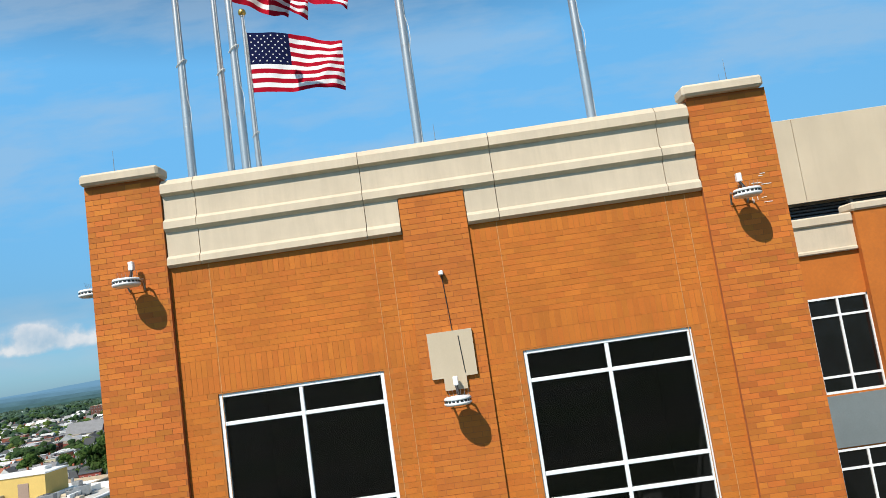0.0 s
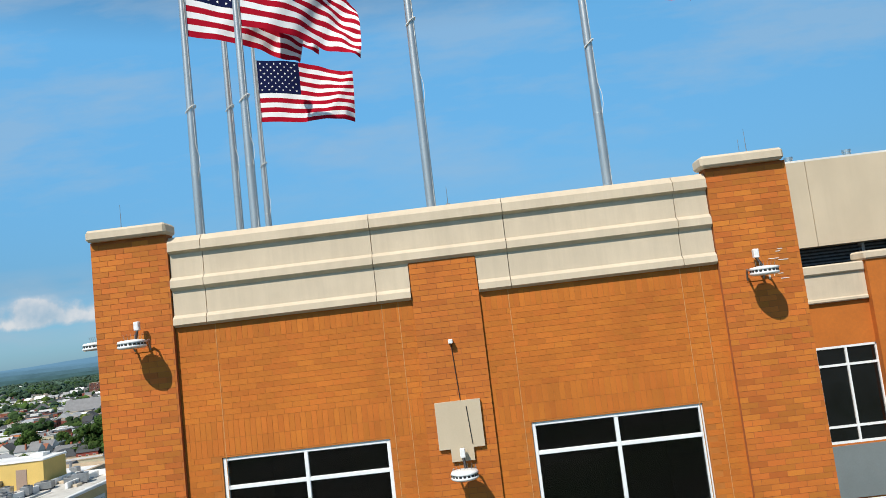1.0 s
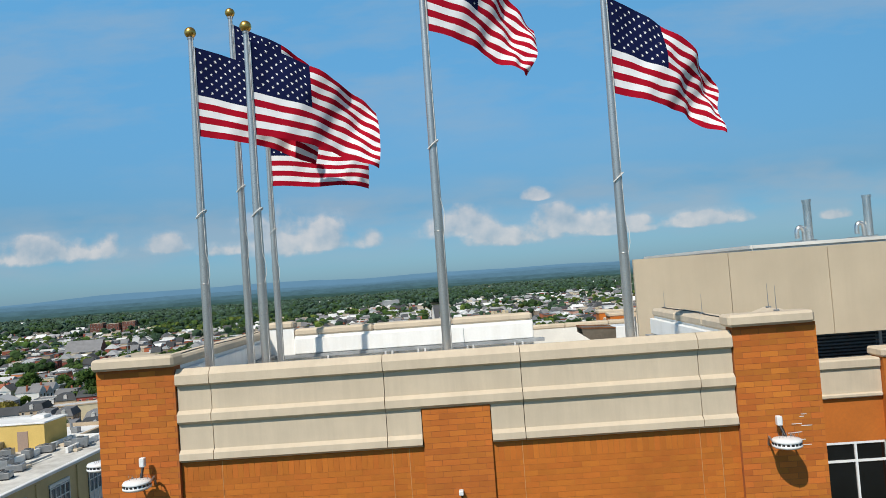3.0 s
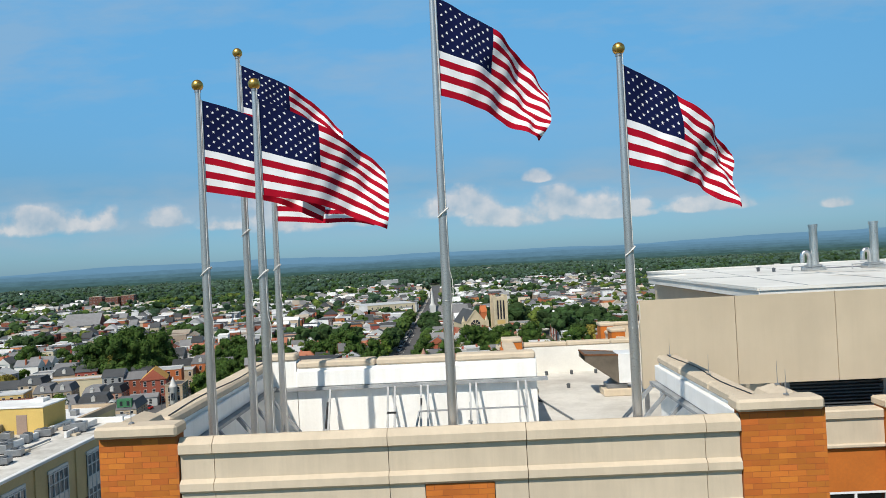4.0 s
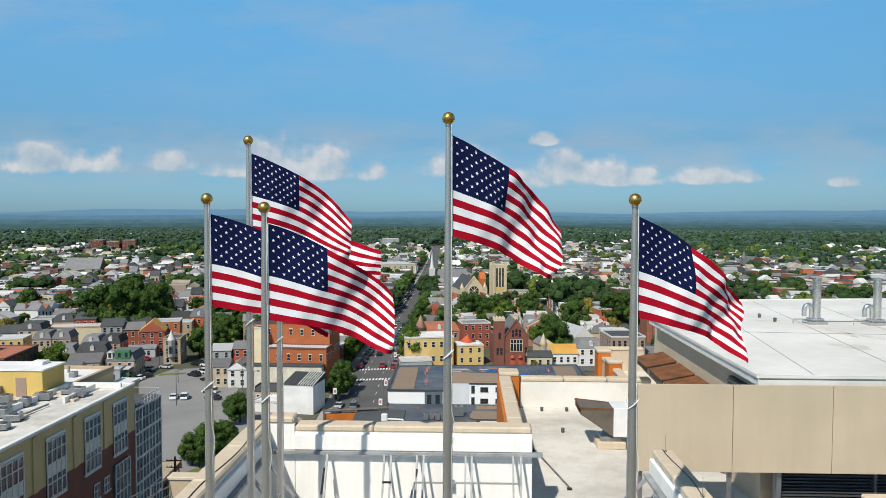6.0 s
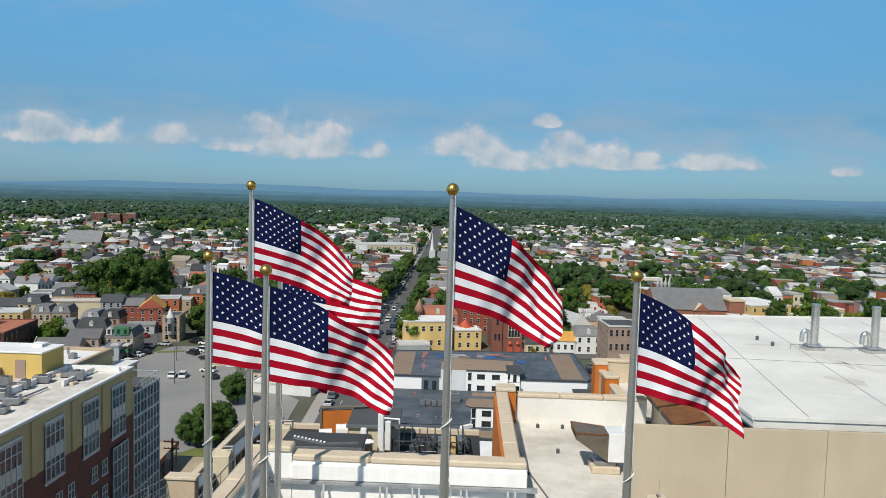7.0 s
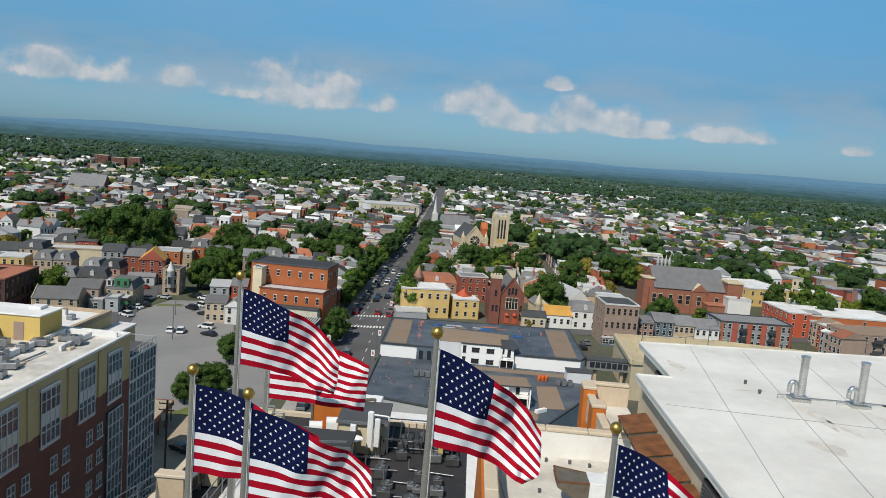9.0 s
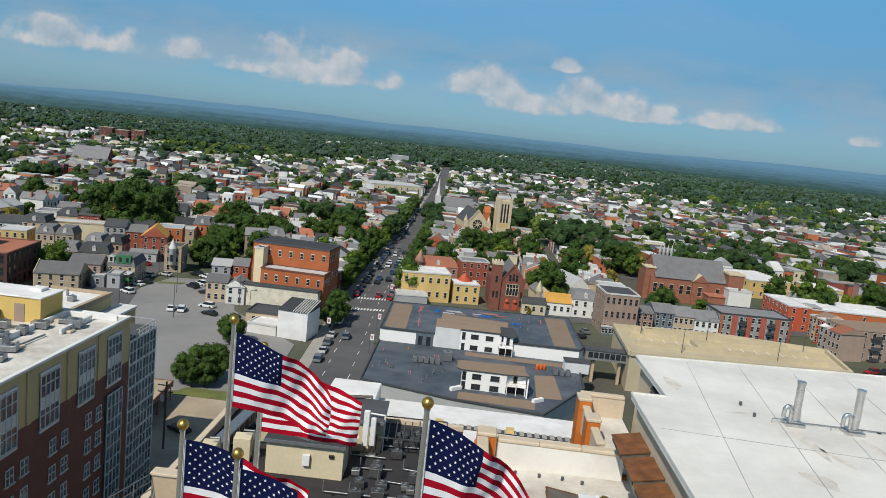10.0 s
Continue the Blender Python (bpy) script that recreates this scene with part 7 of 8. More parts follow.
part("east_tower", Shape().box(w - 3.5, w + 2.5, -2, 5, 0, 13.5), church_brick, t)
part("east_tower_cap", Shape().cbox(w - 3.8, w + 2.8, -2.3, 5.3, 13.5, 14.3, 0.1), STONE, t)
gx = w * 0.62
part("gable_front", Shape().box(gx - 3, gx + 3, -0.8, 2, 0, 9.2).gable(gx - 3, gx + 3, -0.8, 8, 9.2, 12.2, "y", 0.25, 1, 0), [church_brick, STONE], t)
wm = window_mesh(1.5, 3.4, True, STONE)
for px in (5, 7.4, 11.5, 15.5, 18.5, w * 0.62, 30):
    ob = window_part(t, wm)
    ob.location = (px, -0.82 if abs(px - gx) < 3 else -0.01, 5.4)
part("side_aisle", Shape().box(w * 0.66, w, -7, -0.9, 0, 5.2), church_brick, t)
part("side_aisle_roof", Shape().box(w * 0.655, w + 0.3, -7.3, -0.85, 5.2, 5.5), R["rust"], t)
for k in range(4):
    part("pinnacle", Shape().lathe((9 + 1.6 * k + 0.8, 16, 15.5), [(0.6, 0), (0.55, 1.8), (0.75, 2.0), (0.04, 5.5)], 6), TRIM, t)
building("tan_school", "long tan block with a white roof", 123, 308, 14, 20, 26, 7.6, W["yellow"], R["white"], 2, 5, 0, west=True)
building("tan_workshop", "tan flat-roofed workshop beside trees", 150, 308, 6, 14, 14, 7.2, W["yellow"], R["white"], 1, 4)
x, y, a, w = front(115.5, 250, 128, 251)
building("vivid_red_block", "bright red brick block with a pale roof", x, y, a, 8.5, 20, 8.8, W["vivid"], R["white"], 3, 2, 0, west=True, side_cols=6)
building("long_red_hall", "long red brick hall with a white roof", 125, 257, 3, 44, 20, 7.2, W["orange"], R["white"], 2, 3)
for k, (wm_, rf) in enumerate((("pink", "grey"), ("tan", "brown"), ("vivid", "white"), ("grey", "white"), ("taupe", "rust"), ("taupe", "rust"))):
    building("shop_house", "narrow painted shop house with a pitched roof", 121.5 - 1.2 * k, 246 - 5.4 * k, -75, 5.2, 9, 7.4 + (k % 3) * 0.6, W[wm_], R[rf], 3, 3, 0, "x" if k % 2 else "flat", rise=2, west=True, side_cols=3, group="shop houses")
x, y, a, w = front(121.5, 217, 165, 224)
t = building("brick_apartment_row", "rose brick apartment row with dark balconies", x, y, a, w, 13, 9.6, W["taupe"], R["brown"], 3, 14, 0, win=(1.1, 1.9), cornice=W["taupe"], west=True, side_cols=4)
for k in (2, 4, 7, 9, 12):
    for f in range(3):
        part("balcony", Shape().box(k * w / 14 + 0.3, (k + 1) * w / 14 + 0.6, -1.3, -0.05, 0.4 + f * 3.5, 0.6 + f * 3.5).box(k * w / 14 + 0.3, (k + 1) * w / 14 + 0.6, -1.3, -1.2, 0.6 + f * 3.5, 1.5 + f * 3.5), R["dark"], t)
# stone church with a tall square tower
t = thing("stone_church", "pale stone church with a tall square tower", "church", (-7, 388, 0), 13)
part("nave", Shape().box(3.5, 15.5, 0, 30, 0, 9), STONE, t)
part("nave_roof", Shape().gable(3.5, 15.5, 0, 30, 9, 16.5, "y", 0.2, 0, 1), [R["dark"], STONE], t)
part("gable_coping", Shape().beam((3.2, -0.2, 9.0), (9.5, -0.2, 17.0), 0.6).beam((15.8, -0.2, 9.0), (9.5, -0.2, 17.0), 0.6), STONE, t)
for px in (2.0, 15):
    part("buttress", Shape().box(px, px + 2, -0.6, 2, 0, 11).lathe((px + 1, 0.7, 11), [(1.2, 0), (0.05, 3)], 4), STONE, t)
ros = Shape().tube((9.5, -0.05, 9.0), (9.5, -0.35, 9.0), 3.3, n=24, mat=0).tube((9.5, -0.36, 9.0), (9.5, -0.42, 9.0), 2.7, n=24, mat=1)
for k in range(8):
    an = k * math.pi / 4
    ros.beam((9.5, -0.45, 9.0), (9.5 + 2.7 * math.cos(an), -0.45, 9.0 + 2.7 * math.sin(an)), 0.25)
part("rose_window", ros, [STONE, M["pane"]], t)
part("tower", Shape().box(20.5, 28, 0, 7.5, 0, 23.2), STONE, t)
for px in (20.3, 26.9):
    for py in (-0.3, 6.5):
        part("corner_pier", Shape().box(px, px + 1.3, py, py + 1.3, 0, 24.5), STONE, t)
for px in (22.2, 23.9, 25.6):
    part("belfry_opening", Shape().box(px, px + 0.9, -0.08, 0.0, 11, 21.5), M["black"], t)
part("belfry_panel", Shape().box(22, 26.6, -0.05, 0, 8.5, 10.5), W["yellow"], t)
part("red_porch", Shape().gable(15, 18.2, 8, 12, 15, 18.6, "x", 0.2).box(15, 18.2, 8, 12, 11, 15), W["orange"], t)
t = thing("white_spire_church", "dark roofed church with a slim white spire", "church", (-24, 480, 0), 13)
part("wall", Shape().box(0, 24, 0, 16, 0, 8), W["red"], t)
part("roof", Shape().gable(0, 24, 0, 16, 8, 14.0, "x", 0.4, 0, 1), [R["grey"], W["red"]], t)
part("steeple", Shape().box(-2.8, 0.8, 0.4, 4.0, 0, 15).lathe((-1, 2.2, 15), [(1.8, 0), (1.3, 1.2), (0.05, 12)], 8), TRIM, t, "slim white spire")
building("long_cream_store", "long cream store building", -86, 574, 22, 44, 30, 10.5, W["cream"], R["silver"], 2, 9, west=True)
for k in range(3):
    building("brick_school_block", "red-brown brick apartment block with pale bands", -446 + 17 * k, 832 + 4.5 * k, 14, 14, 16, 16.5 - 1.5 * (k % 2), W["brown"], R["silver"], 4, 4, 1, side_cols=3, cornice=W["tan"], group="brick apartment blocks")
building("slate_hall", "broad hall under a grey slate roof", -318, 548, 14, 26, 24, 7, W["brown"], R["grey"], 2, 0, 0, "x", rise=9)
t = building("east_spire_church", "brown stone church with a pointed tower", 240, 628, 14, 20, 16, 9, W["brown"], R["grey"], 2, 3, 0, "y", rise=6)
part("spire", Shape().box(-3, 1, 0, 4, 0, 14).lathe((-1, 2, 14), [(2.4, 0), (0.05, 7)], 4), R["grey"], t)

# dense terraces west of the lot
lr = random.Random(31)
for x0, y0, n, step, rz in ((-184, 246, 3, 8.5, 14), (-176, 272, 3, 8.2, 14), (-136, 272, 3, 8.0, 14), (-182, 222, 2, 8.0, 14), (-146, 262, 0, 8.5, 14), (-138, 254, 2, 7.5, 14), (-124, 284, 4, 7.5, 14), (-90, 272, 3, 8, 14), (-66, 262, 2, 7, 14), (-62, 280, 2, 7, 14)):
    for k in range(n):
        wk, rk = lr.choice(("grey", "tan", "orange", "cream", "white", "red", "taupe")), lr.choice(("grey", "dark", "silver", "grey"))
        a_ = radians(rz)
        building("row_house", "small %s row house with a %s roof" % ({"grey": "grey sided", "tan": "tan stone", "orange": "orange brick", "cream": "cream stucco", "white": "white sided", "red": "red brick", "taupe": "taupe brick"}[wk], {"grey": "grey", "dark": "dark", "silver": "silver"}[rk]),
                 x0 + step * k * math.cos(a_), y0 + step * k * math.sin(a_), rz, step - 0.2, lr.uniform(9, 12), lr.uniform(6.5, 9), W[wk], R[rk], lr.choice((2, 3)), 3, 1, lr.choice(("x", "mansard", "flat", "y")), group="row houses", rise=2.4, side_cols=3, category="house")

# ---- trees ----
BARK = material("bark", (0.07, 0.05, 0.035), 0.95, vary=0.25, fine=8)


def leaf_material(name, colour):
    mt = material(name, colour, 0.8, vary=0.32, scale=0.35, fine=1.6, bump=0.6, dist=0.25, island=0.28, hue=0.015, spec=0.2)
    b = mt.node_tree.nodes["Principled BSDF"]
    b.inputs["Subsurface Weight"].default_value = 0.0
    return mt


LEAVES = [leaf_material("maple_leaves", (0.078, 0.130, 0.018)), leaf_material("oak_leaves", (0.044, 0.084, 0.015)),
          leaf_material("lime_leaves", (0.140, 0.185, 0.022)), leaf_material("early_autumn_leaves", (0.22, 0.18, 0.035))]


def lump(seed, fine=False):
    """An uneven leafy clump: vertices about the origin with a radius near one, and its faces."""
    bm = bmesh.new()
    bmesh.ops.create_icosphere(bm, subdivisions=2 if fine else 1, radius=1.0)
    for v in bm.verts:
        d = v.co.normalized()
        k = 1 + 0.55 * noise.noise(d * 1.7 + Vector((seed * 3.1, 0, 0))) + 0.35 * noise.noise(d * 4.1 + Vector((0, seed * 1.7, 0)))
        v.co = Vector((d.x, d.y, d.z * 0.86)) * k
    bm.verts.ensure_lookup_table()
    out = np.array([v.co[:] for v in bm.verts]), [tuple(v.index for v in f.verts) for f in bm.faces]
    bm.free()
    return out


LUMPS = [lump(i) for i in range(10)]
FINE_LUMPS = [lump(i, True) for i in range(8)]


def add_lump(shape, r, centre, size, fine=False, mat=0, flat=1.0):
    base, faces = r.choice(FINE_LUMPS if fine else LUMPS)
    a = r.uniform(0, 6.28)
    c, s = math.cos(a) * size, math.sin(a) * size
    x, y, z = base[:, 0], base[:, 1], base[:, 2]
    pts = np.stack((x * c - y * s + centre[0], x * s + y * c + centre[1], z * size * flat + centre[2]), 1)
    shape.add(pts.tolist(), faces, mat, fine)


def tree_meshes(seed, height, radius, leaf, clumps=30, per=120, leaf_size=0.38):
    """The trunk with limbs, and a crown of leafy clumps covered with separate leaf sprays, of one kind of tree."""
    r = random.Random(seed)
    trunk = Shape()
    th = height * 0.42
    trunk.tube((0, 0, -0.2), (0.1, 0.05, th), height * 0.028, height * 0.016, 8)
    crown = Shape()
    for i in range(clumps):
        a = r.uniform(0, 2 * math.pi)
        q = math.sqrt(r.random())
        zt = r.random()
        prof = math.sin(math.pi * (0.18 + 0.77 * zt)) ** 0.7
        c = Vector((radius * 0.84 * q * prof * math.cos(a), radius * 0.84 * q * prof * math.sin(a), height * (0.26 + 0.62 * zt)))
        if i < 9:
            trunk.tube((0.1, 0.05, th * r.uniform(0.6, 1.0)), c, height * 0.011, 0.03, 5)
        rr = radius * r.uniform(0.20, 0.34)
        add_lump(crown, r, c, rr * 0.70, True)
        for k in range(per):
            d = Vector((r.gauss(0, 1), r.gauss(0, 1), r.gauss(0.15, 0.8))).normalized()
            p = c + d * rr * r.uniform(0.62, 1.12)
            n = (d + Vector((r.gauss(0, 0.3), r.gauss(0, 0.3), r.gauss(0.15, 0.3)))).normalized()
            u = n.orthogonal().normalized()
            v = n.cross(u)
            s = leaf_size * r.uniform(0.5, 1.1)
            an = r.uniform(0, 6.28)
            u, v = u * math.cos(an) + v * math.sin(an), v * math.cos(an) - u * math.sin(an)
            crown.add([p - u * s, p - v * s * 0.55, p + u * s, p + v * s * 0.55], [(0, 1, 2, 3)])
    return trunk.mesh("trunk", [BARK]), crown.mesh("crown", [leaf])


KINDS = [tree_meshes(1, 11, 4.6, LEAVES[0]), tree_meshes(2, 14, 6.0, LEAVES[1], 38, 130, 0.42), tree_meshes(3, 8.5, 3.6, LEAVES[2], 26, 100, 0.30),
         tree_meshes(4, 12, 5.2, LEAVES[1], 34, 125, 0.38), tree_meshes(5, 9.5, 4.0, LEAVES[3], 26, 100, 0.32), tree_meshes(6, 10, 3.6, LEAVES[0], 28, 105, 0.32)]
KIND_LABEL = ["broad green maple with a full crown", "large dark green oak with an uneven crown", "light green street tree with a rounded crown",
              "dark green spreading tree with gaps in the crown", "yellowing tree with a thin crown", "upright green street tree beside the road"]


FAR_TREES = []


def tree(x, y, kind, size=1.0, rz=0.0, group="town trees"):
    if y > 345:
        FAR_TREES.append((x, y, size * (11, 14, 8.5, 12, 9.5, 10)[kind], kind))
        return None
    t = thing("tree", KIND_LABEL[kind], "tree", (x, y, ground_height(x, y) - 0.05), rz, group)
    part("trunk", KINDS[kind][0], None, t)
    part("crown", KINDS[kind][1], None, t)
    t.scale = (size, size, size * (0.92 + 0.16 * ((x * 7.3 + y * 3.1) % 1.0)))
    return t


rng = random.Random(21)
WOODS = [(-146, 288, 17, 12, 12, 1, 1.5), (-200, 330, 18, 8, 8, 2, 1.1), (-118, 330, 14, 8, 4, 3, 1.2), (-93, 248, 6, 9, 8, 1, 0.95), (-76, 252, 9, 6, 6, 3, 0.95), (-88, 286, 12, 8, 9, 1, 1.1), (-62, 272, 5, 5, 2, 2, 1.0),
         (-64, 306, 12, 8, 8, 3, 1.15), (-70, 360, 20, 14, 8, 1, 1.1), (-130, 207, 4, 6, 5, 0, 0.8), (-178, 262, 12, 8, 4, 4, 1.0), (5, 318, 12, 7, 6, 1, 1.05),
         (26, 322, 8, 6, 4, 3, 1.1), (29, 266, 5, 5, 4, 1, 1.05), (60, 402, 16, 14, 9, 1, 1.1), (70, 333, 12, 8, 6, 1, 1.05), (50, 430, 14, 10, 6, 2, 1.0), (-36.6, 187, 1.0, 3, 2, 1, 0.6), (32, 244, 3, 4, 2, 3, 1.0), (62, 372, 14, 12, 4, 1, 1.0), (100, 345, 14, 14, 6, 0, 1.0),
         (128, 372, 22, 14, 8, 3, 1.1), (68, 240, 5, 4, 3, 1, 0.85), (86, 246, 5, 3, 2, 3, 0.8), (140, 300, 10, 6, 5, 0, 1.0), (165, 300, 8, 6, 4, 2, 1.0), (180, 282, 12, 8, 6, 1, 1.0),
         (200, 240, 10, 10, 6, 1, 1.1), (-50.8, 133.5, 1.5, 1.5, 3, 3, 0.62), (-57.0, 159, 0.9, 4, 4, 3, 0.56), (16, 432, 16, 8, 6, 1, 1.1), (-200, 360, 24, 12, 8, 0, 1.0),
         (-30, 440, 10, 8, 3, 3, 1.0), (170, 420, 24, 12, 8, 1, 1.1), (230, 380, 20, 14, 7, 0, 1.0), (-260, 420, 24, 12, 8, 3, 1.0), (20, 224.6, 1.2, 0.6, 1, 2, 0.4), (-37, 197, 1.2, 6, 5, 5, 0.62)]
for cx, cy, rx, ry, n, kind, size in WOODS:
    for k in range(n):
        a, q = rng.uniform(0, 6.28), math.sqrt(rng.random())
        kk = kind if rng.random() < 0.7 else rng.choice((0, 1, 2, 3, 4))
        tree(cx + rx * q * math.cos(a), cy + ry * q * math.sin(a), kk, size * rng.uniform(0.8, 1.2), rng.uniform(0, 360))
for x, y, kind, size in ((-56.3, 130.2, 1, 0.50), (-54.4, 129.0, 3, 0.52), (-53.6, 132.4, 1, 0.66), (-52.0, 129.6, 1, 0.44)):
    tree(x, y, kind, size, 37 * size * 10, "lot trees")
for k in range(80):
    y = rng.uniform(265, 470)
    x = rng.uniform(-0.55, 0.6) * (y + 12)
    if abs(x - street_x(y)) > 16 and not (-12 < x < 32 and 350 < y < 425) and not (60 < x < 125 and y < 322):
        tree(x, y, rng.choice((0, 1, 1, 3, 3, 2, 4)), rng.uniform(0.8, 1.25), rng.uniform(0, 360))
for y in range(232, 520, 8):
    for off in (-10.2, 10.0):
        if rng.random() < 0.9:
            tree(street_x(y) + off + rng.uniform(-0.5, 0.5), y + rng.uniform(-2, 2), rng.choice((0, 5, 5, 3)), rng.uniform(0.78, 1.08), rng.uniform(0, 360), "street trees")
for y in range(118, 200, 6):
    tree(street_x(y) + 8.2, y, rng.choice((2, 4)), rng.uniform(0.34, 0.46), rng.uniform(0, 360), "young street trees")

# ---- rows of houses ----
PROTO = []
NAMES = {"red": "red brick", "orange": "orange brick", "brown": "brown brick", "cream": "cream stucco", "white": "white sided", "grey": "grey sided", "tan": "tan stone",
         "taupe": "taupe brick", "blue": "slate blue", "pink": "rose painted", "yellow": "yellow stucco"}
COMBOS = [("tan", "silver", "flat"), ("orange", "grey", "x"), ("cream", "dark", "flat"), ("white", "silver", "flat"), ("red", "white", "flat"), ("grey", "silver", "flat"), ("pink", "dark", "flat"), ("red", "grey", "x"), ("white", "grey", "y"), ("grey", "dark", "x"), ("cream", "silver", "flat"), ("red", "silver", "flat"), ("tan", "grey", "mansard"), ("orange", "dark", "flat"),
          ("white", "silver", "flat"), ("pink", "rust", "x"), ("brown", "grey", "y"), ("taupe", "grey", "mansard"), ("grey", "silver", "x"), ("white", "rust", "y"), ("cream", "grey", "x")]
hr = random.Random(5)
for wl_, rf_, st in COMBOS:
    w_, d_, h_ = hr.uniform(4.7, 6.4), hr.uniform(8.5, 11), hr.uniform(6.4, 8.8)
    lab = "%s terraced house with a %s roof" % (NAMES[wl_], {"x": "pitched", "y": "gabled", "flat": "flat", "mansard": "mansard"}[st])
    t = building("terraced_house", lab, 0, -400, 0, w_, d_, h_, W[wl_], R[rf_], 2, 2, 0, st, group="terraced houses", win=(1.0, 1.7), rise=hr.uniform(2.0, 3.2), category="house")
    part("chimney", Shape().box(0.4, 1.1, d_ * 0.5, d_ * 0.5 + 0.7, h_, h_ + 3.4 if st != "flat" else h_ + 1.4), W["red"], t)
    part("door", Shape().box(w_ - 1.5, w_ - 0.5, -0.06, 0.0, 0.2, 2.3), W["blue"], t)
    PROTO.append((t, w_, d_))

TAKEN = [(-112, -48, 100, 262), (-48, 60, 100, 226), (-26, 60, 220, 262), (60, 175, 195, 262), (-182, -94, 190, 300), (62, 122, 270, 322), (112, 172, 300, 338), (-14, 32, 380, 428), (-30, 4, 474, 506), (-92, -36, 568, 620), (-324, -288, 540, 580), (-450, -390, 826, 866), (230, 264, 622, 648)]
SPOTS = [(c[0], c[1], c[2] * 0.8, c[3] * 0.8) for c in WOODS]


def is_free(x, y):
    if any(a < x < b and c < y < d for a, b, c, d in TAKEN):
        return False
    if any(((x - cx) / rx) ** 2 + ((y - cy) / ry) ** 2 < 1 for cx, cy, rx, ry in SPOTS if rx > 4):
        return False
    return abs(x - street_x(y)) > 11


far = {k: Shape() for k in ("wall", "roof")}
FARW = [W[k] for k in ("red", "white", "grey", "cream", "tan", "orange", "pink", "taupe")]
far_walls = [material("far_" + m_.name, c_, 0.9, vary=0.1, scale=0.2, fine=1.5, bump=0, island=0.25, hue=0.01) for m_, c_ in zip(FARW, ((0.28, 0.085, 0.055), (0.66, 0.66, 0.65), (0.34, 0.35, 0.36), (0.58, 0.50, 0.36), (0.42, 0.33, 0.24), (0.42, 0.14, 0.06), (0.48, 0.27, 0.21), (0.32, 0.25, 0.20)))]
far_roofs = [material("far_roof_%s" % n_, c_, 0.85, vary=0.12, scale=0.2, fine=1.5, bump=0, island=0.3) for n_, c_ in (("dark", (0.06, 0.062, 0.066)), ("grey", (0.17, 0.17, 0.175)), ("silver", (0.36, 0.365, 0.37)), ("white", (0.62, 0.62, 0.61)), ("rust", (0.30, 0.12, 0.075)), ("tan", (0.36, 0.31, 0.25)))]
far_pane = M["pane"]
house_walls, house_roofs, house_windows = Shape(), Shape(), Shape()


def far_house(x, y, rz, w, d, h, wi, ri, style, windows):
    m = pose(x, y, ground_height(x, y) - 0.3, 0, 0, rz)
    house_walls.box(0, w, 0, d, 0, h, wi, m)
    n = len(house_roofs.v)
    if style == 0:
        house_roofs.box(-0.1, w + 0.1, -0.1, d + 0.1, h, h + 0.4, ri)
    else:
        house_roofs.gable(0, w, 0, d, h, h + 0.36 * (d if style == 1 else w), "x" if style == 1 else "y", 0.25, ri, ri)
    house_roofs.v[n:] = [tuple(m @ Vector(p)) for p in house_roofs.v[n:]]
    if windows:
        for f in (0.3, 0.74):
            for c in (0.27, 0.73):
                house_windows.box(w * c - 0.5, w * c + 0.5, -0.06, -0.01, h * f - 0.8, h * f + 0.8, 0, m)


count = 0
hr = random.Random(11)
us = [-510, -420, -330, -240, -160, -82, 0, 72, 150, 230, 320, 410, 500]
vs_ = [215, 300, 395, 490, 590, 690, 780]
for u0, u1 in zip(us, us[1:]):
    for v0, v1 in zip(vs_, vs_[1:]):
        g0 = 12 if u0 in (0,) else 6
        g1 = 12 if u1 in (0,) else 6
        rows = []
        for uu, face in ((u0 + g0, -90), (u1 - g1, 90)):
            v = v0 + 8
            while v < v1 - 10:
                k = hr.randrange(len(PROTO))
                wd = PROTO[k][1]
                rows.append((uu, v + (wd if face == -90 else 0), face, k))
                v += wd + (hr.uniform(2, 5) if hr.random() < 0.16 else 0.05)
        for vv, face in ((v0 + 6, 0), (v1 - 6, 180)):
            u = u0 + 22
            while u < u1 - 26:
                k = hr.randrange(len(PROTO))
                wd = PROTO[k][1]
                rows.append((u + (wd if face == 180 else 0), vv, face, k))
                u += wd + (hr.uniform(2, 5) if hr.random() < 0.16 else 0.05)
        mid = (v0 + v1) / 2
        u = u0 + 24
        while u < u1 - 26:
            rows.append((u, mid - 5, 0, hr.randrange(len(PROTO))))
            if v0 >= 300:
                rows.append((u + hr.uniform(-1, 1), mid - 22, 0, hr.randrange(len(PROTO))))
                rows.append((u + hr.uniform(-1, 1), mid + 13, 0, hr.randrange(len(PROTO))))
            u += hr.uniform(5.5, 9) if v0 >= 300 else hr.uniform(7.5, 14)
        for uu, v, face, k in rows:
            x, y = grid(uu, v)
            if not is_free(x, y) or abs(x + 1) > 0.62 * (y + 12) + 20:
                continue
            if hr.random() < 0.12:
                if hr.random() < 0.8:
                    tree(x, y, hr.choice((0, 1, 2, 3, 5)), hr.uniform(0.6, 1.0), hr.uniform(0, 360))
                continue
            rz = face + 13 + (0 if face in (0, 180) else -14)
            if y < 375 and count < 165:
                copy_thing(PROTO[k][0], pose(x, y, ground_height(x, y) - 0.05, 0, 0, rz))
                count += 1
            else:
                p = PROTO[k]
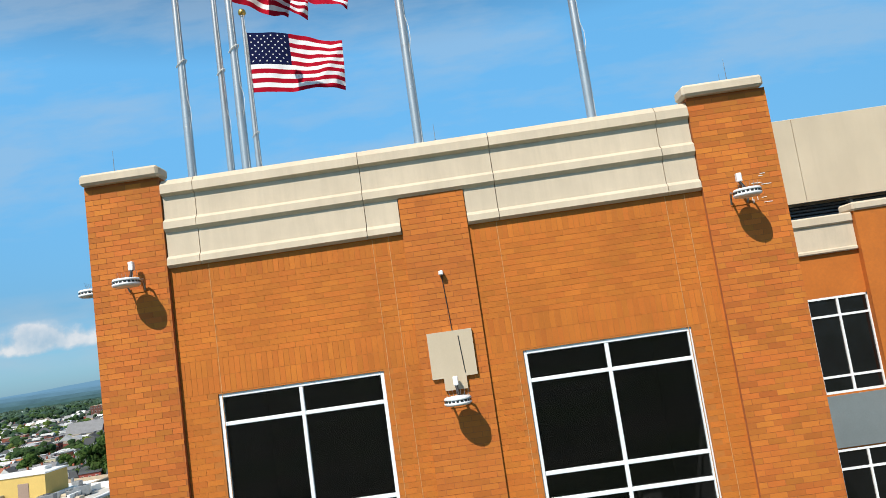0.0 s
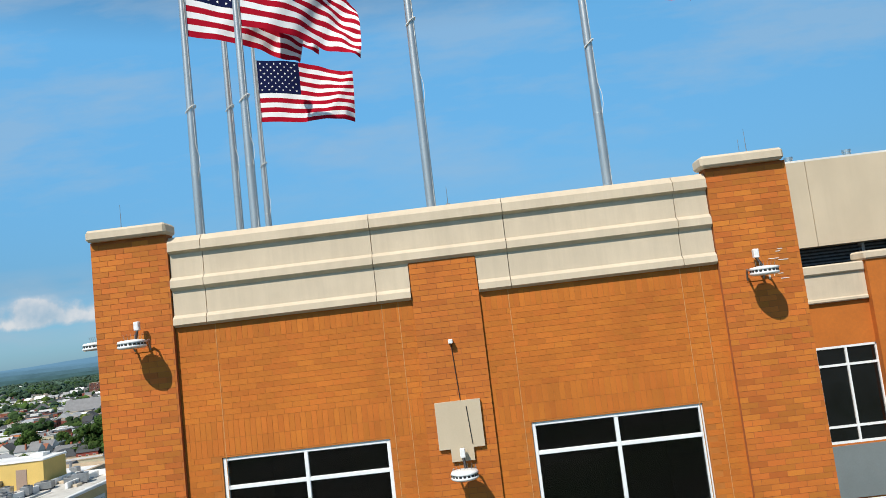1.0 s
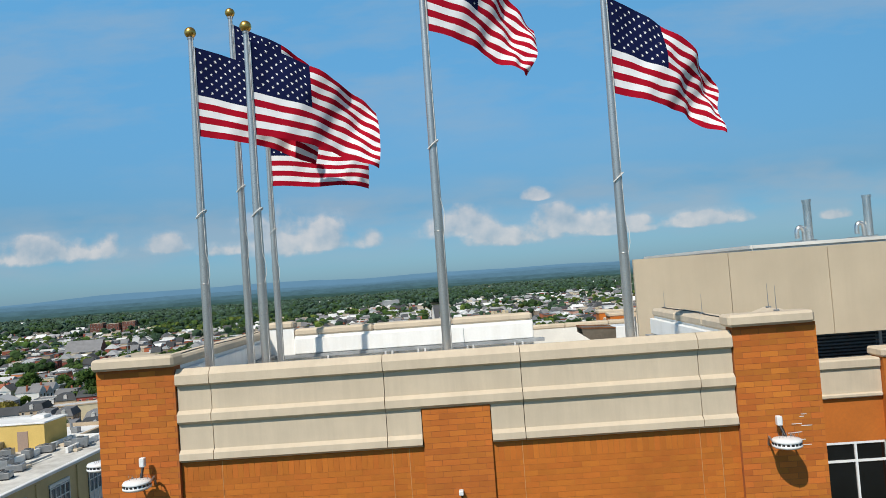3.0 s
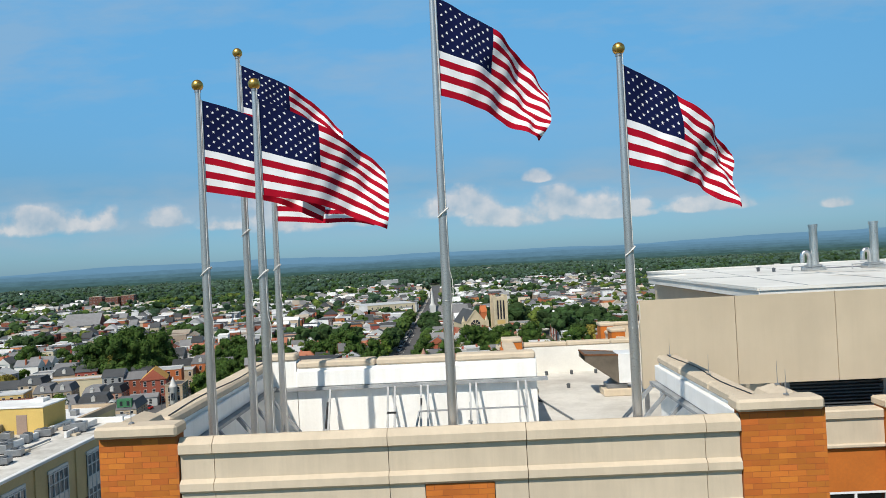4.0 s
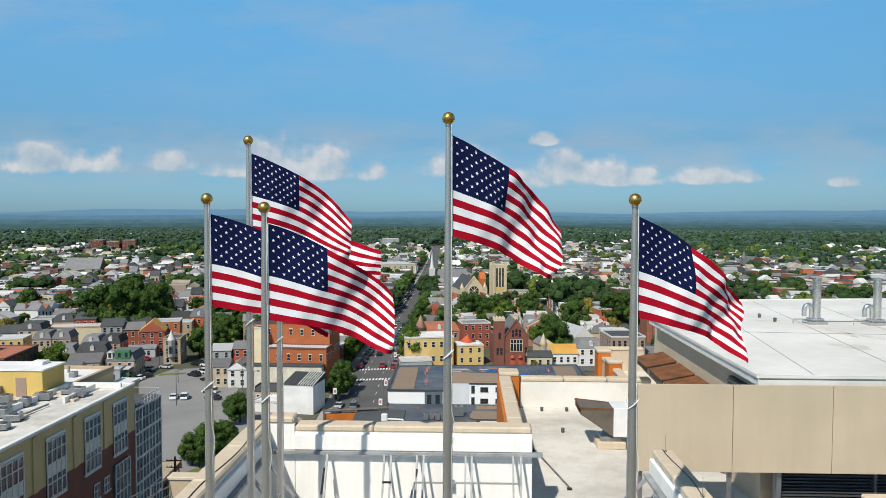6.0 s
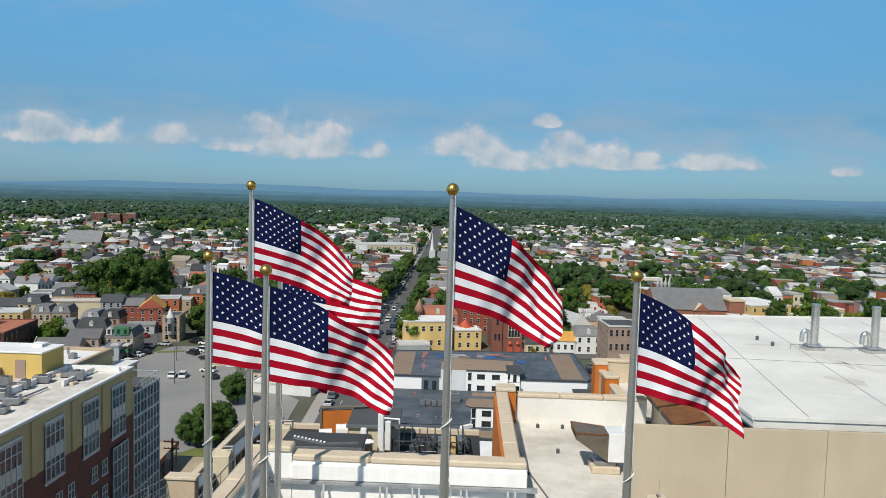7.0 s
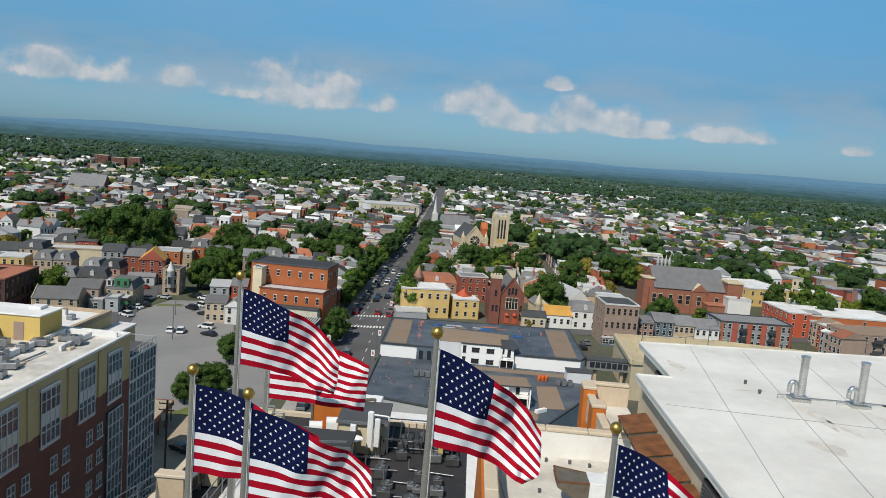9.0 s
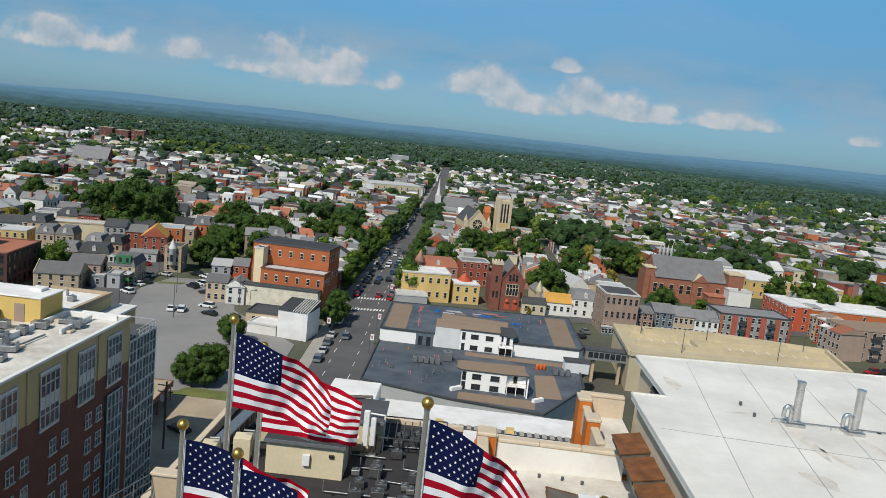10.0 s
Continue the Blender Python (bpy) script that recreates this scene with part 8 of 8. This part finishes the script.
                far_house(x, y, rz, p[1], p[2], hr.uniform(6.2, 9.5), hr.choice((0, 0, 0, 0, 1, 1, 1, 1, 2, 3, 3, 4, 5, 5, 6, 7)), hr.choice((0, 0, 0, 1, 1, 2, 2, 3, 3, 5)), hr.choice((0, 0, 0, 0, 0, 0, 1, 2)), face == 0 or y < 480)
for t, w_, d_ in PROTO:
    for o in (*t.children_recursive, t):
        bpy.data.objects.remove(o)
# looser housing further out: quarters among the woods


def town(x, y):
    """Above zero where houses stand among the woods."""
    d = math.hypot(x, y)
    near_ = noise.noise(Vector((x * 0.0040, y * 0.0022, 3.3))) + 0.55 - (d - 640) / 560 + (0.12 if abs(x + 40) < 120 else 0)
    return max(near_, noise.noise(Vector((x * 0.0052, y * 0.0021, 8.1))) - 0.16 - max(0, d - 1500) / 4000)


for k in range(6800):
    d = 680 + 1500 * hr.random() ** 1.4
    a = hr.uniform(-0.62, 0.62)
    x, y = d * math.sin(a) - 20, d * math.cos(a)
    if y < 640 or town(x, y) < 0 or abs(x - street_x(y)) < 14:
        continue
    big = hr.random() < 0.010 and abs(x - street_x(y)) > 80
    far_house(x, y, 13 + hr.choice((0, 90, 180)), hr.uniform(20, 50) if big else hr.uniform(6, 10), hr.uniform(14, 24) if big else hr.uniform(7, 10), hr.uniform(5, 8), hr.choice((0, 0, 1, 1, 1, 1, 3, 4, 5, 7)), 3 if big else hr.choice((0, 0, 1, 1, 2, 3, 3, 5)), 0 if big else hr.choice((0, 0, 1, 2)), d < 900)
# pale stores and works out among the woods
for x, y, w_, d_, h_, wi in ((110, 1150, 85, 36, 9, 1), (240, 1180, 100, 36, 8, 1), (30, 1180, 34, 30, 10, 3), (-30, 1230, 50, 34, 10, 5), (-120, 1010, 22, 18, 15, 2), (-130, 960, 40, 22, 9, 5), (420, 1300, 120, 36, 7, 1), (-560, 1350, 60, 30, 8, 1), (-330, 1150, 46, 26, 8, 3), (560, 1250, 60, 30, 8, 1), (90, 1060, 26, 20, 9, 0)):
    far_house(x, y, 13, w_, d_, h_, wi, 3, 0, False)
solid("far_house_walls", house_walls, far_walls, "rows of brick and pale sided houses across the town", "houses", kind="stuff")
solid("far_house_roofs", house_roofs, far_roofs, "grey, silver and rust roofs across the town", "roofs", kind="stuff")
solid("far_house_windows", house_windows, [far_pane], "dark windows of the houses across the town", "windows", kind="stuff")

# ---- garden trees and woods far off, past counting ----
# The last two greens are bluer: distance haze painted into the leaf colour.
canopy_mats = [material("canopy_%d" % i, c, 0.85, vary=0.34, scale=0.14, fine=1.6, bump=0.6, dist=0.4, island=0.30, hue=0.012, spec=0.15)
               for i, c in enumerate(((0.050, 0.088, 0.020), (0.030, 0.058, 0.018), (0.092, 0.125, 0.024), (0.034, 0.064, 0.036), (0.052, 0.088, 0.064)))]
tufts = Shape()


def clump_tree(x, y, h, r, n, mat, leaves=0, leaf=0.6):
    """A far tree: overlapping leafy clumps with sprays that break the outline."""
    z = ground_height(x, y)
    for k in range(n):
        a, q = hr.uniform(0, 6.28), math.sqrt(hr.random())
        zt = hr.random()
        size = r * hr.uniform(0.26, 0.42)
        add_lump(tufts, hr, (x + r * 0.76 * q * math.cos(a), y + r * 0.76 * q * math.sin(a), z + h * (0.34 + 0.50 * zt * (1.25 - 0.5 * q))), size, False, mat)
    for k in range(leaves):
        d = Vector((hr.gauss(0, 1), hr.gauss(0, 1), hr.gauss(0.3, 0.7))).normalized()
        p = Vector((x, y, z + h * 0.55)) + Vector((d.x * r, d.y * r, d.z * h * 0.42)) * hr.uniform(0.75, 1.02)
        u = d.orthogonal().normalized()
        v = d.cross(u)
        s = leaf * hr.uniform(0.6, 1.2)
        tufts.add([p - u * s, p - v * s * 0.7, p + u * s, p + v * s * 0.7], [(0, 1, 2, 3)], mat)


for x, y, h, kind in FAR_TREES:
    clump_tree(x, y, h, h * 0.46, 30, (0, 1, 2, 1, 2, 0)[kind], 150, 0.45)
for k in range(4200):
    d = 300 + 620 * hr.random() ** 0.8
    a = hr.uniform(-0.6, 0.6)
    x, y = d * math.sin(a) - 10, d * math.cos(a)
    if y < 300 or not is_free(x, y):
        continue
    dense = noise.noise(Vector((x * 0.010, y * 0.008, 7.7)))
    if dense < 0.12 and hr.random() < 0.84 or d < 430 and hr.random() < 0.45:
        continue
    h = hr.uniform(7, 12)
    clump_tree(x, y, h, h * 0.46, 14 if d < 560 else 9, hr.choice((0, 0, 1, 1, 2)), 20 if d < 560 else 6, 0.6)
solid("garden_trees", tufts, canopy_mats, "green garden trees between the far houses", "trees", kind="stuff")
tufts = Shape()
for k in range(17000):
    d = 640 + 1700 * hr.random() ** 0.95
    a = hr.uniform(-0.62, 0.62)
    x, y = d * math.sin(a), d * math.cos(a)
    if abs(x - street_x(y)) < 10 and y < 1150:
        continue
    if town(x, y) > 0 and hr.random() < 0.85:
        continue
    h = hr.uniform(9, 15)
    # Farther trees take the bluer greens, so the painted haze grows with distance.
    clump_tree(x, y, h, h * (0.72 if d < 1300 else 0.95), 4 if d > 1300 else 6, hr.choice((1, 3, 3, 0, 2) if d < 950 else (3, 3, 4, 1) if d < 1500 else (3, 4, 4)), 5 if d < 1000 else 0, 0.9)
solid("far_woods", tufts, canopy_mats, "dark green woods, painted bluer with haze towards the hills", "woods", kind="stuff")

# ---- hills on the horizon ----


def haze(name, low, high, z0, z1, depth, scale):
    """Glowing far woods and fields; air haze is painted in towards their skyline."""
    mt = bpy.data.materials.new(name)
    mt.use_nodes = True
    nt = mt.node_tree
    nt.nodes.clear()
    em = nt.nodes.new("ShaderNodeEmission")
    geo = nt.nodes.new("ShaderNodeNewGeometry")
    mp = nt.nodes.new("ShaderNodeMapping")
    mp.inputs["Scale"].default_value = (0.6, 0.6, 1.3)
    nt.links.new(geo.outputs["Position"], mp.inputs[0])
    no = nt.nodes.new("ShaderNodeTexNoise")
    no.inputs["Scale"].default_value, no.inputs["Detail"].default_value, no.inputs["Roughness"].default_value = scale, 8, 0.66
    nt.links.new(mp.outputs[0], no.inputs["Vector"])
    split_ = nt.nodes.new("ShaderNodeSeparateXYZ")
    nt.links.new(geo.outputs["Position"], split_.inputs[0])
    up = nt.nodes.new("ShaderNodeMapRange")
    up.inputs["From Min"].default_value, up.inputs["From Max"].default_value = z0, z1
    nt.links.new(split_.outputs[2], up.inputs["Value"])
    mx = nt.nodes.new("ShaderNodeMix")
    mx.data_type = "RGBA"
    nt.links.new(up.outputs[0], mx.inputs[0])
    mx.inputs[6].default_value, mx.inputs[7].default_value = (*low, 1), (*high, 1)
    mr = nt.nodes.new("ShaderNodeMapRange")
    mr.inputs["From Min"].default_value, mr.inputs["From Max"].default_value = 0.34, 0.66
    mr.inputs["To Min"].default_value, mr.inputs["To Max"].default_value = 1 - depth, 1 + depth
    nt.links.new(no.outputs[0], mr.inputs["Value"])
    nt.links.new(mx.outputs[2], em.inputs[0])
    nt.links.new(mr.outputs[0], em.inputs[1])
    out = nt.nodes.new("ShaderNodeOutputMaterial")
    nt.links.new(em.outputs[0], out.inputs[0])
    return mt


def ridge(name, dist, base, top, rough, seed, mt, label):
    s = Shape()
    vs, fs, n = [], [], 240
    for i in range(n + 1):
        a = -1.0 + 2.0 * i / n
        x, y = dist * math.sin(a), dist * math.cos(a)
        h = top + rough * (noise.noise(Vector((a * 3.0, seed, 0.5))) + 0.5 * noise.noise(Vector((a * 9.0, seed, 1.5))) + 0.12 * noise.noise(Vector((a * 90.0, seed, 1.5))))
        vs += [(x, y, base), (x * 1.03, y * 1.03, max(base + 2, h))]
        if i:
            fs.append((2 * i - 2, 2 * i, 2 * i + 1, 2 * i - 1))
    s.add(vs, fs, 0, True)
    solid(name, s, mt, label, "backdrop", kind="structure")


# Ridge colours run from green to blue: distance haze put into the emission.
NEAR_HAZE, FAR_HAZE = Vector((0.050, 0.104, 0.090)), Vector((0.150, 0.305, 0.455))
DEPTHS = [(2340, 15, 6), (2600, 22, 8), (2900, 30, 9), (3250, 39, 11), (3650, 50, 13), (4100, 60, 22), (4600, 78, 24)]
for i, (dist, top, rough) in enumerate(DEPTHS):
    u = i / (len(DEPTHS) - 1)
    low, high = (NEAR_HAZE.lerp(FAR_HAZE, q) for q in (u * 0.97, min(1, u + 0.05)))
    air = haze("backdrop_haze_glow_%d" % (i + 1), low, high, top * 0.55, top * 1.15, 0.20 * (1 - u) ** 1.2 + 0.03, 0.05 - 0.035 * u)
    ridge("backdrop_ridge_%d" % (i + 1), dist, 0, top, rough, 1.0 + 2.7 * i, air, "glowing wooded ridge with blue haze painted into its colour")

# ---- cars ----
CAR_PAINT = [material("car_" + n_, c_, 0.25, 0.1, vary=0.04, fine=5, bump=0, spec=0.6) for n_, c_ in (("white", (0.75, 0.75, 0.75)), ("black", (0.02, 0.02, 0.022)), ("grey", (0.16, 0.17, 0.18)), ("silver", (0.48, 0.49, 0.5)), ("red", (0.36, 0.02, 0.02)), ("blue", (0.03, 0.06, 0.14)))]
TYRE = material("tyre_rubber", (0.02, 0.02, 0.02), 0.9, vary=0.2)
CAR_NAMES = ["white", "black", "dark grey", "silver", "red", "navy"]
car_glass = dark_glass("car_glass", (0.02, 0.024, 0.03))


def car_meshes(paint, suv):
    L, Wd, H = (4.6, 1.85, 1.72) if suv else (4.5, 1.78, 1.42)
    body = Shape()
    prof = [(-L / 2, 0.35), (-L / 2 + 0.05, 0.80), (-L / 2 + (0.2 if suv else 0.5), 0.95), (L / 2 - 1.1, 0.92), (L / 2 - 0.1, 0.74), (L / 2, 0.40), (L / 2 - 0.1, 0.25), (-L / 2 + 0.1, 0.25)]
    n = len(prof)
    vs = [(-Wd / 2, p, z) for p, z in prof] + [(Wd / 2, p, z) for p, z in prof]
    body.add(vs, [tuple(range(n)), tuple(range(n, 2 * n))[::-1]] + [(i + 1 if i + 1 < n else 0, i, n + i, n + (i + 1) % n) for i in range(n)])
    a, b, c, d = (-L / 2 + 0.15, -L / 2 + 0.45, L / 2 - 2.0, L / 2 - 1.2) if suv else (-L / 2 + 0.45, -L / 2 + 1.1, L / 2 - 2.1, L / 2 - 1.25)
    i = 0.16
    cab = [(-Wd / 2 + 0.05, a, 0.93), (Wd / 2 - 0.05, a, 0.93), (Wd / 2 - 0.05, d, 0.91), (-Wd / 2 + 0.05, d, 0.91), (-Wd / 2 + i, b, H - 0.05), (Wd / 2 - i, b, H - 0.05), (Wd / 2 - i, c, H - 0.05), (-Wd / 2 + i, c, H - 0.05)]
    cabin = Shape().add(cab, [(0, 1, 5, 4), (1, 2, 6, 5), (2, 3, 7, 6), (3, 0, 4, 7)])
    top = Shape().cbox(-Wd / 2 + i - 0.03, Wd / 2 - i + 0.03, b - 0.03, c + 0.03, H - 0.06, H, 0.02)
    wheel = Shape().tube((-0.11, 0, 0), (0.11, 0, 0), 0.33, n=14)
    return body.mesh("body", [paint]), cabin.mesh("cabin_glass", [car_glass]), top.mesh("roof_panel", [paint]), wheel.mesh("wheel", [TYRE]), L, Wd


CARS = [car_meshes(p, s) for p in CAR_PAINT for s in (False, True)]


def car(x, y, rz, kind, z=0.12):
    body, cabin, top, wheel, L, Wd = CARS[kind]
    t = thing("car", "%s %s parked on the asphalt" % (CAR_NAMES[kind // 2], "sport utility car" if kind % 2 else "saloon car"), "car", (x, y, z), rz, "cars")
    part("body", body, None, t)
    part("cabin_glass", cabin, None, t)
    part("roof_panel", top, None, t)
    for sx in (-1, 1):
        for sy in (-1, 1):
            ob = part("wheel", wheel, None, t)
            ob.location = (sx * (Wd / 2 - 0.1), sy * L * 0.3, 0.33)
    return t


cr = random.Random(3)
for x, y, rz, k in ((-81.5, 183, 12, 0), (-78.6, 183.3, 12, 1), (-70.5, 182.6, 75, 2), (-74, 190, 80, 1), (-80, 205, 80, 2), (-86.5, 211, 60, 3), (-85.5, 215.5, 62, 1), (-84, 219, 60, 0), (-104.5, 219, 70, 6),
                    (-100.3, 222.5, 75, 6), (-101.2, 209.3, 75, 2), (-101.9, 205.6, 74, 0), (-100.2, 195.5, 60, 1), (-113, 234.5, 75, 8), (-88, 226, 70, 0), (-92, 228, 72, 3)):
    car(x, y, rz, k)
for y in range(120, 205, 7):
    if cr.random() < 0.7:
        car(street_x(y) - 5.6, y, 1, cr.choice((0, 1, 2, 4, 5, 6)))
for y in range(226, 470, 7):
    for off in (-5.6, 5.6):
        if cr.random() < 0.8:
            car(street_x(y) + off, y, 1, cr.choice((0, 1, 0, 1, 2, 3, 2, 4, 5, 5, 6, 7, 9, 11)))
    for off in (-1.7, 1.7):
        if cr.random() < 0.55 and y < 330:
            car(street_x(y) + off, y + 1.5, 1, cr.choice((0, 1, 0, 1, 2, 3, 2, 4, 5, 5, 6, 7, 9, 11)))
car(street_x(176) - 1.7, 176, 1, 5)
for x, y, rz, k in ((122, 203, 110, 9), (126, 203.5, 100, 3), (131, 205, 105, 1), (135.5, 206, 105, 2), (36, 206, 20, 2), (38, 212, 15, 4), (-30.5, 66, 5, 8), (-31, 80, 5, 0), (-33, 72, 5, 6), (-48, 108, 60, 2)):
    car(x, y, rz, k)

# ---- fittings on the tower's wall ----


def wall_lamp(x, y, z, wall_y, rz=0):
    """A drum lamp held off the wall by two arms, with a small sensor box over it. y: its distance out."""
    t = thing("wall_lamp", "round white drum lamp on two arms off a brick wall", "wall lamp", (x, wall_y, z), rz, group="wall lamps")
    d = -y
    drum = Shape().lathe((0, d, -0.07), [(0.0, 0.0), (0.20, 0.0), (0.235, 0.02), (0.24, 0.05), (0.225, 0.055), (0.225, 0.095), (0.24, 0.10), (0.22, 0.14), (0.10, 0.155), (0.0, 0.16)], 28)
    part("drum", drum, M["lamp_white"], t)
    for k in range(20):
        a = 2 * math.pi * k / 20
        part("slot", Shape().box(-0.022, 0.022, 0.222, 0.230, -0.012, 0.022, 0, Matrix.Translation((0, d, 0)) @ Matrix.Rotation(a, 4, "Z")), M["black"], t)
    for sx in (-0.2, 0.2):
        arm = Shape()
        pts = [(sx, d + 0.08, 0.02), (sx * 0.95, d + 0.25, 0.06), (sx * 0.8, -0.08, 0.0), (sx * 0.7, -0.002, -0.12)]
        for p, q in zip(pts, pts[1:]):
            arm.tube(p, q, 0.018, n=8)
        part("arm", arm, M["steel"], t)
    part("back_plate", Shape().cbox(-0.16, 0.16, -0.012, 0.0, -0.15, -0.09, 0.004), M["brick_far"], t)
    part("sensor_box", Shape().cbox(-0.045, 0.045, d * 0.42 - 0.05, d * 0.42 + 0.05, 0.24, 0.40, 0.012), M["lamp_white"], t)
    part("sensor_neck", Shape().tube((0, d * 0.42, 0.25), (0.03, d * 0.75, 0.08), 0.025, n=8), M["black"], t)
    for k in range(6):
        part("bird_spike", Shape().tube((-0.12 + 0.06 * k, d, 0.08), (-0.14 + 0.07 * k, d - 0.02, 0.19), 0.004, 0.002, 5), M["steel"], t)
    return t


wall_lamp(-6.72, 0.43, 42.13, -0.097)
wall_lamp(4.21, 0.43, 42.12, -0.097)
wall_lamp(-1.25, 0.43, 39.31, -0.067)
wall_lamp(XL - 0.0, 0.50, 42.2, 0.75, -90)
t = thing("sign_backing", "cream stepped panel fixed to a brick pier", "panel", (0, -0.068, 0))
pts = [(-1.65, 40.5), (-1.65, 39.69), (-1.45, 39.69), (-1.45, 39.47), (-1.05, 39.47), (-1.05, 39.69), (-0.85, 39.69), (-0.85, 40.5)]
n = len(pts)
sh = Shape().add([(px, -0.06, pz) for px, pz in pts] + [(px, 0.0, pz) for px, pz in pts], [tuple(range(n)), *[((i + 1) % n, i, n + i, n + (i + 1) % n) for i in range(n)]])
part("panel", sh, M["tan_panel"], t)
part("cable", Shape().tube((-1.10, -0.068, 40.4), (-1.06, -0.068, 39.75), 0.008, n=6), M["black"], t)
t = thing("wall_camera", "tiny grey camera on a pier with a thin cable", "camera", (-1.24, -0.068, 41.54))
part("body", Shape().cbox(-0.04, 0.04, -0.14, 0.0, -0.04, 0.04, 0.012), M["lamp_white"], t)
part("cable", Shape().tube((0, -0.01, -0.04), (0.05, -0.012, -1.04), 0.007, n=6), M["black"], t)
# chalky scratches left on the brick
sr = random.Random(4)
for k in range(12):
    x, z = 4.52 + sr.uniform(-0.12, 0.16), 42.25 + sr.uniform(-0.35, 0.32)
    up = sr.random() < 0.5
    t = thing("chalk_mark", "thin chalky scratch on the orange brick", "mark", (x, -0.0985, z), group="chalk marks")
    L_ = sr.uniform(0.05, 0.2)
    part("stroke", Shape().box(0, 0.012 if up else L_, -0.002, 0, 0, L_ if up else 0.012), M["rope"], t)

# ---- control joints and the bricks ----
for x in (-5.42, -2.40, -0.12, 2.95, 3.3, -2.1):
    solid("control_joint", Shape().box(x - 0.005, x + 0.005, -0.0065, -0.001, 36, 42.35), M["sealant"], "pale sealant joint in the brickwork", "joint", kind="structure")
BL, BH, JT = 0.295, 0.090, 0.010


def bricks(x0, x1, z0, z1, face, rest, singles, parent, holes=(), soldiers=(), joints=()):
    """Lay bricks on a face that looks south; the rows in soldiers stand upright. rest takes the joined ones."""
    r = random.Random(int(x0 * 100) + int(z0 * 10))
    shared = {}

    def lay(a, b, c, d):
        if b - a < 0.03 or any(h[0] < b and a < h[1] and h[2] < d and c < h[3] for h in holes):
            return
        if any(a < j < b for j in joints):
            j = next(j for j in joints if a < j < b)
            lay(a, j - 0.006, c, d)
            lay(j + 0.006, b, c, d)
            return
        y = face - 0.006 - r.random() * 0.0015
        if singles:
            key = (round(b - a, 3), round(d - c, 3))
            if key not in shared:
                shared[key] = Shape().box(0, key[0], 0.003, 0.007, 0, key[1]).mesh("brick", [M["brick_red_part"]])
            ob = part("brick", shared[key], None, parent)
            ob.location = (a, y, c)
        else:
            y = y + 0.003
            vs = [(a, y, c), (b, y, c), (b, y, d), (a, y, d), (a, face, c), (b, face, c), (b, face, d), (a, face, d)]
            rest.add(vs, [(0, 1, 2, 3), (0, 4, 5, 1), (1, 5, 6, 2), (2, 6, 7, 3), (3, 7, 4, 0)])

    z, row = z0, 0
    while z < z1 - 0.02:
        up = next((s for s in soldiers if abs(s - z) < 0.051), None)
        if up is not None:
            x = x0
            while x < x1 - 0.02:
                lay(x, min(x1, x + BH), z, min(z1, z + BL))
                x += BH + JT
            z += BL + JT
        else:
            x = x0 - (BL + JT) * (0.5 if row % 2 else 0.0)
            while x < x1 - 0.02:
                lay(max(x0, x), min(x1, x + BL), z, min(z1, z + BH))
                x += BL + JT
            z += BH + JT
        row += 1


rest = Shape()
cut = [(a, b, WZ0, WZ1) for a, b in WINDOWS]
lint = [40.0, 40.3, 42.0]
for a, b in ((-6.14, -1.835), (-0.635, 3.615)):
    bricks(a, b, 36.0, 42.35, 0.0, rest, False, wall_south, cut, lint, (-5.42, -2.40, -2.1, -0.12, 2.95, 3.3))
part("brick_face", rest, M["brick"], wall_south, "", "stuff")
for nm, a, b in (("west", -7.55, -6.15), ("east", 3.62, 5.05)):
    rest = Shape()
    bricks(a, b, 36.0, 43.99, -0.09, rest, False, pillars[nm])
    part("brick_face", rest, M["brick_red"], pillars[nm], "", "stuff")
rest = Shape()
bricks(-1.83, -0.64, 36.0, 37.4, -0.06, rest, False, pillars["mid"])
part("brick_face", rest, M["brick_red"], pillars["mid"], "", "stuff")
bricks(-1.83, -0.64, 37.4, 43.01, -0.06, None, True, pillars["mid"])
